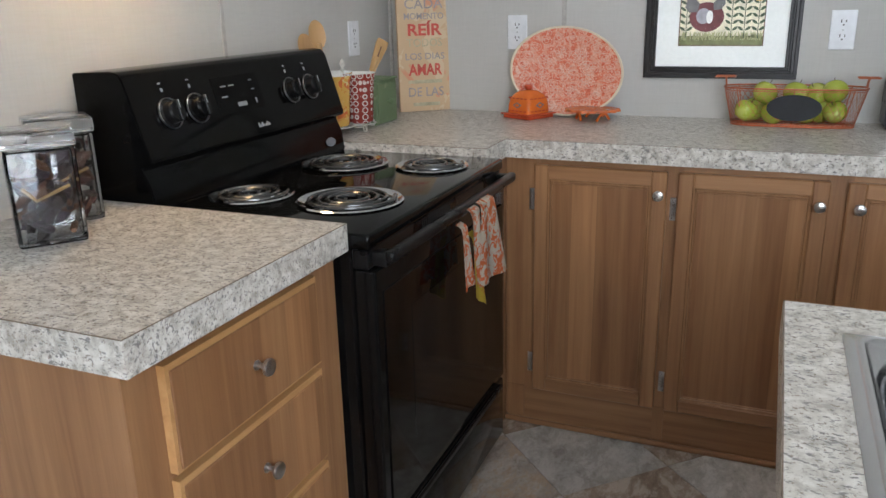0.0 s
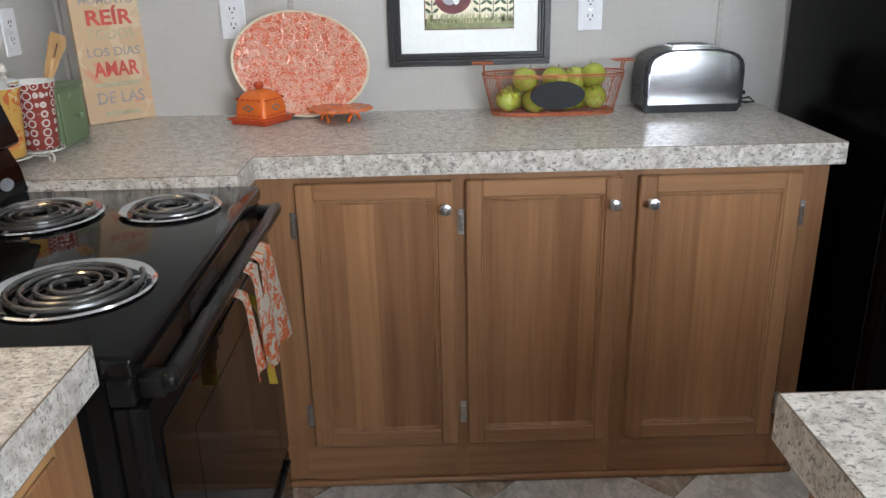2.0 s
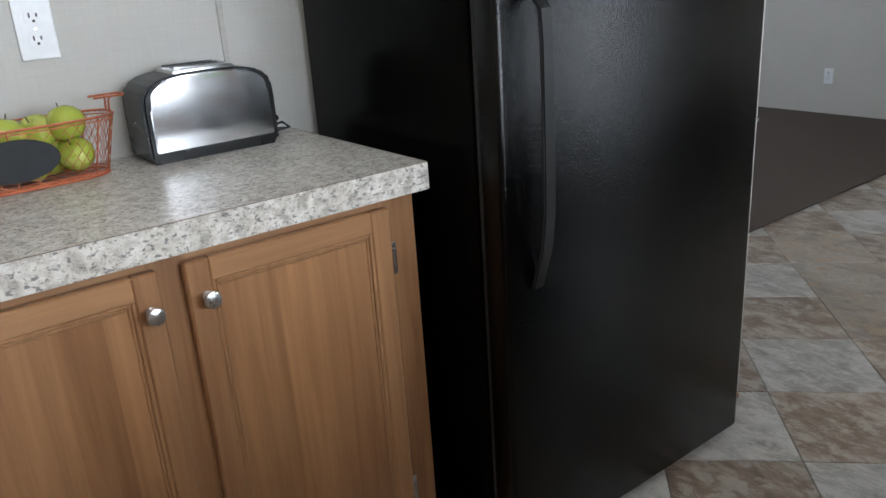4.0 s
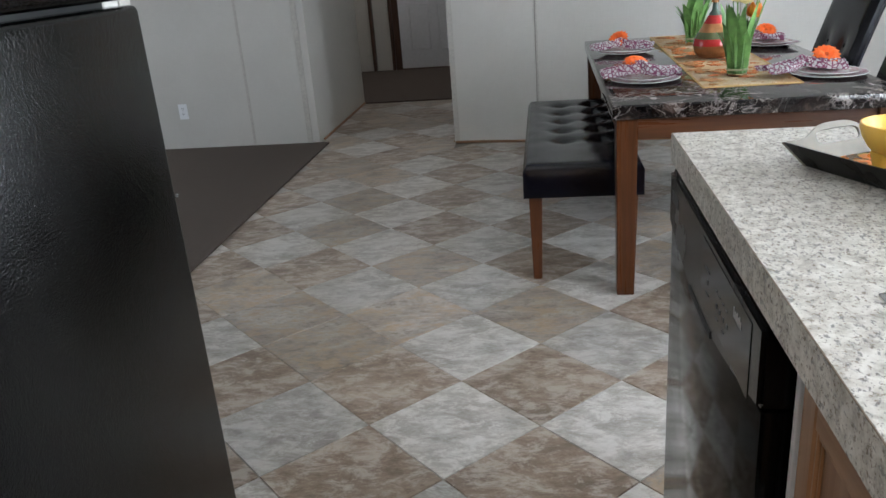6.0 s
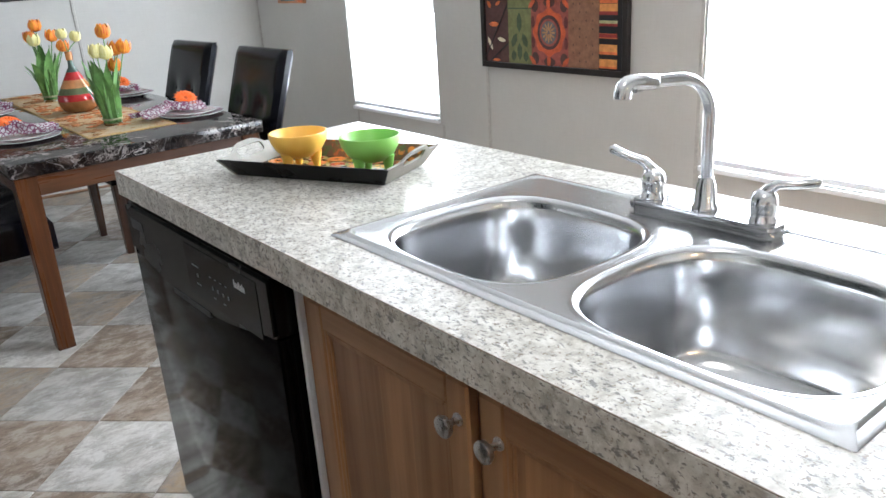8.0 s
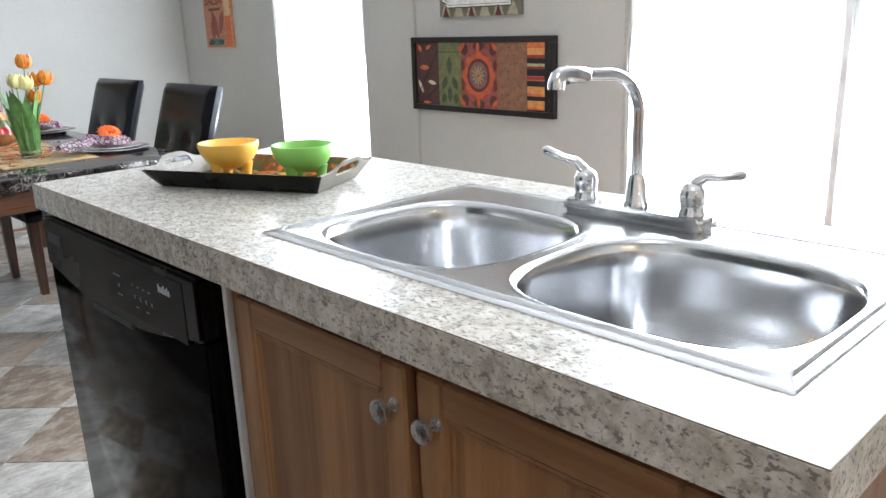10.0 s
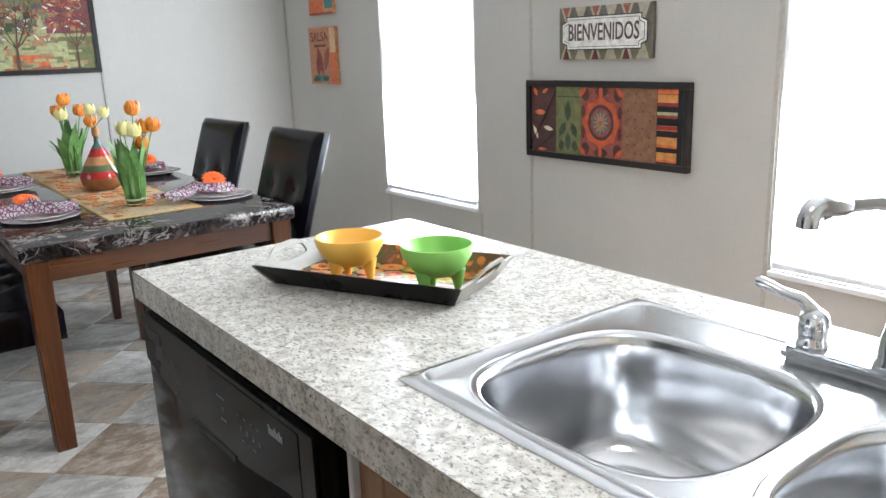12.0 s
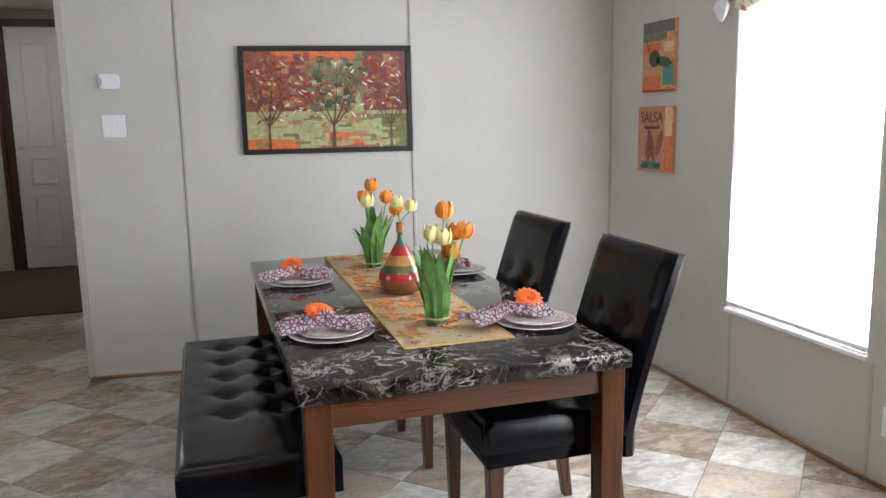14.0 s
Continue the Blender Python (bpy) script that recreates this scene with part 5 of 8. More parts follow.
def panel_picture(x, z, label, upper=False):
    w, h = 0.880, 0.342
    to = on_south(x, z)
    p = picture("panel_picture", to, w, h, 0.026, 0.028, label, P_FRAME, P_MAROON)
    W, H, q = w / 2 - 0.026, h / 2 - 0.026, 0.0158
    s = [-W, -W + 0.155, -W + 0.305, -W + 0.53, -W + 0.70, W - 0.045]
    if upper:
        s = [-W, -W + 0.20, -W + 0.46, -W + 0.68, W]
        art_layer(p, to, {P_UMBER: [rect(s[0], s[1], -H, H)], P_CREAM: [rect(s[1], s[2], -H, H)], P_RUST: [rect(s[2], s[3], -H, H)], P_OLIVE: [rect(s[3], s[4], -H, H)]}, q)
        dots = [oval(s[0] + 0.022 + 0.039 * k, -H + 0.02 + 0.036 * r_, 0.009 if (k + r_) % 2 else 0.013, 0.010, 10) for k in range(5) for r_ in range(8)]
        cx = (s[1] + s[2]) / 2
        sun = [leaf_shape(cx + d * math.cos(a), d * math.sin(a), 0.05, 0.022, a) for d, n in ((0.095, 16), (0.06, 10)) for a in [2 * math.pi * k / n for k in range(n)]]
        art_layer(p, to, {P_RED: dots[::2], P_BRICK: dots[1::2], P_ORANGE: sun, P_BROWN: [oval(cx, 0, 0.038, 0.040, 16)]}, q + 0.003)
        art_layer(p, to, {P_TAN: [oval(cx, 0, 0.026, 0.028, 14)]}, q + 0.005)
        bars = {P_ORANGE: [], P_BLACK: [], P_RED: [], P_TAN: [], P_MAROON: []}
        keys, x_ = list(bars), s[2]
        for k in range(11):
            w_ = (0.030, 0.012, 0.018, 0.024, 0.014)[k % 5]
            bars[keys[(k * 3) % 5]].append(rect(x_, min(s[3], x_ + w_), -H, H))
            x_ += w_
        art_layer(p, to, bars, q + 0.003)
        art_layer(p, to, {P_BROWN: [leaf_shape(s[3] + 0.04 + 0.05 * k, 0.07 * math.sin(k * 2.1), 0.09, 0.008, 0.5 + 0.3 * k) for k in range(3)], P_MAROON: [oval(s[3] + 0.03 + 0.045 * k, 0.09 * math.cos(k * 1.9), 0.018, 0.02, 12) for k in range(4)]}, q + 0.003)
        return
    sh = {P_UMBER: [rect(s[0], s[1], -H, H)], P_OLIVE: [rect(s[1], s[2], -H, H)], P_BRICK: [rect(s[2], s[3], -H, H)], P_RUST: [rect(s[3], s[4], -H, H)], P_BLACK: [rect(s[4], W, -H, H)]}
    art_layer(p, to, sh, q)
    motif = {P_UMBER: [oval(s[2] + 0.025 + 0.175 * a_, b_ * 0.115, 0.022, 0.028, 14) for a_ in (0, 1) for b_ in (-1, 1)] + [oval((s[2] + s[3]) / 2, b_ * 0.128, 0.035, 0.020, 14) for b_ in (-1, 1)], P_MAROON: [oval(s[2] + 0.012 + 0.2 * a_, b_ * 0.045, 0.011, 0.026, 10) for a_ in (0, 1) for b_ in (-1, 1)], P_GREEN: [rect(s[1], s[2], H - 0.045, H - 0.040)]}
    art_layer(p, to, motif, q + 0.0018)
    cx = (s[2] + s[3]) / 2
    wavy = [(cx + (0.094 + 0.006 * math.cos(8 * a)) * math.cos(a), (0.100 + 0.006 * math.cos(8 * a)) * math.sin(a)) for a in [2 * math.pi * k / 48 for k in range(48)]]
    rings = {P_VERM: [wavy], P_UMBER: [oval(cx, 0, 0.070, 0.075, 24)], P_BRICK: [oval(cx, 0, 0.056, 0.060, 24)], P_DUSK: [oval(cx, 0, 0.046, 0.050, 24)]}
    zz = q + 0.003
    for mt, outs in rings.items():
        art_layer(p, to, {mt: outs}, zz)
        zz += 0.0008
    rays = [leaf_shape(cx + 0.024 * math.cos(a), 0.026 * math.sin(a), 0.040, 0.008, a) for a in [k * math.pi / 6 for k in range(12)]]
    art_layer(p, to, {P_TAN: rays, P_VERM: [leaf_shape(cx + ex * 0.10, ey * 0.125, 0.06, 0.02, a) for ex, ey, a in ((-1, 1, 0.8), (1, 1, -0.8), (-1, -1, -0.8), (1, -1, 0.8), (0, 1, 1.57), (0, -1, 1.57))]}, zz)
    st = {P_ORANGE: [rect(s[4] + 0.004, W - 0.030, H - 0.02 - k, H - k) for k in (0.0, 0.14, 0.205, 0.262)], P_AMBER: [rect(s[4] + 0.004, W - 0.030, H - 0.052 - k, H - 0.022 - k) for k in (0.0, 0.162, 0.222)], P_RED: [rect(s[4] + 0.004, W - 0.030, H - 0.066 - k, H - 0.052 - k) for k in (0.0, 0.045, 0.09)], P_SAGE: [rect(s[4] + 0.004, W - 0.030, H - 0.10, H - 0.088)]}
    art_layer(p, to, st, q + 0.003)
    art_layer(p, to, {P_GREEN: [leaf_shape((s[1] + s[2]) / 2 + dx, dy, l, 0.030, a) for dx, dy, l, a in ((0, 0.04, 0.09, 1.57), (-0.035, -0.04, 0.07, 1.1), (0.035, -0.04, 0.07, 2.0), (0, -0.09, 0.08, 1.57), (-0.04, -0.11, 0.05, 1.5), (0.04, -0.11, 0.05, 1.6))], P_ORANGE: [leaf_shape(s[0] + 0.06, 0.03, 0.07, 0.022, 0.0), leaf_shape(s[0] + 0.03, 0.12, 0.04, 0.02, -1.0), leaf_shape(s[0] + 0.09, 0.125, 0.04, 0.016, 0.5), leaf_shape(s[0] + 0.07, -0.135, 0.06, 0.012, 0)], P_CREAM: [leaf_shape(s[0] + 0.03, -0.06, 0.07, 0.017, -1.1), leaf_shape(s[0] + 0.11, -0.04, 0.06, 0.018, -0.2)], P_BLACK: [[(s[0], -H + 0.02), (s[0], -H + 0.03), (s[1], H - 0.02), (s[1], H - 0.03)], [(s[0] + 0.02, -H), (s[0] + 0.03, -H), (s[1], -0.05), (s[1], -0.06)]]}, q + 0.003)
    art_layer(p, to, {P_BROWN: [oval(s[3] + 0.03 + 0.036 * (k % 4), -H + 0.03 + 0.034 * (k // 4), 0.004, 0.005, 6) for k in range(32) if k % 3]}, q + 0.003)


def welcome_sign():
    w, h = 0.490, 0.212
    to = on_south(3.686, 1.337)
    p = picture("welcome_sign", to, w, h, 0, 0.020, "painted wooden wall sign with dark Spanish lettering on white", P_FRAME, P_TAUPE)
    z = 0.0204
    ch = {P_MUTED: [], P_KHAKI: [], P_MAROON: [], P_DUSK: [], P_OLIVE: []}
    for k in range(6):
        x = -0.243 + 0.081 * k
        for sgn, m1, m2, m3 in ((1, P_MUTED, P_KHAKI, P_DUSK), (-1, P_MAROON, P_KHAKI, P_OLIVE)):
            y = sgn * h / 2
            if k % 2:
                m1 = m3
            ch[m3].append([(x, y), (x + 0.081, y), (x + 0.0405, y - sgn * 0.098)])
            ch[m2].append([(x + 0.009, y), (x + 0.072, y), (x + 0.0405, y - sgn * 0.076)])
            ch[m1].append([(x + 0.021, y), (x + 0.060, y), (x + 0.0405, y - sgn * 0.048)])
    for k, mt in enumerate((P_DUSK, P_OLIVE, P_KHAKI, P_MUTED, P_MAROON)):
        art_layer(p, to, {mt: ch[mt]}, z + 0.0007 * k)

    def plaque(a, b, c):
        return [(-a + c, -b), (a - c, -b), (a - c, -b + c * 0.6), (a, -b + c), (a, b - c), (a - c, b - c * 0.6), (a - c, b), (-a + c, b), (-a + c, b - c * 0.6), (-a, b - c), (-a, -b + c), (-a + c, -b + c * 0.6)]
    art_layer(p, to, {P_BLACK: [plaque(0.226, 0.068, 0.028)]}, z + 0.0042)
    art_layer(p, to, {P_WHITE: [plaque(0.222, 0.064, 0.028)]}, z + 0.0050)
    art_layer(p, to, {P_BLACK: [plaque(0.212, 0.056, 0.026)]}, z + 0.0058)
    art_layer(p, to, {P_WHITE: [plaque(0.210, 0.054, 0.026)]}, z + 0.0066)
    text("BIENVENIDOS", 0.070, to @ Matrix.Translation((0, 0, z + 0.0078)), P_SIGNW, p, width=0.372, bold=0.0012)


def salsa_pictures():
    to = on_south(6.005, 1.273)
    p = picture("salsa_picture", to, 0.335, 0.352, 0, 0.022, "small unframed orange canvas with red chillies and faded lettering", P_FRAME, P_APRICOT)
    z = 0.0224
    art_layer(p, to, {P_MUTEDO: [rect(-0.165, 0.09, -0.17, 0.06), rect(-0.165, 0.09, 0.06, 0.17)], P_ORANGE: [rect(0.10, 0.165, -0.17, 0.02)], P_TEAL: [rect(-0.12, 0.06, -0.16, -0.12)], P_PEACH: [rect(0.10, 0.165, 0.02, 0.17)]}, z)
    art_layer(p, to, {P_BRICK: [leaf_shape(-0.03, -0.03, 0.20, 0.055, 1.9), leaf_shape(0.05, -0.02, 0.17, 0.05, 1.2), leaf_shape(-0.06, -0.06, 0.14, 0.05, 1.6)]}, z + 0.002)
    art_layer(p, to, {P_GREEN: [leaf_shape(-0.09, -0.145, 0.10, 0.03, 0.1), leaf_shape(0.03, -0.14, 0.08, 0.025, 0)]}, z + 0.003)
    text("SALSA", 0.058, to @ Matrix.Translation((-0.03, 0.115, z + 0.003)), P_MAROON, p, width=0.22)
    art_layer(p, to, {P_BROWN: [rect(-0.10, 0.05, 0.055, 0.070)]}, z + 0.002)
    to = on_south(5.990, 1.708)
    p = picture("pepper_picture", to, 0.300, 0.365, 0, 0.022, "small unframed orange canvas with a green pepper", P_FRAME, P_APRICOT)
    art_layer(p, to, {P_DUSK: [rect(-0.148, 0.148, 0.12, 0.18)], P_OLIVE: [rect(-0.148, 0.08, 0.08, 0.118)], P_ORANGE: [rect(-0.148, 0.02, 0.02, 0.07), rect(-0.148, 0.02, -0.17, -0.10)], P_TEAL: [rect(0.05, 0.148, -0.15, -0.05)], P_RED: [rect(-0.148, 0.148, -0.18, -0.172)]}, z)
    art_layer(p, to, {P_GREEN: [oval(-0.03, -0.01, 0.05, 0.045, 16), leaf_shape(0.06, -0.03, 0.17, 0.05, -0.15), leaf_shape(-0.10, 0.06, 0.12, 0.008, 2.1)], P_PEACH: [rect(0.06, 0.148, 0.02, 0.07)]}, z + 0.002)


def kitchen_picture():
    w, h = 0.462, 0.52
    to = on_north(1.132, 1.041 + h / 2)
    p = thing("framed_print", to.translation, "dark-framed folk print with a wide white mat above the worktop", "picture")
    for k, (g, gg, dp) in enumerate(((0.0, 0.010, 0.016), (0.010, 0.020, 0.026), (0.020, 0.027, 0.021), (0.027, 0.036, 0.017))):
        bm = None
        for q in ((-w / 2 + g, w / 2 - g, -h / 2 + g, -h / 2 + gg), (-w / 2 + g, w / 2 - g, h / 2 - gg, h / 2 - g), (-w / 2 + g, -w / 2 + gg, -h / 2 + gg, h / 2 - gg), (w / 2 - gg, w / 2 - g, -h / 2 + gg, h / 2 - gg)):
            bm = box(q[0], q[1], q[2], q[3], 0.001, dp, 0.0015, m=to, bm=bm)
        part("frame", bm, P_FRAME, p)
    part("mat_board", box(-w / 2 + 0.036, w / 2 - 0.036, -h / 2 + 0.036, h / 2 - 0.036, 0.001, 0.008, m=to), P_WHITEM, p)
    y0 = -h / 2 + 0.103
    part("print", box(-0.127, 0.127, y0 - 0.003, h / 2 - 0.10, 0.0085, 0.0095, m=to), P_BROWN, p)
    art_layer(p, to, {P_CREAM: [rect(-0.124, 0.124, y0, h / 2 - 0.104)]}, 0.0097)
    art_layer(p, to, {P_OLIVE: [rect(-0.124, 0.124, y0, y0 + 0.028)]}, 0.0104)
    rnd = random.Random(4)
    art_layer(p, to, {P_SAGE: [leaf_shape(rnd.uniform(-0.12, 0.12), y0 + 0.028, 0.03, 0.004, 1.57 + rnd.uniform(-0.5, 0.5)) for _ in range(60)]}, 0.0112)
    st = []
    for x in (-0.105, 0.03, 0.068, 0.108):
        st.append(rect(x - 0.0012, x + 0.0012, y0 + 0.02, y0 + 0.17))
        for k in range(6):
            st += [leaf_shape(x + 0.011, y0 + 0.05 + k * 0.02, 0.022, 0.008, 0.6), leaf_shape(x - 0.011, y0 + 0.05 + k * 0.02, 0.022, 0.008, 2.54)]
    art_layer(p, to, {P_GREEN: st}, 0.0115)
    art_layer(p, to, {P_MAROON: [oval(-0.045, y0 + 0.085, 0.052, 0.045, 20)], P_DUSK: [leaf_shape(-0.09, y0 + 0.12, 0.05, 0.04, 2.3), leaf_shape(-0.01, y0 + 0.125, 0.05, 0.03, 0.9)]}, 0.0123)
    art_layer(p, to, {P_GREY: [oval(-0.055, y0 + 0.088, 0.022, 0.024, 14)], P_YELLOW: [oval(-0.06, y0 + 0.165, 0.02, 0.02, 10), oval(0.04, y0 + 0.17, 0.03, 0.025, 10), oval(0.105, y0 + 0.16, 0.025, 0.03, 10)]}, 0.0133)
    art_layer(p, to, {P_WHITE: [oval(-0.036, y0 + 0.085, 0.010, 0.020, 12)]}, 0.0145)
    g = part("glazing", box(-w / 2 + 0.034, w / 2 - 0.034, -h / 2 + 0.034, h / 2 - 0.034, 0.0155, 0.0165, m=to), GLASS, p)
    g.visible_shadow = False


P_WHITEM = simple("mat_board", (0.72, 0.73, 0.70), 0.8, 0, 90, 0.03, 0)
tree_picture()
panel_picture(3.697, 0.972, "long black-framed panel print in orange, green and brown strips")
panel_picture(3.72, 1.705, "upper black-framed panel print with a cream sun panel and coloured strips", True)
welcome_sign()
salsa_pictures()
kitchen_picture()


# ---- outlets and controls ----
def outlet(to, label="white double wall outlet", w=0.070, h=0.114):
    o = thing("outlet", to.translation, label, "outlet")
    part("cover_plate", box(-w / 2, w / 2, -h / 2, h / 2, 0.0005, 0.006, 0.002, 2, m=to), WHITE, o)
    for dy in (-0.021, 0.021):
        s = part("socket", flat(to, oval(0, dy, 0.0165, 0.0145, 20, 3), 0.006, 0.0075), WHITE, o)
        for q in (rect(-0.008, -0.005, dy, dy + 0.009), rect(0.005, 0.008, dy + 0.001, dy + 0.008), oval(0, dy - 0.006, 0.0028, 0.0028, 8)):
            part("slot", flat(to, q, 0.0075, 0.0079), SLOT, s)
    part("screw", flat(to, oval(0, 0, 0.003, 0.003, 10), 0.006, 0.0068), NICKEL, o)


outlet(on_north(0.466, 1.187))
outlet(on_north(1.476, 1.187))
outlet(Matrix.Translation((WALL_W, 3.86, 1.181)) @ Matrix(((0, 0, 1), (1, 0, 0), (0, 1, 0))).to_4x4(), "white double wall outlet beside the corner")
outlet(on_south(4.400, 0.262), "white double wall outlet low on the window wall")
outlet(Matrix.Translation((7.05, 5.43, 0.292)) @ Matrix(((0, 0, -1), (-1, 0, 0), (0, 1, 0))).to_4x4(), "white wall outlet low on the living room wall")


def switches():
    to = on_east(2.82, 1.397)
    s = thing("light_switch", to.translation, "white double toggle light switch plate", "light switch")
    part("cover_plate", box(-0.0585, 0.0585, -0.060, 0.060, 0.0005, 0.007, 0.0025, 2, m=to), WHITE, s)
    for x in (-0.023, 0.023):
        part("toggle", box(x - 0.005, x + 0.005, -0.012, 0.010, 0.006, 0.016, 0.002, m=to @ Matrix.Rotation(radians(-12), 4, "X")), WHITE, s)
    to = on_east(2.822, 1.632)
    s = thing("thermostat", to.translation, "rounded white plastic wall thermostat", "thermostat")
    part("housing", flat(to, oval(0, 0, 0.050, 0.038, 40, 5), 0.0005, 0.030), WHITE, s, smooth=True)
    part("dial", box(-0.046, -0.034, -0.02, 0.02, 0.03, 0.032, 0.001, m=to), PRINTW, s)


switches()


# ---- hall door ----
def hall_door():
    to = Matrix.Translation((10.78, 0, 0)) @ Matrix(((0, 0, -1), (-1, 0, 0), (0, 1, 0))).to_4x4()
    d = tagged(new("door_1"), "white moulded panel door with dark brown casing past the hall", kind="structure")
    d.location = (10.78, 4.0, 0)
    y1, y0, top = 4.395, 3.58, 2.33
    part("door_leaf", box(-y1, -y0, 0.015, top, 0.002, 0.036, 0.002, m=to), DOORW, d)
    for z0, z1 in ((0.22, 0.74), (0.84, 1.10), (1.20, 2.18)):
        for a, b in ((-y1 + 0.12, -(y1 + y0) / 2 - 0.05), (-(y1 + y0) / 2 + 0.05, -y0 - 0.12)):
            bm = None
            for q in ((a, b, z0, z0 + 0.018), (a, b, z1 - 0.018, z1), (a, a + 0.018, z0, z1), (b - 0.018, b, z0, z1)):
                bm = box(q[0], q[1], q[2], q[3], 0.036, 0.048, 0.004, m=to, bm=bm)
            part("panel_moulding", bm, DOORW, d)
    part("door_knob", lathe([(0, 0), (0.022, 0), (0.022, 0.006), (0.010, 0.012), (0.010, 0.03), (0.026, 0.045), (0.026, 0.055), (0.012, 0.066), (0, 0.067)], seg=20, m=to @ Matrix.Translation((-y1 + 0.06, 1.20, 0.036))), NICKEL, d, smooth=True)
    for q in ((-y1 - 0.075, -y1 - 0.005, 0.0, top + 0.075), (-y1 - 0.005, -y0 + 0.07, top + 0.005, top + 0.075), (-y0 + 0.005, -y0 + 0.07, 0, top + 0.005)):
        part("casing", box(q[0], q[1], q[2], q[3], 0.002, 0.030, 0.004, m=to), DARKWOOD, d)
    part("threshold", box(-y1, -y0, 0.012, 0.022, 0.0, 0.09, m=to), DARKWOOD, d)
    t = tagged(new("cased_opening"), "dark brown casing of a side opening", kind="structure")
    for y in (4.47, 4.70):
        part("casing", box(10.70, 10.775, y, y + 0.035, 0.012, 2.40, 0.003), DARKWOOD, t)


DOORW = simple("white_door_paint", (0.60, 0.61, 0.64), 0.45, 0, 30, 0.04, 0.02)
DARKWOOD = m_wood("dark_casing", [(0.03, 0.014, 0.008), (0.06, 0.028, 0.017), (0.09, 0.045, 0.027)], 0.45, 2)
hall_door()


# ---- valance ----
def valance():
    cloth = m_pattern("valance_cloth", (0.62, 0.60, 0.52), [((0.50, 0.10, 0.07), 16, 0.56, "noise", 1), ((0.30, 0.32, 0.14), 20, 0.60, "noise", 2), ((0.62, 0.35, 0.08), 24, 0.62, "noise", 3)], 0.9)
    v = thing("valance", (4.95, 0.36, 2.02), "floral cloth valance with knotted white-edged tails over the window", "curtain")
    bm = bmesh.new()
    n, rows = 80, []
    for k in range(n + 1):
        u = k / n
        x = 5.40 - 0.90 * u
        drop = 1.905 - 0.062 * math.sin(math.pi * min(1, u * 3)) ** 2 if u < 0.333 else 1.905 - 0.010 * math.sin(math.pi * (u * 3 % 1)) ** 2
        col = []
        for j in range(9):
            w = j / 8
            z = 2.10 + (drop - 2.10) * w
            col.append(bm.verts.new((x, 0.385 + 0.012 * math.sin(u * 60 + w * 2) * (0.4 + w), z)))
        rows.append(col)
    for a, b in zip(rows, rows[1:]):
        for j in range(8):
            bm.faces.new((a[j], a[j + 1], b[j + 1], b[j]))
    bmesh.ops.solidify(bm, geom=bm.faces[:], thickness=0.003)
    part("swag", bm, cloth, v, smooth=True)
    part("rod", cyl((5.44, 0.37, 2.085), (4.46, 0.37, 2.085), 0.008, seg=12), FRAMEW, v, smooth=True)
    part("bracket", join(box(5.415, 5.43, 0.331, 0.37, 2.07, 2.10), box(4.47, 4.485, 0.331, 0.37, 2.07, 2.10)), FRAMEW, v)
    for x in (5.405, 4.49):
        bm = bmesh.new()
        ring = []
        for z, r in ((2.06, 0.02), (1.99, 0.032), (1.945, 0.014), (1.925, 0.018), (1.885, 0.042), (1.845, 0.028), (1.815, 0.006)):
            ring.append([bm.verts.new((x + r * math.cos(a) * (1 + 0.25 * math.sin(3 * a)), 0.395 + r * 0.7 * math.sin(a), z)) for a in [2 * math.pi * k / 14 for k in range(14)]])
        for a, b in zip(ring, ring[1:]):
            for k in range(14):
                bm.faces.new((a[k], a[(k + 1) % 14], b[(k + 1) % 14], b[k]))
        bm.faces.new(ring[0]); bm.faces.new(ring[-1])
        bmesh.ops.recalc_face_normals(bm, faces=bm.faces[:])
        part("tail", bm, CLOTHW, v, "knotted white cloth tail", smooth=True)


CLOTHW = simple("white_cloth", (0.66, 0.66, 0.68), 0.9, 0, 200, 0.08, 0.1)
valance()


# ---- on the back worktop ----
def corner_sign():
    a = Vector((0.068, 4.022, 0.914))
    b = Vector((0.209, 4.139, 0.914))
    u = (b - a).normalized()
    nrm = Vector((u.y, -u.x, 0))
    w = (b - a).length + 0.004
    up = (Vector((0, 0, 1)) - nrm * 0.03).normalized()
    out = u.cross(up)
    h = 0.46
    mid = (a + b) / 2 + up * h / 2
    to = Matrix((( u.x, up.x, out.x, mid.x), (u.y, up.y, out.y, mid.y), (u.z, up.z, out.z, mid.z), (0, 0, 0, 1)))
    s = thing("lettered_board", (a + b) / 2, "tan wooden board with red and grey Spanish words in the corner", "sign")
    part("board", box(-w / 2, w / 2, -h / 2 + 0.001, h / 2, -0.016, 0, 0.0015, m=to), BOARD, s)
    z0 = -h / 2
    rows = [("CADA", 0.372, 0.034, 0.14, P_BLUEG), ("MOMENTO", 0.331, 0.022, 0.145, P_BLUEG), ("REÍR", 0.284, 0.040, 0.125, P_LRED), ("TODOS", 0.240, 0.028, 0.13, P_SAGEL), ("LOS DIAS", 0.193, 0.024, 0.145, P_BLUEG), ("AMAR", 0.146, 0.040, 0.125, P_LRED), ("DE LAS", 0.068, 0.033, 0.13, P_BLUEG)]
    for body, z, hh, ww, mt in rows:
        text(body, hh, to @ Matrix.Translation((0.004, z0 + z, 0.0008)), mt, s, width=ww, bold=0.0014 if mt is P_LRED else 0.0002)
    part("lettering", box(-0.06, 0.065, z0 + 0.100, z0 + 0.112, 0.0, 0.0012, m=to), P_SAGEL, s)
    part("lettering", box(-0.045, 0.055, z0 + 0.020, z0 + 0.032, 0.0, 0.0012, m=to), P_SAGEL, s)


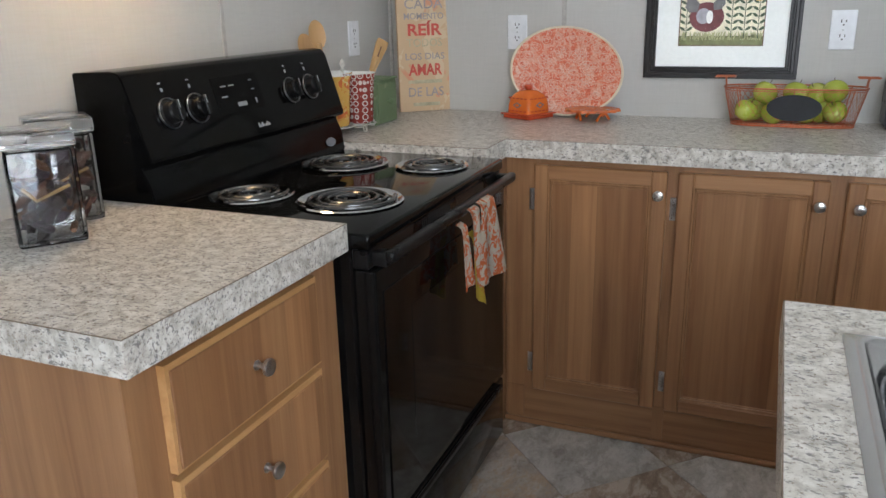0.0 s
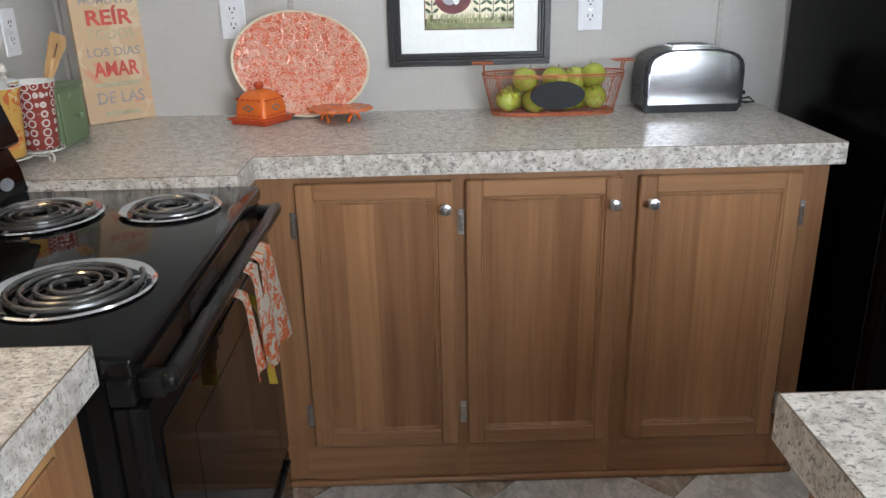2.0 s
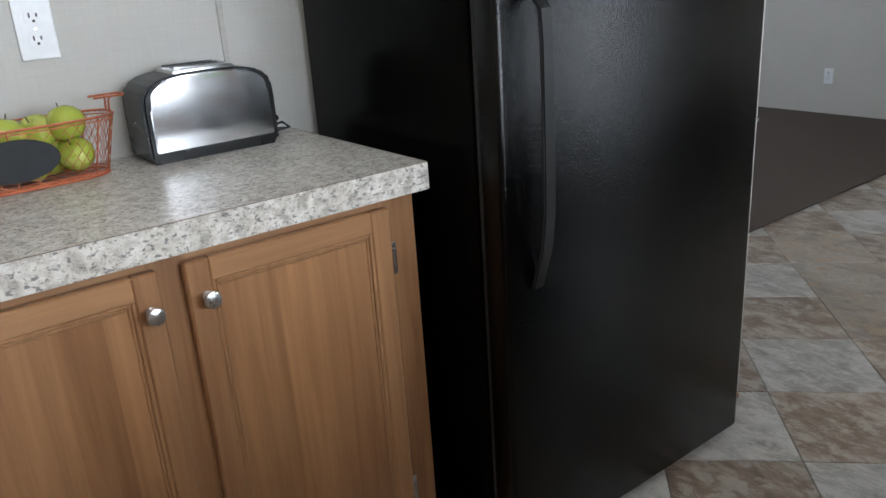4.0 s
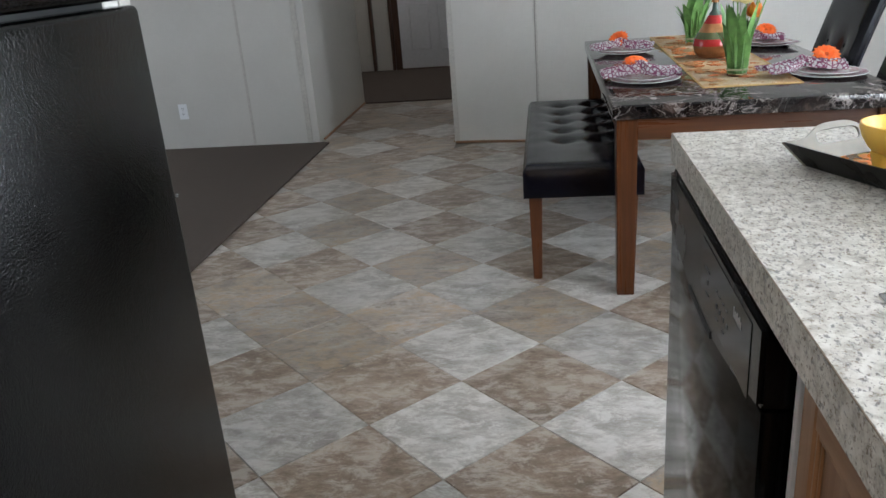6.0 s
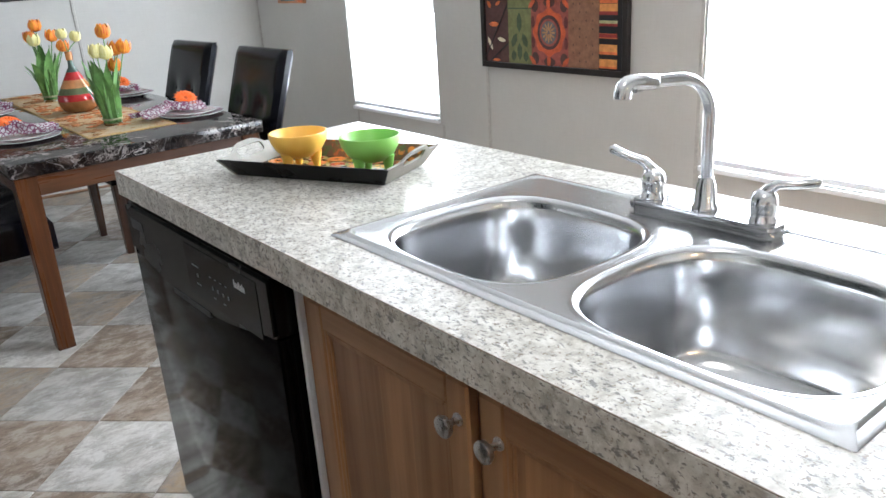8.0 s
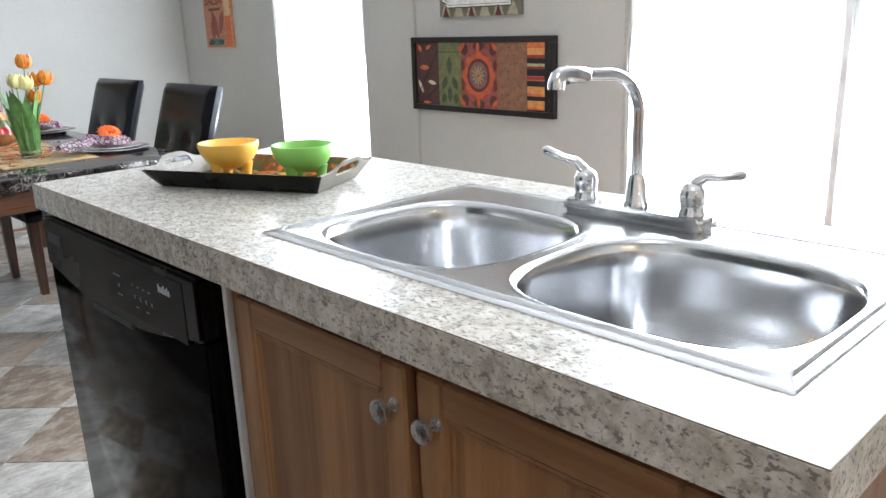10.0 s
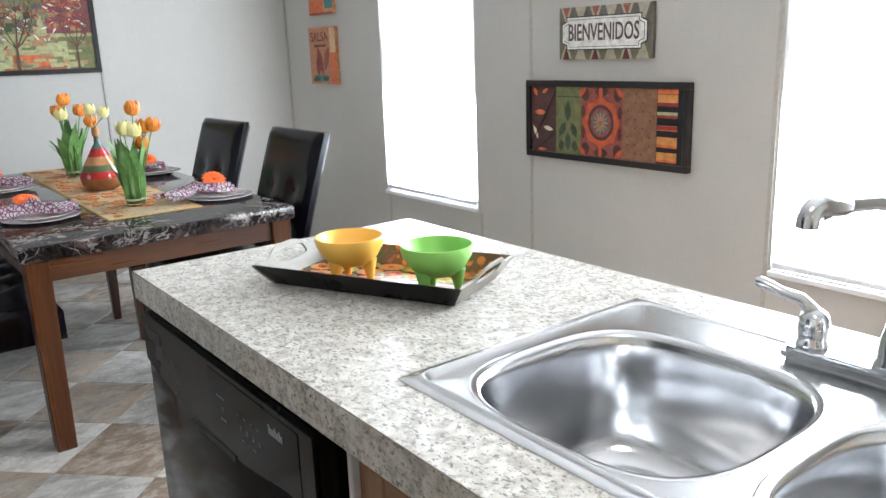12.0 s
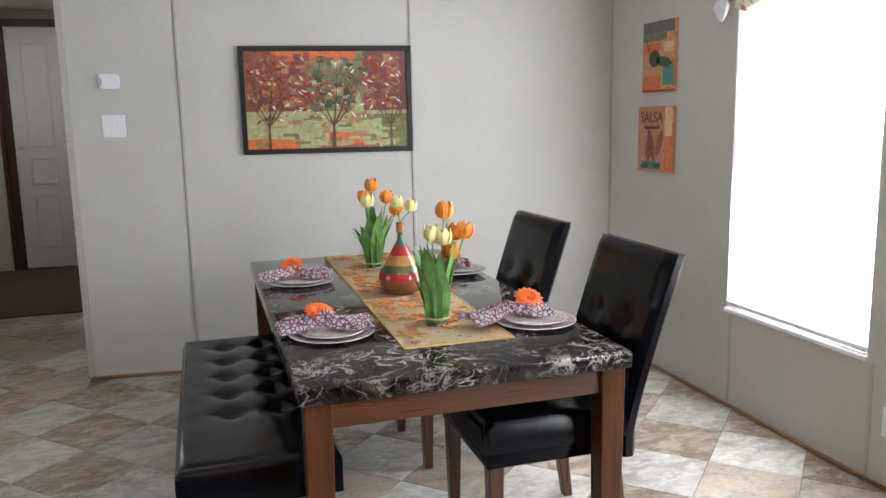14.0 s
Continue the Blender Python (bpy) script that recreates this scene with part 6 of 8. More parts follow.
BOARD = m_pattern("tan_board", (0.60, 0.42, 0.25), [((0.66, 0.30, 0.18), 7, 0.60, "noise", 3), ((0.66, 0.52, 0.34), 10, 0.55, "noise", 5)], 0.6)
P_BLUEG, P_LRED, P_SAGEL = paint("letters_grey", (0.33, 0.29, 0.29)), paint("letters_red", (0.55, 0.075, 0.05)), paint("letters_sage", (0.45, 0.40, 0.26))
corner_sign()


def big_plate():
    m = m_pattern("coral_glaze", (0.72, 0.20, 0.11), [((0.76, 0.36, 0.25), 60, 0.48, "noise", 1), ((0.80, 0.46, 0.34), 120, 0.54, "noise", 2), ((0.66, 0.14, 0.07), 42, 0.30, "ring", 4), ((0.66, 0.15, 0.08), 70, 0.60, "noise", 5), ((0.80, 0.50, 0.38), 26, 0.62, "noise", 6)], 0.12, 0.5, 0.05)
    p = thing("serving_platter", (0.655, 4.09, 0.914), "glazed oval coral and cream platter leaning on the wall", "plate")
    to = Matrix.Translation((0.654, 4.092, 1.060)) @ Matrix.Rotation(radians(80), 4, "X") @ Matrix.Rotation(radians(-8), 4, "Z") @ Matrix.Diagonal((0.195, 0.1465, 1, 1))
    part("dish", lathe([(0, 0.0), (0.62, 0.0), (0.72, 0.006), (0.97, 0.016), (0.975, 0.013), (0.74, 0.0), (0.64, -0.008), (0, -0.008)], seg=56, m=to), m, p, smooth=True)
    def curl(pts, r=0.0009, bm=None):
        out = []
        for u, v in pts:
            d = math.hypot(u, v)
            z = 0.0012 if d < 0.62 else 0.0012 + 0.006 * (d - 0.62) / 0.10 if d < 0.72 else 0.0072 + 0.010 * (d - 0.72) / 0.25
            out.append(to @ Vector((u, v, z)))
        return tube(out, r, 5, closed=True, bm=bm)

    def petal(cu, cv, a, l, w, bm):
        c, s_ = math.cos(a), math.sin(a)
        pts = []
        for k in range(14):
            q = 2 * math.pi * k / 14
            x, y = l * math.cos(q), w * math.sin(q) * (1 - 0.35 * math.cos(q))
            pts.append((cu + x * c - y * s_, cv + x * s_ + y * c))
        return curl(pts, bm=bm)
    rl = None
    for k in range(8):
        a = 2 * math.pi * k / 8
        rl = petal(0.13 * math.cos(a), 0.13 * math.sin(a), a, 0.085, 0.05, rl)
    for k in range(8):
        a = 2 * math.pi * (k + 0.5) / 8
        cu, cv = 0.42 * math.cos(a), 0.42 * math.sin(a)
        for j in range(6):
            b = a + 2 * math.pi * j / 6
            rl = petal(cu + 0.07 * math.cos(b), cv + 0.07 * math.sin(b), b, 0.045, 0.032, rl)
        rl = petal(cu, cv, a, 0.165, 0.15, rl)
    for k in range(20):
        a = 2 * math.pi * k / 20
        rl = petal(0.76 * math.cos(a), 0.76 * math.sin(a), a, 0.10, 0.085, rl)
        rl = petal(0.76 * math.cos(a), 0.76 * math.sin(a), a, 0.05, 0.035, rl)
        rl = petal(0.90 * math.cos(a + 0.157), 0.90 * math.sin(a + 0.157), a, 0.04, 0.04, rl)
    part("relief", rl, CREAMR, p, "raised pale flower relief", kind="stuff", smooth=True)
    part("rim", lathe([(0.955, 0.0155), (0.985, 0.0185), (1.0, 0.0165), (0.985, 0.0125), (0.955, 0.0125)], seg=56, m=to), P_CREAMG, p, smooth=True)


CREAMR = simple("cream_relief_glaze", (0.76, 0.48, 0.38), 0.12, 0, 60, 0.1, 0)
P_CREAMG = simple("cream_glaze", (0.74, 0.66, 0.50), 0.15, 0, 30, 0.06, 0)
big_plate()


def butter_dish():
    c = Vector((0.545, 4.018, 0.914))
    to = Matrix.Translation(c) @ Matrix.Rotation(radians(-28), 4, "Z")
    b = thing("butter_dish", c, "glazed orange square dish with a domed lid", "dish")
    part("base", join(box(-0.060, 0.060, -0.060, 0.060, 0.0, 0.012, 0.004, 2, m=to), box(-0.067, 0.067, -0.067, 0.067, 0.012, 0.018, 0.003, 2, m=to)), REDG, b, "red-orange glazed square base", smooth=True)
    bm = bmesh.new()
    rows = []
    for z, r, pw in ((0.018, 0.052, 8), (0.040, 0.0530, 6), (0.062, 0.051, 4.5), (0.078, 0.044, 3.2), (0.088, 0.030, 2.4), (0.092, 0.012, 2)):
        rows.append([bm.verts.new((x, y, z)) for x, y in oval(0, 0, r, r, 32, pw)])
    for a, q in zip(rows, rows[1:]):
        for i in range(32):
            bm.faces.new((a[i], a[(i + 1) % 32], q[(i + 1) % 32], q[i]))
    bm.faces.new(rows[-1])
    bmesh.ops.recalc_face_normals(bm, faces=bm.faces[:])
    bm.transform(to)
    lid = part("lid", bm, ORG, b, "glossy orange domed lid", smooth=True)
    part("finial", lathe([(0.010, 0.086), (0.008, 0.092), (0.0135, 0.098), (0.0135, 0.106), (0.009, 0.110), (0, 0.110)], c, 16), REDG, lid, smooth=True)
    for z, g in ((0.026, 0.0535), (0.067, 0.0505)):
        bm = None
        for a_, b_ in ((-1, 0), (1, 0), (0, -1), (0, 1)):
            for k in range(5):
                u = -0.036 + 0.018 * k
                cx_, cy_ = (a_ * g, u) if a_ else (u, b_ * g)
                bm = box(cx_ - (0.0008 if a_ else 0.006), cx_ + (0.0008 if a_ else 0.006), cy_ - (0.006 if a_ else 0.0008), cy_ + (0.006 if a_ else 0.0008), z - 0.002, z + 0.002, m=to, bm=bm)
        part("painted_band", bm, REDG, lid, kind="stuff")
    for turn in (0, 90):
        mt = to @ Matrix.Rotation(radians(turn), 4, "Z")
        face_m = mt @ Matrix.Translation((0, -0.0515, 0.045)) @ Matrix.Rotation(radians(90), 4, "X")
        d = flat(face_m, [(-0.020, 0), (0, 0.010), (0.020, 0), (0, -0.010)], 0, 0.0022)
        part("motif", d, P_DUSK, lid)
        part("motif", flat(face_m, [(-0.012, 0), (0, 0.006), (0.012, 0), (0, -0.006)], 0.002, 0.0028), ORG, lid)


ORG = simple("orange_glaze", (0.68, 0.15, 0.02), 0.12, 0, 14, 0.15, 0)
REDG = simple("red_glaze", (0.50, 0.075, 0.025), 0.14, 0, 14, 0.15, 0)
butter_dish()


def trivet():
    c = (0.765, 4.005, 0.914)
    t = thing("trivet", c, "scalloped orange glazed plate stand on arched feet", "plate stand")
    pts = []
    for k in range(72):
        a = 2 * math.pi * k / 72
        r = 1 + 0.045 * math.cos(a * 14)
        pts.append((c[0] + 0.088 * r * math.cos(a), c[1] + 0.072 * r * math.sin(a)))
    part("top", prism(pts, 0.944, 0.952, bev=0.002), m_pattern("mottled_orange", (0.68, 0.17, 0.05), [((0.30, 0.10, 0.03), 40, 0.58, "noise", 2), ((0.30, 0.22, 0.08), 55, 0.62, "noise", 4)], 0.15), t, smooth=True)
    for a in (-0.5, 1.6, 3.6):
        base = Vector((c[0], c[1], 0)) + Vector((math.cos(a), math.sin(a), 0)) * 0.045
        side = Vector((-math.sin(a), math.cos(a), 0))
        arc = []
        n = 10
        for k in range(n + 1):
            u = -1 + 2 * k / n
            arc.append(base + side * 0.030 * u + Vector((0, 0, 0.918 + 0.021 * (1 - u * u))))
        part("foot", tube(arc, 0.0045, 8), ORG, t, smooth=True)


trivet()


def basket():
    x0, x1, yc = 1.190, 1.530, 4.045
    cx = (x0 + x1) / 2
    b = thing("wire_basket", (cx, yc, 0.914), "copper-coloured wire basket with a blank black oval plaque", "basket")

    def loop(z, n=48):
        k = (z - 0.917) / 0.110
        return [Vector((x + 0.0, y, z)) for x, y in oval(cx, yc, 0.170 + 0.027 * k, 0.058 + 0.012 * k, n, 3.2)]
    for z, r in ((0.9175, 0.0028), (0.923, 0.0015), (1.027, 0.0026), (1.020, 0.0012)):
        part("hoop", tube(loop(z), r, 6, closed=True), COPPER, b, smooth=True)
    up = None
    for k in range(0, 48, 6):
        up = tube([loop(0.917)[k], loop(0.97)[k], loop(1.027)[k]], 0.0016, 5, bm=up)
    for y in (-0.045, -0.015, 0.015, 0.045):
        up = tube([(cx - 0.155, yc + y, 0.9178), (cx + 0.155, yc + y, 0.9178)], 0.0014, 5, bm=up)
    part("rib", up, COPPER, b, kind="stuff", smooth=True)
    mesh = None
    n = 96
    levels = 8
    for lv in range(levels):
        za, zb = 0.919 + 0.107 * lv / levels, 0.919 + 0.107 * (lv + 1) / levels
        la, lb = loop(za, n), loop(zb, n)
        for k in range(0, n, 2):
            s = k + (lv % 2)
            for d in (-1, 1):
                mesh = quick_wire(la[s % n], lb[(s + d) % n], 0.0006, mesh)
    part("wire_mesh", mesh, COPPER, b, kind="stuff")
    for s in (-1, 1):
        ex = cx + s * 0.192
        h = None
        for dy in (-0.012, 0.012):
            h = tube([(ex, yc + dy, 1.026), (ex + s * 0.002, yc + dy, 1.050), (ex + s * 0.004, yc + dy * 1.6, 1.056)], 0.002, 6, bm=h)
        h = tube([(ex + s * 0.004 - 0.030, yc - 0.02, 1.057), (ex + s * 0.004 + 0.026, yc - 0.02, 1.057), (ex + s * 0.004 + 0.030, yc, 1.057), (ex + s * 0.004 + 0.026, yc + 0.02, 1.057), (ex + s * 0.004 - 0.030, yc + 0.02, 1.057)], 0.0022, 6, bm=h)
        part("handle", h, COPPER, b, smooth=True)
    m = Matrix.Translation((cx + 0.003, yc - 0.068, 0.9735)) @ Matrix.Rotation(radians(96), 4, "X")
    part("plaque", prism(oval(0, 0, 0.075, 0.039, 36), 0, 0.004, m=m, bev=0.001), SLATE, b, "blank black oval plaque")
    fr = [(-0.130, -0.028, 0.038), (-0.108, 0.024, 0.036), (-0.050, -0.020, 0.034), (-0.012, 0.022, 0.036), (0.035, -0.022, 0.037), (0.080, 0.022, 0.036), (0.115, -0.020, 0.039), (-0.080, -0.016, 0.091), (0.006, 0.0, 0.088), (0.062, 0.006, 0.088), (0.110, -0.012, 0.098)]
    base = None
    for k, (dx, dy, dz) in enumerate(fr):
        r = 0.033 + 0.002 * (k % 3)
        z = 0.920 + dz
        q = thing("green_apple", (cx + dx, yc + dy, z - r), "shiny yellow-green apple in the wire basket", "fruit", "apples in the basket")
        tilt = Matrix.Rotation(0.5 * math.sin(k * 2.3), 4, "X") @ Matrix.Rotation(0.5 * math.cos(k * 1.7), 4, "Y")
        pr = []
        for j in range(13):
            a = math.pi * j / 12
            rr = r * math.sin(a) * (1.02 - 0.05 * math.cos(a))
            pr.append((max(rr, 0), -r * 0.96 * math.cos(a) + (-0.010 * math.exp(-(rr / 0.008) ** 2) if j > 9 else 0.005 * math.exp(-(rr / 0.008) ** 2) if j < 3 else 0)))
        part("fruit", lathe(pr, (cx + dx, yc + dy, z), 20, m=tilt), APPLE, q, smooth=True)
        top = Vector((cx + dx, yc + dy, z)) + tilt.to_3x3() @ Vector((0, 0, r * 0.80))
        part("stalk", tube([top, top + tilt.to_3x3() @ Vector((0.001, 0.001, 0.014))], 0.0013, 6), P_BROWN, q)


def quick_wire(p, q, r, bm):
    own = bm or bmesh.new()
    d = (q - p).normalized()
    a = d.orthogonal().normalized() * r
    c = d.cross(a)
    tri = [a, -a * 0.5 + c * 0.87, -a * 0.5 - c * 0.87]
    lo = [own.verts.new(p + v) for v in tri]
    hi = [own.verts.new(q + v) for v in tri]
    for i in range(3):
        own.faces.new((lo[i], lo[(i + 1) % 3], hi[(i + 1) % 3], hi[i]))
    return own


COPPER = simple("copper_wire", (0.50, 0.15, 0.07), 0.4, 0.5, 60, 0.2, 0)
SLATE = simple("chalkboard", (0.015, 0.016, 0.019), 0.6, 0, 60, 0.2, 0)
APPLE = m_pattern("apple_skin", (0.36, 0.42, 0.055), [((0.46, 0.50, 0.11), 18, 0.55, "noise", 2), ((0.50, 0.54, 0.22), 260, 0.10, "cell", 3)], 0.16, 0, 0.05)
basket()


def toaster():
    x0, x1, y0, y1, z0 = 1.602, 1.880, 3.985, 4.125, 0.914
    t = thing("toaster", ((x0 + x1) / 2, 4.055, z0), "two-slot toaster with a polished steel front and black ends", "toaster")

    def arch(g, zlo, zhi, pull=0.0):
        pts = [(x0 + g, zlo), (x1 - g, zlo), (x1 - g - pull, zlo + (zhi - zlo) * 0.62)]
        n = 12
        for k in range(1, n):
            a = math.pi * k / n
            pts.append(((x0 + x1) / 2 + ((x1 - x0) / 2 - g - pull) * math.copysign(abs(math.cos(a)) ** 0.62, math.cos(a)), zlo + (zhi - zlo) * (0.62 + 0.38 * math.sin(a) ** 0.66)))
        pts.append((x0 + g + pull, zlo + (zhi - zlo) * 0.62))
        return pts
    up = Matrix(((1, 0, 0, 0), (0, 0, 1, 0), (0, 1, 0, 0), (0, 0, 0, 1)))
    part("body", prism(arch(0.0, z0 + 0.006, 1.086), y0 + 0.006, y1, m=up, bev=0.006), BLKM, t, "black plastic shell", smooth=True)
    part("foot", box(x0 + 0.01, x1 - 0.01, y0 + 0.012, y1 - 0.01, z0, z0 + 0.007), BLKM, t)
    fp = prism(arch(0.012, z0 + 0.024, 1.082, 0.002), y0, y0 + 0.010, m=up, bev=0.0025)
    for v in fp.verts:
        v.co.y += (v.co.z - 1.01) * 0.04 + ((v.co.x - (x0 + x1) / 2) ** 2) * 0.2
    part("front_panel", fp, MIRROR, t, "polished steel front panel", smooth=True)
    part("top_plate", box(x0 + 0.075, x1 - 0.075, y0 + 0.022, y1 - 0.018, 1.074, 1.091, 0.003, 2), NICKEL, t, smooth=True)
    for y in (y0 + 0.040, y0 + 0.083):
        part("slot", box(x0 + 0.085, x1 - 0.085, y, y + 0.026, 1.0905, 1.0918), SLOT, t)
        part("guard", join(box(x0 + 0.085, x1 - 0.085, y - 0.003, y, 1.090, 1.095), box(x0 + 0.085, x1 - 0.085, y + 0.026, y + 0.029, 1.090, 1.095)), CHROME, t)
    part("lever", join(box(x1, x1 + 0.018, y0 + 0.060, y0 + 0.068, 0.955, 0.960), box(x1 + 0.010, x1 + 0.024, y0 + 0.050, y0 + 0.078, 0.952, 0.965, 0.003)), CHROME, t)
    part("cord", tube([(x1 - 0.01, 4.10, 0.945), (x1 + 0.02, 4.10, 0.935), (x1 + 0.045, 4.09, 0.922), (x1 + 0.07, 4.085, 0.925), (x1 + 0.065, 4.11, 0.934), (x1 + 0.03, 4.115, 0.926), (x1 + 0.05, 4.13, 0.918), (x1 + 0.075, 4.125, 0.9175)], 0.0032, 8), BLKM, t, smooth=True)


MIRROR = m_steel("polished_steel", 0.13, 0.45, (6, 6, 500), 0.05, 0.03)
toaster()


def crocks():
    t = thing("crock_stand", (0.075, 3.585, 0.914), "white scrolled metal stand for three kitchen crocks", "stand")
    spots = [(0.083, 3.540), (0.118, 3.628), (0.030, 3.640)]
    part("post", lathe([(0.003, 0.925), (0.003, 1.095), (0.007, 1.10), (0.004, 1.107), (0.009, 1.116), (0.005, 1.128), (0.0, 1.134)], (0.076, 3.602, 0), 12), WIREW, t, smooth=True)
    for x, y in spots:
        part("ring", tube([(x + 0.046 * math.cos(a), y + 0.046 * math.sin(a), 0.936) for a in [2 * math.pi * k / 24 for k in range(24)]], 0.0022, 6, closed=True), WIREW, t, smooth=True)
    for k, a in enumerate((radians(-25), radians(-85), radians(60), radians(140))):
        d = Vector((math.cos(a), math.sin(a), 0))
        p0 = Vector((0.082, 3.600, 0))
        pts = [p0 + Vector((0, 0, 0.936)), p0 + d * 0.05 + Vector((0, 0, 0.930)), p0 + d * 0.085 + Vector((0, 0, 0.934))]
        for j in range(9):
            q = -0.4 + j * 0.7
            r = 0.013 - 0.0009 * j
            pts.append(p0 + d * (0.092 + r * math.sin(q)) + Vector((0, 0, 0.930 + r * math.cos(q) - 0.001)))
        part("scroll_foot", tube(pts, 0.0024, 6), WIREW, t, smooth=True)
    data = [(spots[0], YELLOWC, "yellow and orange flowered ceramic utensil crock", 0.150), (spots[1], REDC, "red ceramic crock with white ring pattern", 0.150), (spots[2], YELLOWC, "flowered ceramic crock at the back of the stand", 0.150)]
    for k, ((x, y), m, lab, h) in enumerate(data):
        z = 0.9385
        c = thing("crock", (x, y, z), lab, "crock")
        part("body", lathe([(0, 0.0), (0.034, 0.0), (0.038, 0.005), (0.0455, h * 0.86), (0.052, h)], (x, y, z), 30), m, c, smooth=True)
        part("lining", lathe([(0.052, h), (0.0505, h + 0.002), (0.044, h - 0.014), (0.034, 0.012), (0, 0.01)], (x, y, z), 30), LINER, c, "white glazed inside", smooth=True)
    sp = [(Vector((0.083, 3.530, 0.955)), Vector((0.045, 3.508, 1.238)), True), (Vector((0.080, 3.545, 0.955)), Vector((0.010, 3.495, 1.20)), True), (Vector((0.105, 3.612, 0.955)), Vector((0.150, 3.735, 1.175)), False)]
    for p, q, round_ in sp:
        u = thing("wooden_spoon", p, "plain pale wooden spoon standing in a crock" if round_ else "slotted pale wooden spatula standing in a crock", "kitchen tool")
        d = (q - p).normalized()
        part("shaft", tube([p, p + d * 0.12, q - d * 0.055], 0.0055, 10, radii=[0.0052, 0.006, 0.008]), SPOON, u, smooth=True)
        side = d.cross(Vector((1, -0.75, 0.1))).normalized()
        nrm = side.cross(d)
        mid = q - d * 0.03
        to = Matrix(((side.x, d.x, nrm.x, mid.x), (side.y, d.y, nrm.y, mid.y), (side.z, d.z, nrm.z, mid.z), (0, 0, 0, 1)))
        if round_:
            part("bowl", lathe([(0, -0.006), (0.6, -0.005), (0.95, 0.0), (1.0, 0.004), (0.9, 0.003), (0.5, -0.002), (0, -0.003)], seg=24, m=to @ Matrix.Diagonal((0.026, 0.042, 1, 1))), SPOON, u, smooth=True)
        else:
            part("blade", prism([(-0.010, -0.07), (0.010, -0.07), (0.021, 0.02), (0.018, 0.038), (-0.018, 0.038), (-0.021, 0.02)], -0.003, 0.003, m=to, bev=0.0015), SPOON, u)
            part("slot", prism([(-0.0022, -0.02), (0.0022, -0.02), (0.0022, 0.015), (-0.0022, 0.015)], 0.0031, 0.0036, m=to), P_BROWN, u)


WIREW = simple("white_wrought_wire", (0.62, 0.60, 0.54), 0.55, 0, 90, 0.2, 0)
YELLOWC = m_pattern("flowered_crock", (0.62, 0.36, 0.08), [((0.55, 0.13, 0.04), 26, 0.57, "noise", 1), ((0.62, 0.50, 0.22), 44, 0.60, "noise", 3)], 0.2)
REDC = m_pattern("ring_crock", (0.26, 0.045, 0.035), [((0.68, 0.62, 0.57), 48, 0.46, "ring", 0), ((0.62, 0.52, 0.47), 48, 0.14, "cell", 0)], 0.2)
LINER = simple("white_glaze", (0.70, 0.72, 0.70), 0.15, 0, 40, 0.03, 0)
SPOON = m_wood("pale_spoon_wood", [(0.34, 0.19, 0.07), (0.45, 0.27, 0.11), (0.54, 0.35, 0.16)], 0.5, 2)
crocks()


def green_box():
    x0, x1, y0, y1 = 0.010, 0.128, 3.715, 3.862
    g = thing("drawer_box", (0.07, 3.79, 0.914), "small worn green wooden box with one drawer", "box")
    part("case", box(x0, x1, y0, y1, 0.914, 1.052, 0.003), GREENP, g)
    part("lid", box(x0 - 0.003, x1 + 0.005, y0 - 0.004, y1 + 0.004, 1.0525, 1.060, 0.002), GREENP, g)
    d = part("drawer_front", box(x1 + 0.0005, x1 + 0.005, y0 + 0.008, y1 - 0.008, 0.924, 1.046, 0.0015), GREENP, g)
    part("knob", lathe([(0, 0), (0.004, 0), (0.004, 0.008), (0.009, 0.012), (0.009, 0.018), (0.004, 0.022), (0, 0.022)], seg=14, m=Matrix.Translation((x1 + 0.005, (y0 + y1) / 2, 0.985)) @ Matrix.Rotation(radians(90), 4, "Y")), GREENP, d, smooth=True)


GREENP = m_pattern("worn_green_paint", (0.155, 0.215, 0.11), [((0.24, 0.29, 0.17), 14, 0.62, "noise", 1), ((0.10, 0.07, 0.04), 60, 0.70, "noise", 2)], 0.6)
green_box()


def canister(x, y, turn, contents, label):
    c = thing("canister", (x, y, 0.914), label, "canister")
    to = Matrix.Translation((x, y, 0.914)) @ Matrix.Rotation(radians(turn), 4, "Z")
    w = 0.054
    part("jar", box(-w, w, -w, w, 0.001, 0.165, 0.006, 2, m=to), ACRYL, c, "clear acrylic jar", smooth=True)
    part("liner", box(-w + 0.006, w - 0.006, -w + 0.006, w - 0.006, 0.008, 0.160, 0.004, 2, m=to), ACRYLIN, c, smooth=True)
    part("lid", box(-w - 0.003, w + 0.003, -w - 0.003, w + 0.003, 0.1655, 0.193, 0.005, 2, m=to), ACRYL, c, "thick clear lid", smooth=True)
    rnd = random.Random(int(x * 1000))
    for k in range(84):
        px, py, pz = rnd.uniform(-0.037, 0.037), rnd.uniform(-0.037, 0.037), 0.020 + 0.124 * (k / 84)
        r = rnd.uniform(0.009, 0.016)
        bm = bmesh.new()
        bmesh.ops.create_icosphere(bm, subdivisions=2, radius=r)
        for v in bm.verts:
            v.co *= 1 + 0.9 * noise.noise(v.co * 70 + Vector((k, 0, 0)))
        bm.transform(to @ Matrix.Translation((px, py, pz)) @ Matrix.Rotation(rnd.uniform(0, 3), 4, "Z") @ Matrix.Rotation(rnd.uniform(-1, 1), 4, "Y") @ Matrix.Diagonal((1.4, 0.55, 0.6, 1)))
        part("pod", bm, contents[k % len(contents)], c, smooth=True)
    part("stem", tube([to @ Vector((-0.034, -0.038, 0.10)), to @ Vector((-0.015, -0.041, 0.078)), to @ Vector((0.01, -0.041, 0.088)), to @ Vector((0.038, -0.038, 0.098))], 0.003, 6), SPOON, c, smooth=True)


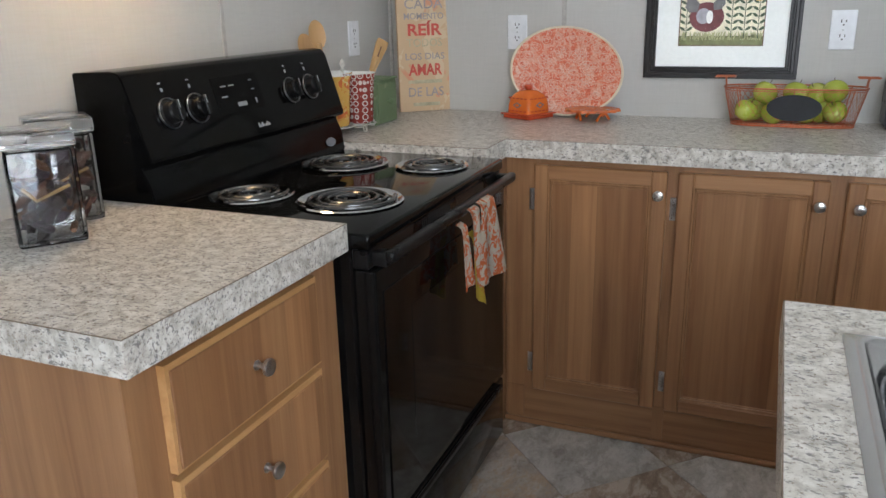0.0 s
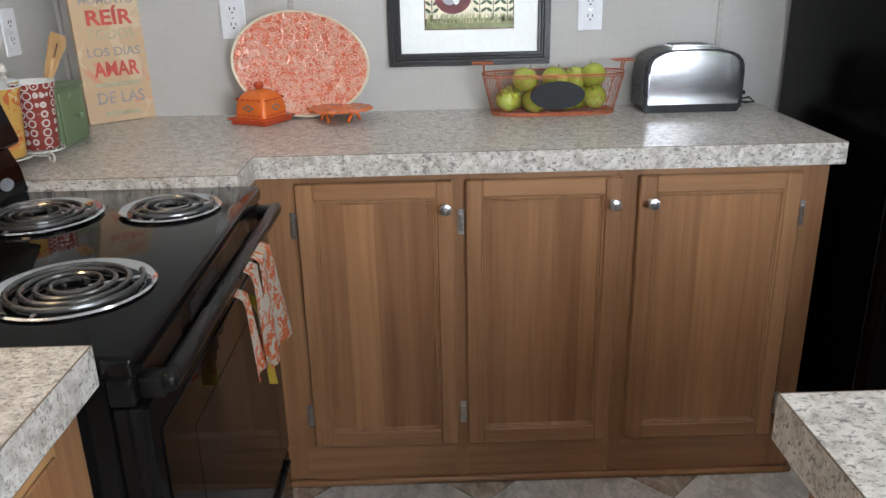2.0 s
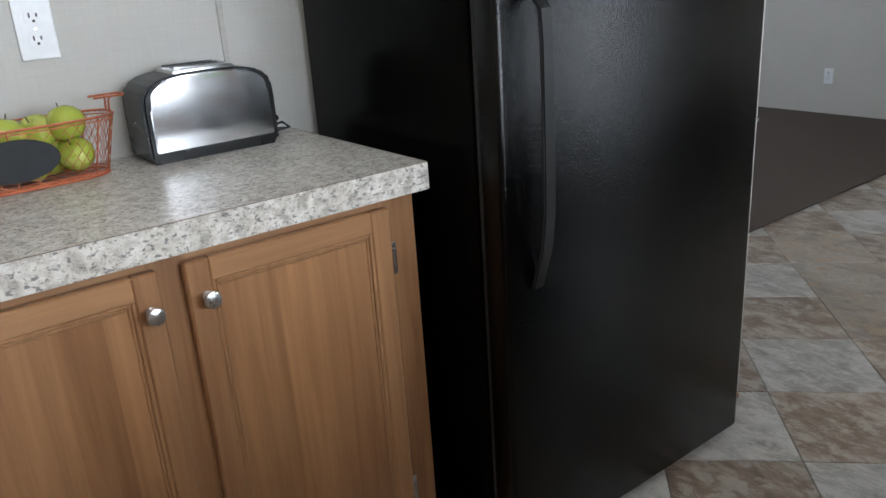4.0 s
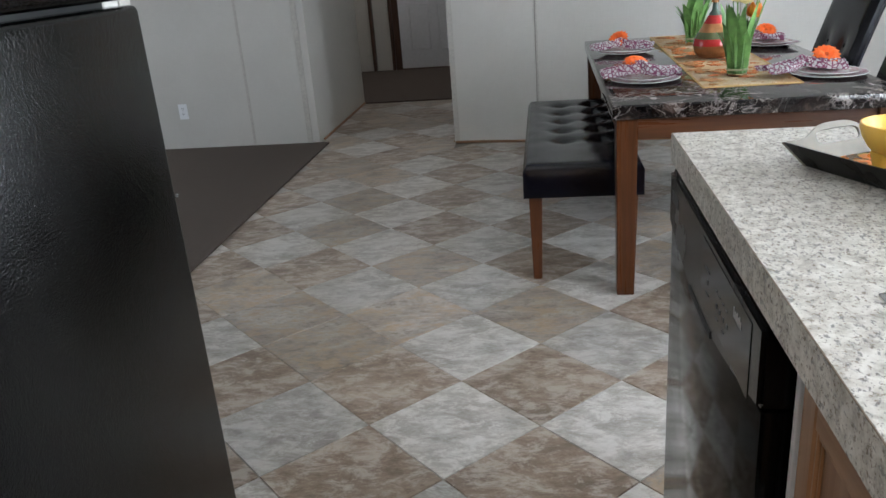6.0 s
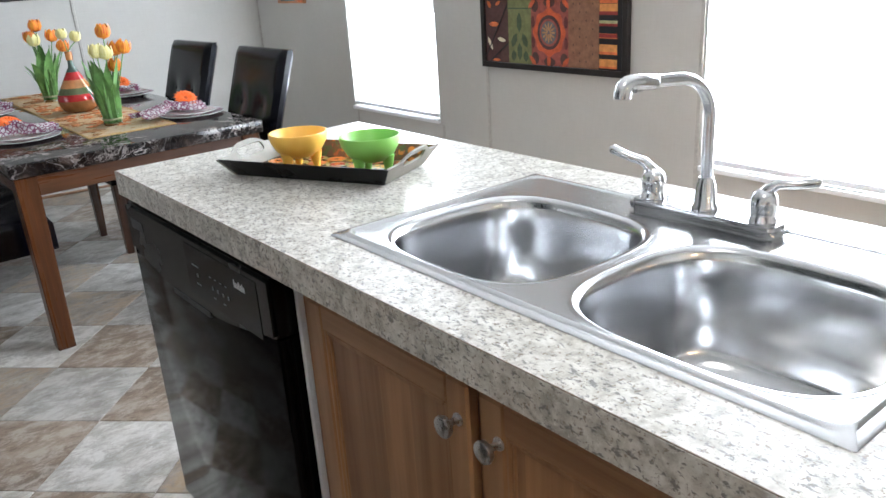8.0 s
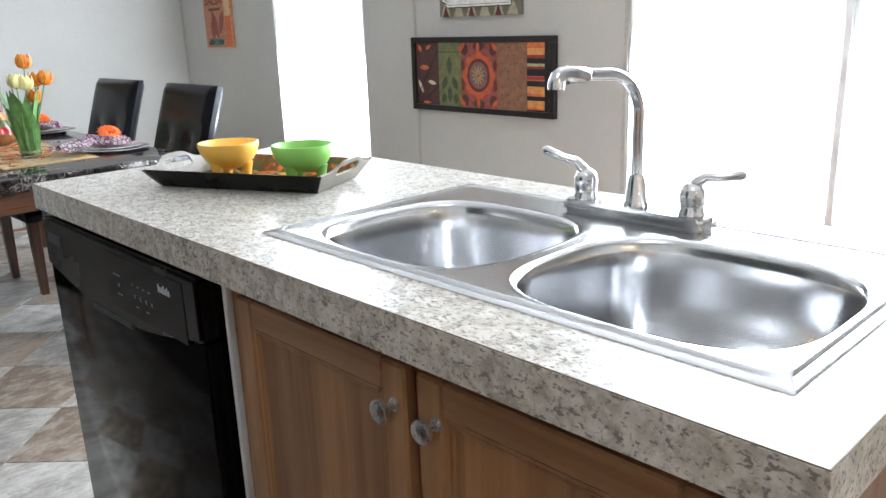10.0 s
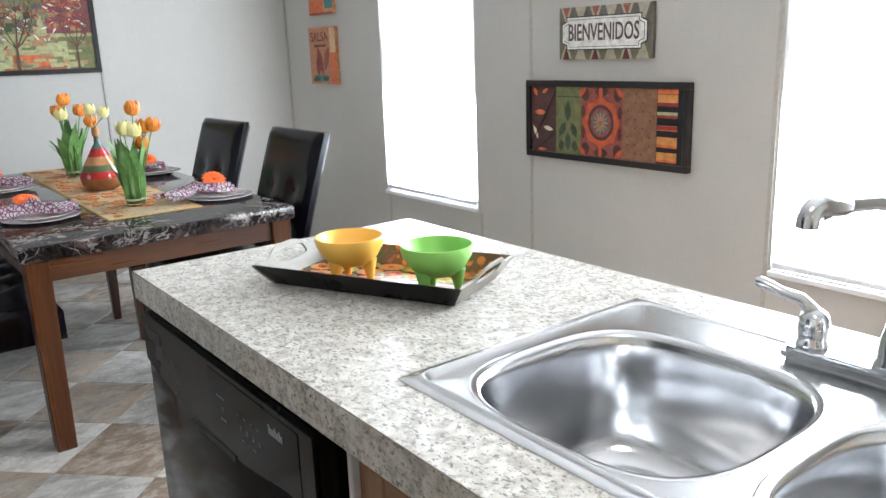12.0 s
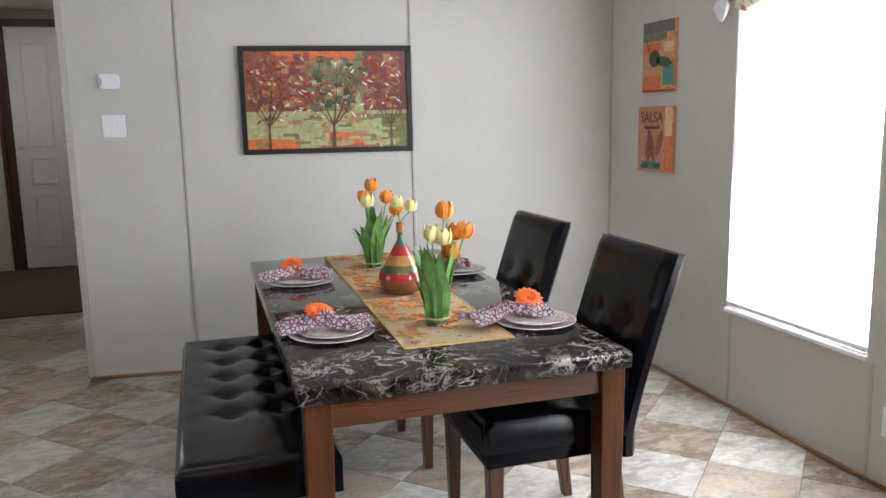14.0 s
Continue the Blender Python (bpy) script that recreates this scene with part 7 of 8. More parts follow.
def m_clear(name, tint, ior):
    m = mat(name, tint, 0.03)
    b = m.node_tree.nodes["Principled BSDF"]
    b.inputs["Transmission Weight"].default_value = 1.0
    b.inputs["IOR"].default_value = ior
    return m


ACRYL = m_clear("clear_acrylic", (0.93, 0.95, 0.98), 1.42)
ACRYLIN = m_clear("clear_air_gap", (1, 1, 1), 0.72)
PODS = [P_BROWN, simple("dark_pod", (0.03, 0.015, 0.012), 0.5), simple("dry_chilli", (0.085, 0.018, 0.014), 0.5), simple("dry_husk", (0.14, 0.065, 0.03), 0.7), simple("plum_pod", (0.075, 0.055, 0.065), 0.6)]
canister(0.172, 2.392, 54, [PODS[1], PODS[0], PODS[4], PODS[3]], "clear square acrylic canister of dark dried pods")
canister(0.086, 2.515, 54, [PODS[2], PODS[1], PODS[0]], "clear square acrylic canister of dried red chillies")


def towel():
    t = thing("dish_towel", (0.69, 3.09, 0.66), "orange flower print dish towel draped over the oven handle", "towel")

    def sheet(y0, y1, ztop, zl, zr, x, m, fold, name, seed, lab=""):
        bm = bmesh.new()
        g = []
        for j in range(25):
            v = j / 24
            row = []
            for i in range(23):
                u = i / 22
                zb = zl + (zr - zl) * u
                z = ztop + (zb - ztop) * v
                spread = 0.70 + 0.88 * v
                y = (y0 + y1) / 2 + (u - 0.5) * (y1 - y0) * spread
                xx = x + fold * (0.3 + v) * math.sin(u * 9 + seed) + 0.012 * v
                if v < 0.12:
                    xx = x - 0.016 * (1 - v / 0.12) ** 2
                    z = ztop + 0.004 - 0.012 * (v / 0.12)
                row.append(bm.verts.new((xx, y, z)))
            g.append(row)
        for j in range(24):
            for i in range(22):
                bm.faces.new((g[j][i], g[j][i + 1], g[j + 1][i + 1], g[j + 1][i]))
        bmesh.ops.solidify(bm, geom=bm.faces[:], thickness=0.0022)
        part(name, bm, m, t, lab, smooth=True)
    sheet(3.065, 3.185, 0.850, 0.668, 0.652, 0.716, TOWEL, 0.006, "front_fold", 0.0)
    sheet(3.02, 3.09, 0.846, 0.684, 0.650, 0.712, TOWEL, 0.005, "side_fold", 2.0)
    sheet(3.035, 3.085, 0.785, 0.645, 0.600, 0.709, YTOWEL, 0.003, "under_fold", 1.0, "yellow edge of the towel")
    sheet(2.975, 3.02, 0.822, 0.68, 0.680, 0.707, TOWEL, 0.003, "back_fold", 1.0)


TOWEL = m_pattern("flower_towel", (0.72, 0.66, 0.55), [((0.74, 0.15, 0.015), 38, 0.50, "noise", 1), ((0.74, 0.69, 0.58), 70, 0.58, "noise", 2), ((0.66, 0.30, 0.10), 64, 0.63, "noise", 4), ((0.40, 0.12, 0.04), 90, 0.68, "noise", 5)], 0.9)
YTOWEL = m_pattern("yellow_towel", (0.66, 0.50, 0.05), [((0.68, 0.24, 0.04), 20, 0.58, "noise", 1)], 0.9)
towel()


# ---- on the island ----
def tray():
    c0, c1 = Vector((2.703, 2.363, 0)), Vector((2.342, 2.193, 0))
    u = (c1 - c0).normalized()
    v = Vector((u.y, -u.x, 0))
    if v.y > 0:
        v = -v
    L, D = (c1 - c0).length, 0.212
    o = c0
    t = thing("serving_tray", o + u * L / 2 + v * D / 2 + Vector((0, 0, 0.914)), "black serving tray with a painted flower bottom and cut-out handles", "tray")
    to = Matrix(((u.x, v.x, 0, o.x), (u.y, v.y, 0, o.y), (0, 0, 1, 0.914), (0, 0, 0, 1)))
    m = 0.026
    part("bottom", box(m, L - m, m, D - m, 0.001, 0.007, m=to), TRAYM, t, "painted flower pattern")
    rnd = random.Random(3)
    pr = {P_TOLIVE: [], P_TRED: [], P_TORANGE: [], P_TYELLOW: [], P_TDARK: []}

    def daisy(x, y, r, n, key, w):
        for k in range(n):
            a = 2 * math.pi * k / n
            pr[key].append(leaf_shape(x + r * 0.62 * math.cos(a), y + r * 0.62 * math.sin(a), r * 0.75, r * w, a))
    for k in range(7):
        for q in range(4):
            x, y = m + 0.028 + k * 0.050 + 0.022 * (q % 2), m + 0.022 + q * 0.040
            if x > L - m - 0.026 or y > D - m - 0.018:
                continue
            kind = (k + 2 * q) % 4
            pr[P_TOLIVE].append(oval(x, y, 0.026, 0.019, 12, start=rnd.uniform(0, 1)))
            if kind in (0, 2):
                daisy(x, y, 0.0215, 12, P_TORANGE, 0.34)
                pr[P_TDARK].append(oval(x, y, 0.0045, 0.0045, 8))
            elif kind == 1:
                daisy(x, y, 0.0165, 5, P_TYELLOW, 0.55)
            else:
                daisy(x, y, 0.018, 8, P_TRED, 0.5)
                pr[P_TORANGE].append(oval(x, y, 0.006, 0.006, 8))
    for k, (mt, outs) in enumerate(pr.items()):
        bm = None
        for o in outs:
            bm = flat(to, o, 0.0071, 0.0074 + 0.0002 * k, bm)
        part("painted_flower", bm, mt, t, kind="stuff")

    def wall(a, b, aa, bb, mt, off=0.0):
        """Slanted side from the outer top edge a-b to the inner foot aa-bb."""
        bm = bmesh.new()
        n = (Vector((*b, 0)) - Vector((*a, 0))).cross(Vector((0, 0, 1))).normalized() * 0.0035
        pts = [(*a, 0.038), (*b, 0.038), (*bb, 0.001), (*aa, 0.001)]
        p1 = [bm.verts.new(Vector(p)) for p in pts]
        p2 = [bm.verts.new(Vector(p) - n) for p in pts]
        for q in ((0, 1, 2, 3),):
            bm.faces.new([p1[i] for i in q])
            bm.faces.new([p2[i] for i in q][::-1])
        for i in range(4):
            j = (i + 1) % 4
            bm.faces.new((p1[i], p1[j], p2[j], p2[i]))
        bmesh.ops.recalc_face_normals(bm, faces=bm.faces[:])
        bm.transform(to)
        return bm
    part("side", wall((0, 0), (L, 0), (m, m), (L - m, m), None), BLKM, t, "black slanting side")
    part("side", wall((L, D), (0, D), (L - m, D - m), (m, D - m), None), TRAYM, t, "painted slanting side")
    for s, x in ((1, 0.0), (-1, L)):
        n = 40
        bm = bmesh.new()
        outer, inner = [], []
        for k in range(n + 1):
            q = k / n
            y = D * q
            top = 0.038 + 0.017 * math.exp(-((q - 0.5) / 0.24) ** 4)
            outer.append((y, top))
        hole = oval(D / 2, 0.036, 0.042, 0.010, 24, 4)
        bm2 = bmesh.new()
        def P(y, z):
            sl = (0.038 - z) / 0.037
            return Vector((x + s * m * max(-0.5, min(1, sl)), y, z))
        def clampy(y, z):
            return max(m * (0.038 - z) / 0.037, min(D - m * (0.038 - z) / 0.037, y)) if z < 0.038 else y
        ol = [bm2.verts.new(P(clampy(y, z), z)) for y, z in outer] + [bm2.verts.new(P(clampy(D * (1 - k / 8), 0.001), 0.001)) for k in range(9)]
        hl = [bm2.verts.new(P(y, z)) for y, z in hole]
        es = [bm2.edges.new((a[i], a[(i + 1) % len(a)])) for a in (ol, hl) for i in range(len(a))]
        bmesh.ops.triangle_fill(bm2, edges=es, use_beauty=True)
        bmesh.ops.remove_doubles(bm2, verts=bm2.verts[:], dist=0.0002)
        bmesh.ops.solidify(bm2, geom=bm2.faces[:], thickness=0.004)
        bmesh.ops.recalc_face_normals(bm2, faces=bm2.faces[:])
        bm2.transform(to)
        bm.free()
        part("end_handle", bm2, SILVER_GLARE, t, "silvery end with a handle hole, glare in its pale colour")


P_TOLIVE, P_TRED, P_TORANGE = paint("tray_olive", (0.26, 0.23, 0.05), 0.3), paint("tray_red", (0.42, 0.06, 0.02), 0.3), paint("tray_orange", (0.72, 0.21, 0.03), 0.3)
P_TYELLOW, P_TDARK = paint("tray_yellow", (0.78, 0.43, 0.04), 0.3), paint("tray_dark", (0.13, 0.05, 0.02), 0.3)
TRAYM = m_pattern("tray_flowers", (0.15, 0.075, 0.03), [((0.62, 0.20, 0.03), 40, 0.30, "cell", 1), ((0.60, 0.34, 0.04), 50, 0.16, "cell", 3), ((0.40, 0.10, 0.03), 48, 0.62, "noise", 2), ((0.10, 0.12, 0.03), 26, 0.60, "noise", 4)], 0.25)
# Pale silvery colour includes the glare on the tray's end handles.
SILVER_GLARE = simple("silver_glare_paint", (0.22, 0.20, 0.165), 0.5, 0.0, 50, 0.08, 0)
tray()


def molcajete(x, y, m, label):
    b = thing("salsa_bowl", (x, y, 0.9215), label, "bowl")
    z = 0.9215
    part("bowl", lathe([(0, 0.034), (0.022, 0.035), (0.038, 0.045), (0.049, 0.060), (0.054, 0.074), (0.0565, 0.0775), (0.059, 0.077), (0.0595, 0.071), (0.0555, 0.058), (0.046, 0.042), (0.031, 0.029), (0.016, 0.025), (0, 0.025)], (x, y, z), 40), m, b, smooth=True)
    for k in range(3):
        a = radians(100 + 120 * k)
        d = Vector((math.cos(a), math.sin(a), 0))
        bm = bmesh.new()
        bmesh.ops.create_cone(bm, cap_ends=True, segments=14, radius1=0.0055, radius2=0.0135, depth=0.038)
        bm.transform(Matrix.Translation(Vector((x, y, z + 0.0190)) + d * 0.033))
        part("foot", bm, m, b, smooth=True)


def m_plastic(name, color):
    m = simple(name, color, 0.38, 0, 20, 0.04, 0)
    m.node_tree.nodes["Principled BSDF"].inputs["Subsurface Weight"].default_value = 0.15
    m.node_tree.nodes["Principled BSDF"].inputs["Subsurface Radius"].default_value = (0.01, 0.008, 0.004)
    return m


molcajete(2.600, 2.228, m_plastic("yellow_plastic", (0.94, 0.57, 0.10)), "yellow plastic three-footed salsa bowl on the tray")
molcajete(2.446, 2.158, m_plastic("green_plastic", (0.28, 0.60, 0.12)), "lime green plastic three-footed salsa bowl on the tray")


# ---- on the dining table ----
TZ = 0.728


def runner():
    bm = bmesh.new()
    n = 60
    rows = []
    for k in range(n + 1):
        u = k / n
        x = 4.462 + (6.16 - 4.462) * u
        row = []
        for j in range(9):
            y = 1.802 + (2.150 - 1.802) * j / 8 - 0.02 * u
            row.append(bm.verts.new((x, y, TZ + 0.0022 + 0.0006 * math.sin(x * 40 + j))))
        rows.append(row)
    for a, b in zip(rows, rows[1:]):
        for j in range(8):
            bm.faces.new((a[j], b[j], b[j + 1], a[j + 1]))
    bmesh.ops.solidify(bm, geom=bm.faces[:], thickness=0.0016)
    r = thing("table_runner", (5.3, 1.97, TZ), "tan table runner printed with orange autumn leaves", "table runner")
    part("cloth", bm, RUNNER, r, smooth=True)
    part("hem", box(4.455, 4.463, 1.800, 2.156, TZ + 0.0005, TZ + 0.0045), HEM, r)
    for y0, y1 in ((2.150, 2.130), (1.800, 1.780)):
        part("hem", prism([(4.463, y0), (6.16, y1), (6.16, y1 + 0.006), (4.463, y0 + 0.006)], TZ + 0.0005, TZ + 0.0042), HEM, r)
    rnd = random.Random(8)
    lv = {P_LEAF1: None, P_LEAF2: None}
    for k in range(115):
        x, y = rnd.uniform(4.50, 6.12), rnd.uniform(1.825, 2.115)
        s = rnd.uniform(0.016, 0.034) if k % 9 else 0.055
        a0 = rnd.uniform(0, 6.3)
        pts = []
        for j in range(10):
            a = a0 + 2 * math.pi * j / 10
            rr = s * (1.0 if j % 2 == 0 else 0.42)
            pts.append((x + rr * math.cos(a), y + rr * math.sin(a)))
        mt = P_LEAF1 if k % 3 else P_LEAF2
        lv[mt] = prism(pts, TZ + 0.0040, TZ + 0.0058 + 0.00001 * k, bm=lv[mt])
    for mt, bm in lv.items():
        part("printed_leaf", bm, mt, r, kind="stuff")


RUNNER = m_pattern("runner_cloth", (0.74, 0.54, 0.30), [((0.80, 0.66, 0.44), 8, 0.5, "noise", 1), ((0.56, 0.24, 0.07), 40, 0.62, "noise", 3)], 0.85)
HEM = simple("tan_hem", (0.56, 0.37, 0.14), 0.85, 0, 300, 0.2, 0.1)
P_LEAF1, P_LEAF2 = simple("orange_leaf_print", (0.62, 0.20, 0.05), 0.85, 0, 60, 0.3, 0), simple("brown_leaf_print", (0.42, 0.19, 0.06), 0.85, 0, 60, 0.3, 0)
runner()


def plate(r, name, label, mt):
    p = thing(name, (0, 0, 0), label, "plate", "plates on the dining table")
    prof = [(0, 0.003), (r * 0.60, 0.003), (r * 0.70, 0.006), (r * 0.96, 0.013)]
    part("dish", lathe(prof + [(r * 0.96, 0.0115), (r * 0.72, 0.002), (r * 0.6, 0.0), (0, 0.0)], (0, 0, 0), 44), mt, p, smooth=True)
    part("rim", lathe([(r * 0.955, 0.0132), (r * 0.985, 0.0148), (r, 0.0138), (r * 0.99, 0.012), (r * 0.955, 0.0113)], (0, 0, 0), 44), LINER, p, "white glazed rim", smooth=True)
    return p


def napkin(i):
    """Gathered in a flower ring, fanned at both ends; lies along local y."""
    p = thing("napkin", (0, 0, 0), "white and plum print napkin with an orange flower ring", "napkin", "napkins on the plates")
    bm = bmesh.new()
    g = []
    n, m_ = 44, 30
    for j in range(n + 1):
        s = -1 + 2 * j / n
        w = 0.022 + 0.062 * abs(s) ** 0.8
        row = []
        for k in range(m_ + 1):
            v = -1 + 2 * k / m_
            fold = math.cos(v * 10 + s * 1.5 + i) * (0.011 - 0.002 * abs(s)) + 0.004 * math.sin(v * 19 + s * 5 + i)
            z = 0.032 + fold * 1.5 - 0.018 * abs(s) + 0.012 * math.exp(-(s / 0.2) ** 2) * (1 - v * v) - 0.006 * v * v
            y = s * (0.148 + 0.012 * math.sin(v * 5 + i + (2 if s > 0 else 0)))
            row.append(bm.verts.new((v * w + 0.006 * math.sin(s * 4 + i), y, max(0.004, z))))
        g.append(row)
    for j in range(n):
        for k in range(m_):
            bm.faces.new((g[j][k], g[j][k + 1], g[j + 1][k + 1], g[j + 1][k]))
    bmesh.ops.solidify(bm, geom=bm.faces[:], thickness=0.0018)
    part("cloth", bm, NAPKIN, p, smooth=True)
    return p


def flower_ring(i):
    p = thing("napkin_flower", (0, 0, 0), "orange cloth daisy on a napkin", "flower ornament", "orange flowers on the napkins")
    for ringr, cnt, up, ln in ((0, 15, 0.008, 0.054), (0.2, 13, 0.018, 0.042)):
        bm = None
        for k in range(cnt):
            a = 2 * math.pi * k / cnt + ringr
            own = bmesh.new()
            vs = [own.verts.new(q) for q in ((0.004, -0.003, 0.004), (ln * 0.78, -0.0088, up), (ln, 0, up * 0.8), (ln * 0.78, 0.0088, up), (0.004, 0.003, 0.004), (ln * 0.5, 0, up + 0.0022))]
            for q in ((0, 1, 5), (1, 2, 5), (2, 3, 5), (3, 4, 5), (4, 0, 5), (0, 4, 3, 2, 1)):
                own.faces.new([vs[x] for x in q])
            own.transform(Matrix.Rotation(a, 4, "Z"))
            bm = join(bm, own)
        part("petals", bm, FLOWER, p, kind="stuff")
    part("heart", lathe([(0.008, 0.006), (0.007, 0.011), (0.0, 0.013)], seg=12), FLOWERC, p, smooth=True)
    part("ring", tube([(0.0, 0.018 * math.cos(a), -0.013 + 0.013 * math.sin(a)) for a in [2 * math.pi * k / 16 for k in range(16)]], 0.002, 6, closed=True), P_BROWN, p, smooth=True)
    return p


PLATEM = m_pattern("lavender_plate", (0.66, 0.56, 0.58), [((0.46, 0.24, 0.32), 70, 0.07, "line", 1), ((0.72, 0.66, 0.66), 26, 0.56, "noise", 2)], 0.12)
PLATES = m_pattern("rose_plate", (0.70, 0.62, 0.60), [((0.56, 0.32, 0.33), 80, 0.07, "line", 4), ((0.74, 0.70, 0.68), 30, 0.55, "noise", 3)], 0.12)
NAPKIN = m_pattern("plum_napkin", (0.80, 0.77, 0.79), [((0.27, 0.035, 0.13), 62, 0.095, "line", 1), ((0.30, 0.07, 0.14), 110, 0.66, "noise", 3)], 0.85)
FLOWER = simple("orange_petal", (0.85, 0.15, 0.015), 0.6, 0, 60, 0.15, 0)
FLOWERC = simple("orange_heart", (0.55, 0.09, 0.01), 0.8, 0, 200, 0.3, 0.3)
_big, _small, _fl = plate(0.137, "dinner_plate", "lavender and white patterned dinner plate on the table", PLATEM), plate(0.106, "salad_plate", "smaller rose-patterned plate stacked on a dinner plate", PLATES), flower_ring(0)
_spots = [(4.690, 2.335, -8, 0.0, (0.030, 0.030, 20, 8)), (5.555, 2.328, -4, 0.3, (0.02, 0.03, 38, -18)), (4.600, 1.668, 14, 0.7, (0.045, -0.040, 34, 0)), (5.540, 1.640, 10, 1.1, (0.02, -0.02, 32, 0))]
for _i, (_x, _y, _a, _p, (_fx, _fy, _tilt, _roll)) in enumerate(_spots):
    for _ob, _z in ((_big, TZ), (_small, TZ + 0.0075)):
        if _i == 0:
            _ob.matrix_basis = pose(_x, _y, _z)
        else:
            copy_thing(_ob, pose(_x, _y, _z, 0, 0, 40 * _i))
    _off = 0.015 if _i < 2 else 0.085
    napkin(_p * 3).matrix_basis = pose(_x + 0.035, _y + _off, TZ + 0.018, 0, 0, _a)
    _m = pose(_x + 0.035 + _fx, _y + (_fy if _i < 2 else 0.03 + _fy), TZ + 0.062, _roll, -_tilt, 0)
    if _i == 0:
        _fl.matrix_basis = _m
    else:
        copy_thing(_fl, _m)


def bottle():
    x, y = 5.212, 1.972
    b = thing("bottle", (x, y, TZ + 0.003), "round-bellied bottle with red, green and tan bands", "bottle")
    prof = [(0.0, 0.0), (0.050, 0.0), (0.072, 0.010), (0.086, 0.030), (0.0905, 0.055), (0.0895, 0.070), (0.085, 0.086), (0.075, 0.105), (0.064, 0.122), (0.052, 0.142), (0.041, 0.162), (0.031, 0.180), (0.022, 0.196), (0.0135, 0.208), (0.0115, 0.232), (0.0115, 0.240), (0.0155, 0.2405), (0.0160, 0.279), (0.0, 0.280)]

    def at(z):
        for (r0, z0), (r1, z1) in zip(prof[1:], prof[2:]):
            if z0 <= z <= z1 and z1 > z0:
                return r0 + (r1 - r0) * (z - z0) / (z1 - z0)
        return 0.0116
    cuts = [(0, 0.058, BANDB, "brown"), (0.058, 0.088, BANDR, "red"), (0.088, 0.116, BANDG, "green"), (0.116, 0.152, BANDT, "tan"), (0.152, 0.186, BANDR, "red"), (0.186, 0.240, BANDN, "dark"), (0.240, 0.280, BANDT, "cork")]
    for lo, hi, m, _n in cuts:
        pts = [(at(lo) if lo else 0.0, lo)] + [(r, z) for r, z in prof if lo < z < hi or (z == 0 and lo == 0 and r > 0)] + [(at(hi - 1e-6), hi)]
        if hi > 0.279:
            pts = [(0.0125, 0.2402), (0.0158, 0.2405), (0.0160, 0.279), (0.0, 0.280)]
        part("band", lathe(pts, (x, y, TZ + 0.0035), 40), m, b, smooth=True)


def banded(name, c):
    return simple(name, c, 0.07, 0, 24, 0.25, 0)


BANDB, BANDR, BANDG, BANDT, BANDN = banded("bottle_brown", (0.25, 0.10, 0.035)), banded("bottle_red", (0.40, 0.025, 0.025)), banded("bottle_green", (0.10, 0.12, 0.05)), banded("bottle_tan", (0.42, 0.19, 0.07)), banded("bottle_neck", (0.06, 0.10, 0.08))
bottle()


def tulip_head(pos, lean, mt, scale, bmo):
    own = bmesh.new()
    for k in range(6):
        a = 2 * math.pi * k / 6
        rin = 0.85 if k % 2 else 1.0
        cols = []
        for j, (r, z) in enumerate(((0.0, 0.0), (0.020, 0.007), (0.0275, 0.022), (0.0265, 0.037), (0.021, 0.050))):
            wdt = (0.12, 0.62, 0.68, 0.6, 0.22)[j]
            cols.append([own.verts.new((r * rin * math.cos(a + q * wdt), r * rin * math.sin(a + q * wdt), z + (0.004 if q == 0 and j == 4 else 0))) for q in (-1, 0, 1)])
        for c0, c1 in zip(cols, cols[1:]):
            for q in (0, 1):
                own.faces.new((c0[q], c0[q + 1], c1[q + 1], c1[q]))
    bmesh.ops.remove_doubles(own, verts=own.verts[:], dist=0.0001)
    own.transform(Matrix.Translation(pos) @ lean @ Matrix.Scale(scale, 4))
    return join(bmo, own)


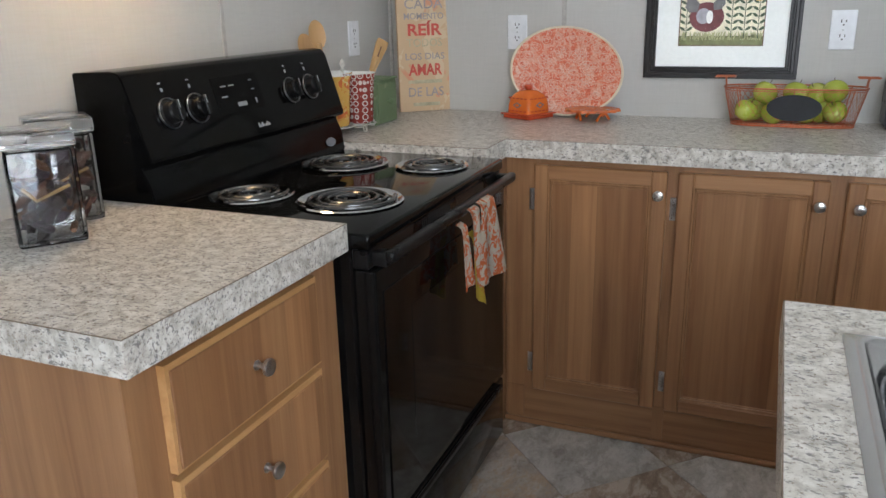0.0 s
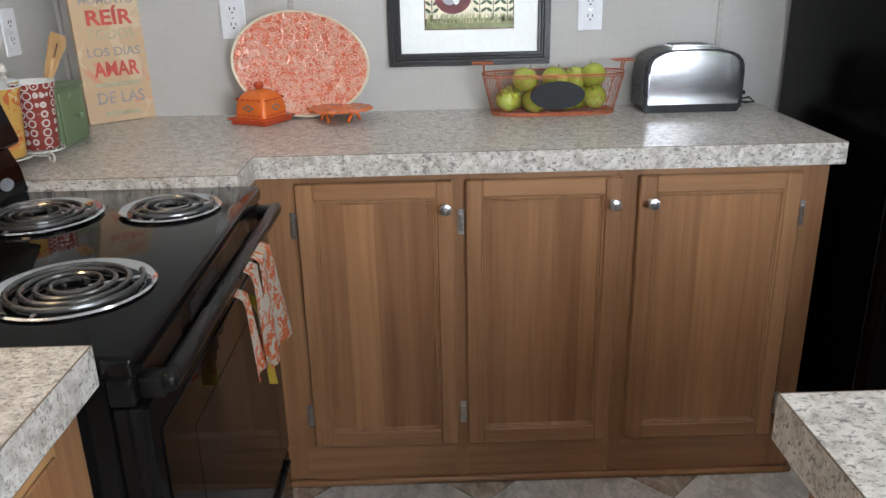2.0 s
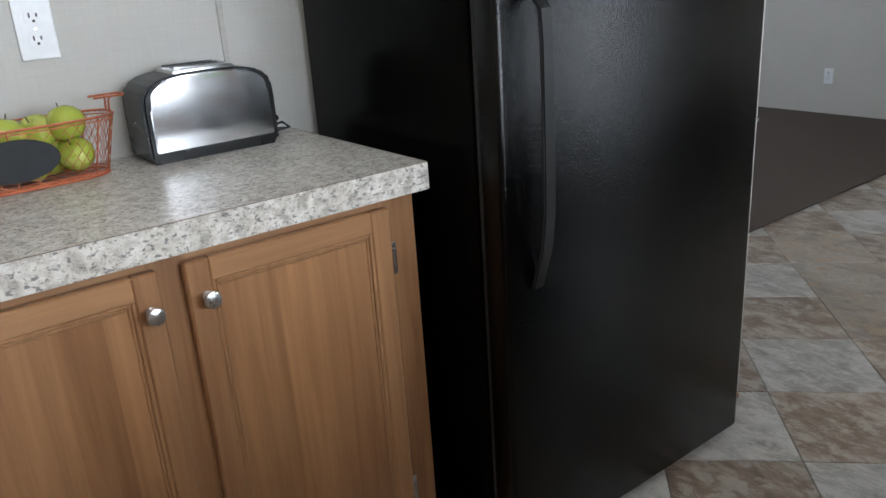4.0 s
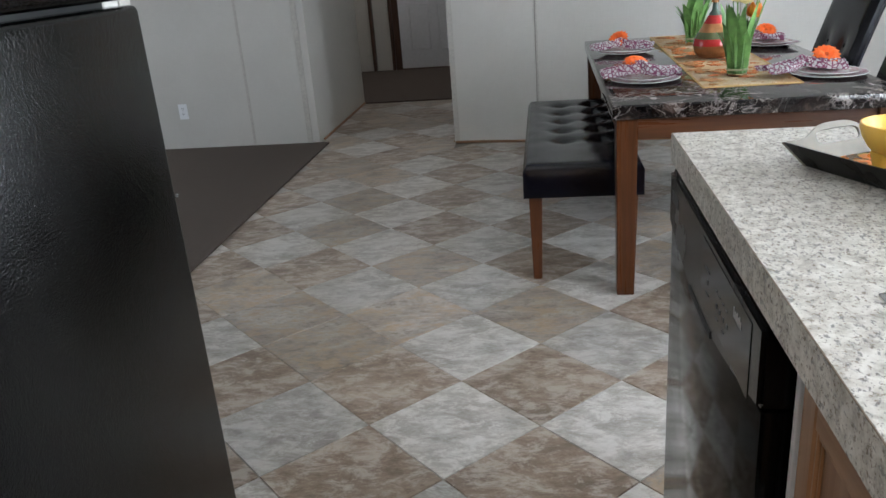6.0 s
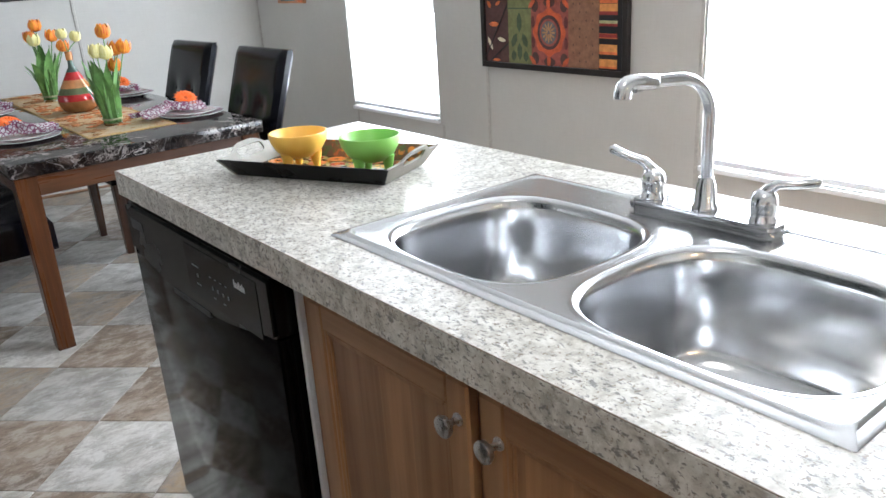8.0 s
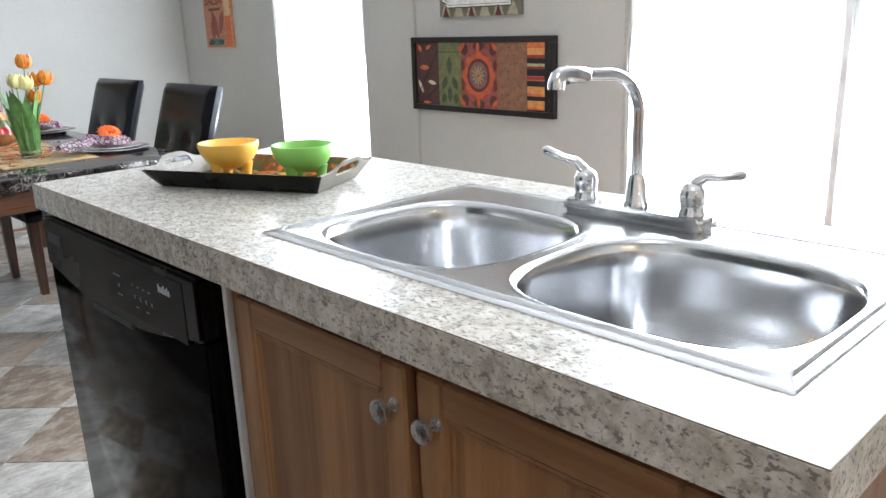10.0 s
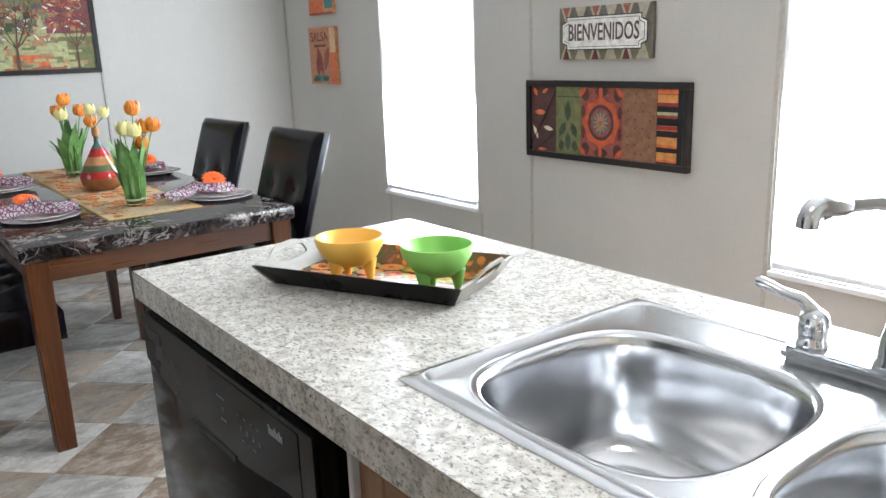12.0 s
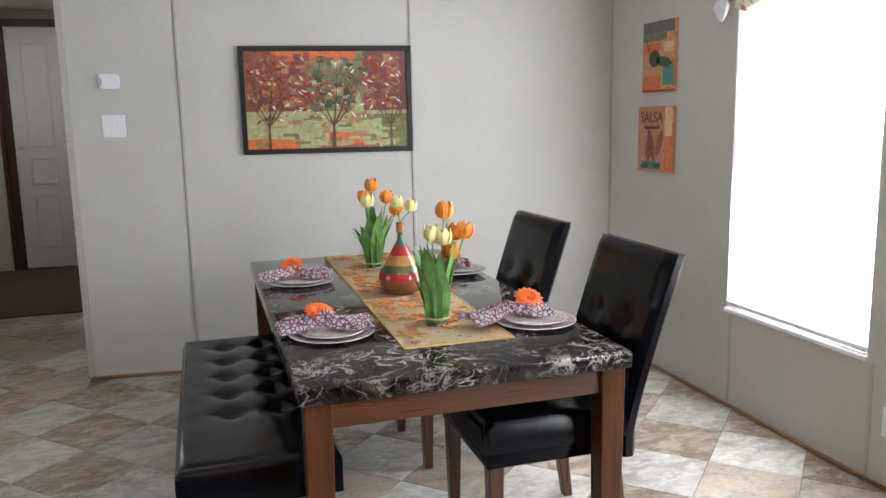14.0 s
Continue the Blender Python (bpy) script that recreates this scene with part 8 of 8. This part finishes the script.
def tulips(x, y, heads, seed, label, scale=1.0):
    rnd = random.Random(seed)
    v = thing("tulip_vase", (x, y, TZ + 0.003), label, "flower vase")
    z0 = TZ + 0.0035
    part("glass", lathe([(0, 0.0), (0.036, 0.0), (0.0385, 0.004), (0.0395, 0.120), (0.038, 0.120), (0.037, 0.010), (0, 0.008)], (x, y, z0), 30), VGLASS, v, "clear glass cylinder", smooth=True)
    part("tie", lathe([(0.0400, 0.022), (0.0413, 0.023), (0.0413, 0.029), (0.0400, 0.030)], (x, y, z0), 30), RAFFIA, v, "pale band round the glass", smooth=True)
    part("foot_leaf", lathe([(0, 0.009), (0.034, 0.0095), (0.0355, 0.028), (0.0, 0.03)], (x, y, z0), 20), LEAFG, v, smooth=True)
    for k in range(26):
        a = 2 * math.pi * k / 26 + rnd.uniform(-0.1, 0.1)
        inner = k % 3 == 0
        r0 = 0.014 if inner else 0.033
        hgt = rnd.uniform(0.15, 0.285) * scale
        out = rnd.uniform(0.02, 0.07) * (0.4 if inner else 1)
        wd = rnd.uniform(0.014, 0.022)
        d = Vector((math.cos(a), math.sin(a), 0))
        s = Vector((-math.sin(a), math.cos(a), 0))
        bm = bmesh.new()
        prev = None
        tw = rnd.uniform(-0.5, 0.5)
        for j in range(9):
            u = j / 8
            p = Vector((x, y, z0 + 0.012)) + d * (r0 + out * u ** 2.2) + Vector((0, 0, hgt * u - 0.03 * max(0, u - 0.8) * (1 if not inner else 0)))
            w = wd * (0.55 + 0.9 * math.sin(math.pi * min(1, u * 0.85 + 0.12))) * (1 - u ** 6)
            ss = (s * math.cos(tw * u) + d * math.sin(tw * u))
            row = [bm.verts.new(p - ss * w), bm.verts.new(p - d * 0.003), bm.verts.new(p + ss * w)]
            if prev:
                bm.faces.new((prev[0], prev[1], row[1], row[0]))
                bm.faces.new((prev[1], prev[2], row[2], row[1]))
            prev = row
        part("leaf", bm, LEAFG if k % 3 == 0 else LEAFL, v, smooth=True)
    right = Vector((-0.291, -0.957, 0))
    fwd = Vector((0.957, -0.291, 0))
    for k, (lat, z, kind, dep) in enumerate(heads):
        pos = Vector((x, y, 0)) + right * lat + fwd * dep
        pos.z = z
        foot = Vector((x, y, z0 + 0.02)) + right * lat * 0.15
        part("stem", tube([foot, foot.lerp(pos, 0.5) + Vector((0, 0, 0.01)), pos], 0.0026, 7), LEAFL, v, smooth=True)
        lean = Matrix.Rotation(lat * 2.5, 4, fwd) @ Matrix.Rotation(k * 1.1, 4, "Z")
        part("tulip", tulip_head(pos - Vector((0, 0, 0.002)), lean, None, 1.15 * scale, None), (TULO, TULC)[kind], v, ("orange tulip head", "pale yellow tulip head")[kind], smooth=True)


def m_tulip(name, tip, base):
    m = mat(name, tip, 0.5)
    t, b = nodes(m)
    n = noise_tex(t, coords(t, (160, 160, 22)), 1.0, 3)
    n2 = noise_tex(t, coords(t), 34, 2)
    c = mix(t, ramp(t, n, [(0.4, grey(0)), (0.65, grey(1))]), tip, base)
    c = mix(t, ramp(t, n2, [(0.45, grey(0)), (0.65, grey(0.5))]), c, base)
    t.links.new(c, b.inputs["Base Color"])
    return m


TULO = m_tulip("orange_tulip", (0.90, 0.40, 0.03), (0.75, 0.13, 0.02))
TULC = m_tulip("cream_tulip", (0.85, 0.80, 0.40), (0.78, 0.70, 0.25))
LEAFG = simple("tulip_leaf", (0.075, 0.19, 0.040), 0.4, 0, 30, 0.35, 0.05)
LEAFL = simple("tulip_leaf_light", (0.15, 0.31, 0.085), 0.4, 0, 30, 0.3, 0.05)
RAFFIA = simple("raffia_band", (0.36, 0.36, 0.22), 0.8, 0, 200, 0.2, 0.1)
VGLASS = m_clear("vase_glass", (0.96, 0.99, 0.97), 1.15)
tulips(4.686, 1.984, [(0.028, 1.085, 0, 0.0), (-0.010, 1.010, 1, -0.02), (0.022, 1.003, 1, -0.03), (0.058, 1.012, 0, 0.02), (0.090, 1.018, 0, 0.0), (0.045, 0.945, 0, 0.03)], 3, "glass vase of orange and cream tulips with broad green leaves")
tulips(5.752, 1.968, [(0.0, 1.085, 0, 0.0), (-0.034, 1.03, 0, 0.01), (-0.018, 1.015, 1, -0.02), (0.062, 1.030, 0, 0.0), (0.100, 0.975, 0, 0.0)], 5, "glass vase of orange and cream tulips by the far end", 1.05)


def bottle_flowers():
    v = thing("tulip_pair", (5.212, 1.972, 1.0), "two cream tulips standing in the banded bottle", "flowers")
    right = Vector((-0.291, -0.957, 0))
    for lat, z in ((0.038, 1.050), (-0.010, 1.065)):
        p = Vector((5.212, 1.972, 1.008))
        q = p + right * lat
        q.z = z
        part("stem", tube([p, p.lerp(q, 0.5) + Vector((0, 0, 0.004)), q], 0.0024, 7), LEAFL, v, smooth=True)
        part("tulip", tulip_head(q, Matrix.Rotation(lat * 6, 4, Vector((0.957, -0.291, 0))), None, 0.95, None), TULC, v, smooth=True)


bottle_flowers()


def floor_tiles():
    h = 0.2475
    cx, cy = 3.60, 3.018
    g = 0.0015
    s = h - g
    random.seed(5)
    meshes = {}
    parent = bpy.data.objects["floor"]
    base = bmesh.new()
    top = [base.verts.new((s - 0.002, 0, 0)), base.verts.new((0, s - 0.002, 0)), base.verts.new((-s + 0.002, 0, 0)), base.verts.new((0, -s + 0.002, 0))]
    low = [base.verts.new((s, 0, -0.003)), base.verts.new((0, s, -0.003)), base.verts.new((-s, 0, -0.003)), base.verts.new((0, -s, -0.003))]
    base.faces.new(top)
    for i in range(4):
        base.faces.new((low[i], low[(i + 1) % 4], top[(i + 1) % 4], top[i]))
    bmesh.ops.recalc_face_normals(base, faces=base.faces[:])
    for key, mt in (("L", TILE_L), ("B", TILE_B), ("T", TILE_T)):
        me = bpy.data.meshes.new("tile")
        base.to_mesh(me)
        me.materials.append(mt)
        meshes[key] = me
    cut = bpy.data.meshes.new("tile_src")
    base.to_mesh(cut)
    base.free()
    regions = [(WALL_W, WALL_E, WALL_S, 4.34), (WALL_E, 8.63, 3.37, 4.41)]
    for i in range(-17, 24):
        for j in range(-13, 8):
            if (i + j) % 2 == 0:
                continue
            x, y = cx + i * h, cy + j * h
            key = "L" if i % 2 else "B"
            if random.random() < (0.14 if key == "L" else 0.3):
                key = "T"
            inside = any(r[0] + h <= x <= r[1] - h and r[2] + h <= y <= r[3] - h for r in regions)
            touch = any(r[0] - h < x < r[1] + h and r[2] - h < y < r[3] + h for r in regions)
            if not touch:
                continue
            if inside or (5.9 < x < 7.5 and 3.37 + h <= y <= 4.34 - h):
                ob = new("tile", meshes[key])
                ob.parent = parent
                ob.location = (x, y, 0)
                continue
            r = regions[0] if x < WALL_E + 0.05 and not (x > WALL_E - h and y > 3.37) else regions[1]
            lo, hi = (r[0], r[1]) if r is regions[0] else (WALL_E - h, r[1])
            if r is regions[0] and y > 3.37:
                hi = WALL_E + h
            bm = bmesh.new()
            bm.from_mesh(cut)
            for co, no in (((lo - x, 0, 0), (-1, 0, 0)), ((hi - x, 0, 0), (1, 0, 0)), ((0, r[2] - y, 0), (0, -1, 0)), ((0, r[3] - y, 0), (0, 1, 0))):
                bmesh.ops.bisect_plane(bm, geom=bm.verts[:] + bm.edges[:] + bm.faces[:], plane_co=co, plane_no=no, clear_outer=True)
            if len(bm.faces) < 1:
                bm.free()
                continue
            me = bpy.data.meshes.new("tile")
            bm.to_mesh(me)
            bm.free()
            me.materials.append(meshes[key].materials[0])
            ob = new("tile", me)
            ob.parent = parent
            ob.location = (x, y, 0)
    bpy.data.meshes.remove(cut)


floor_tiles()
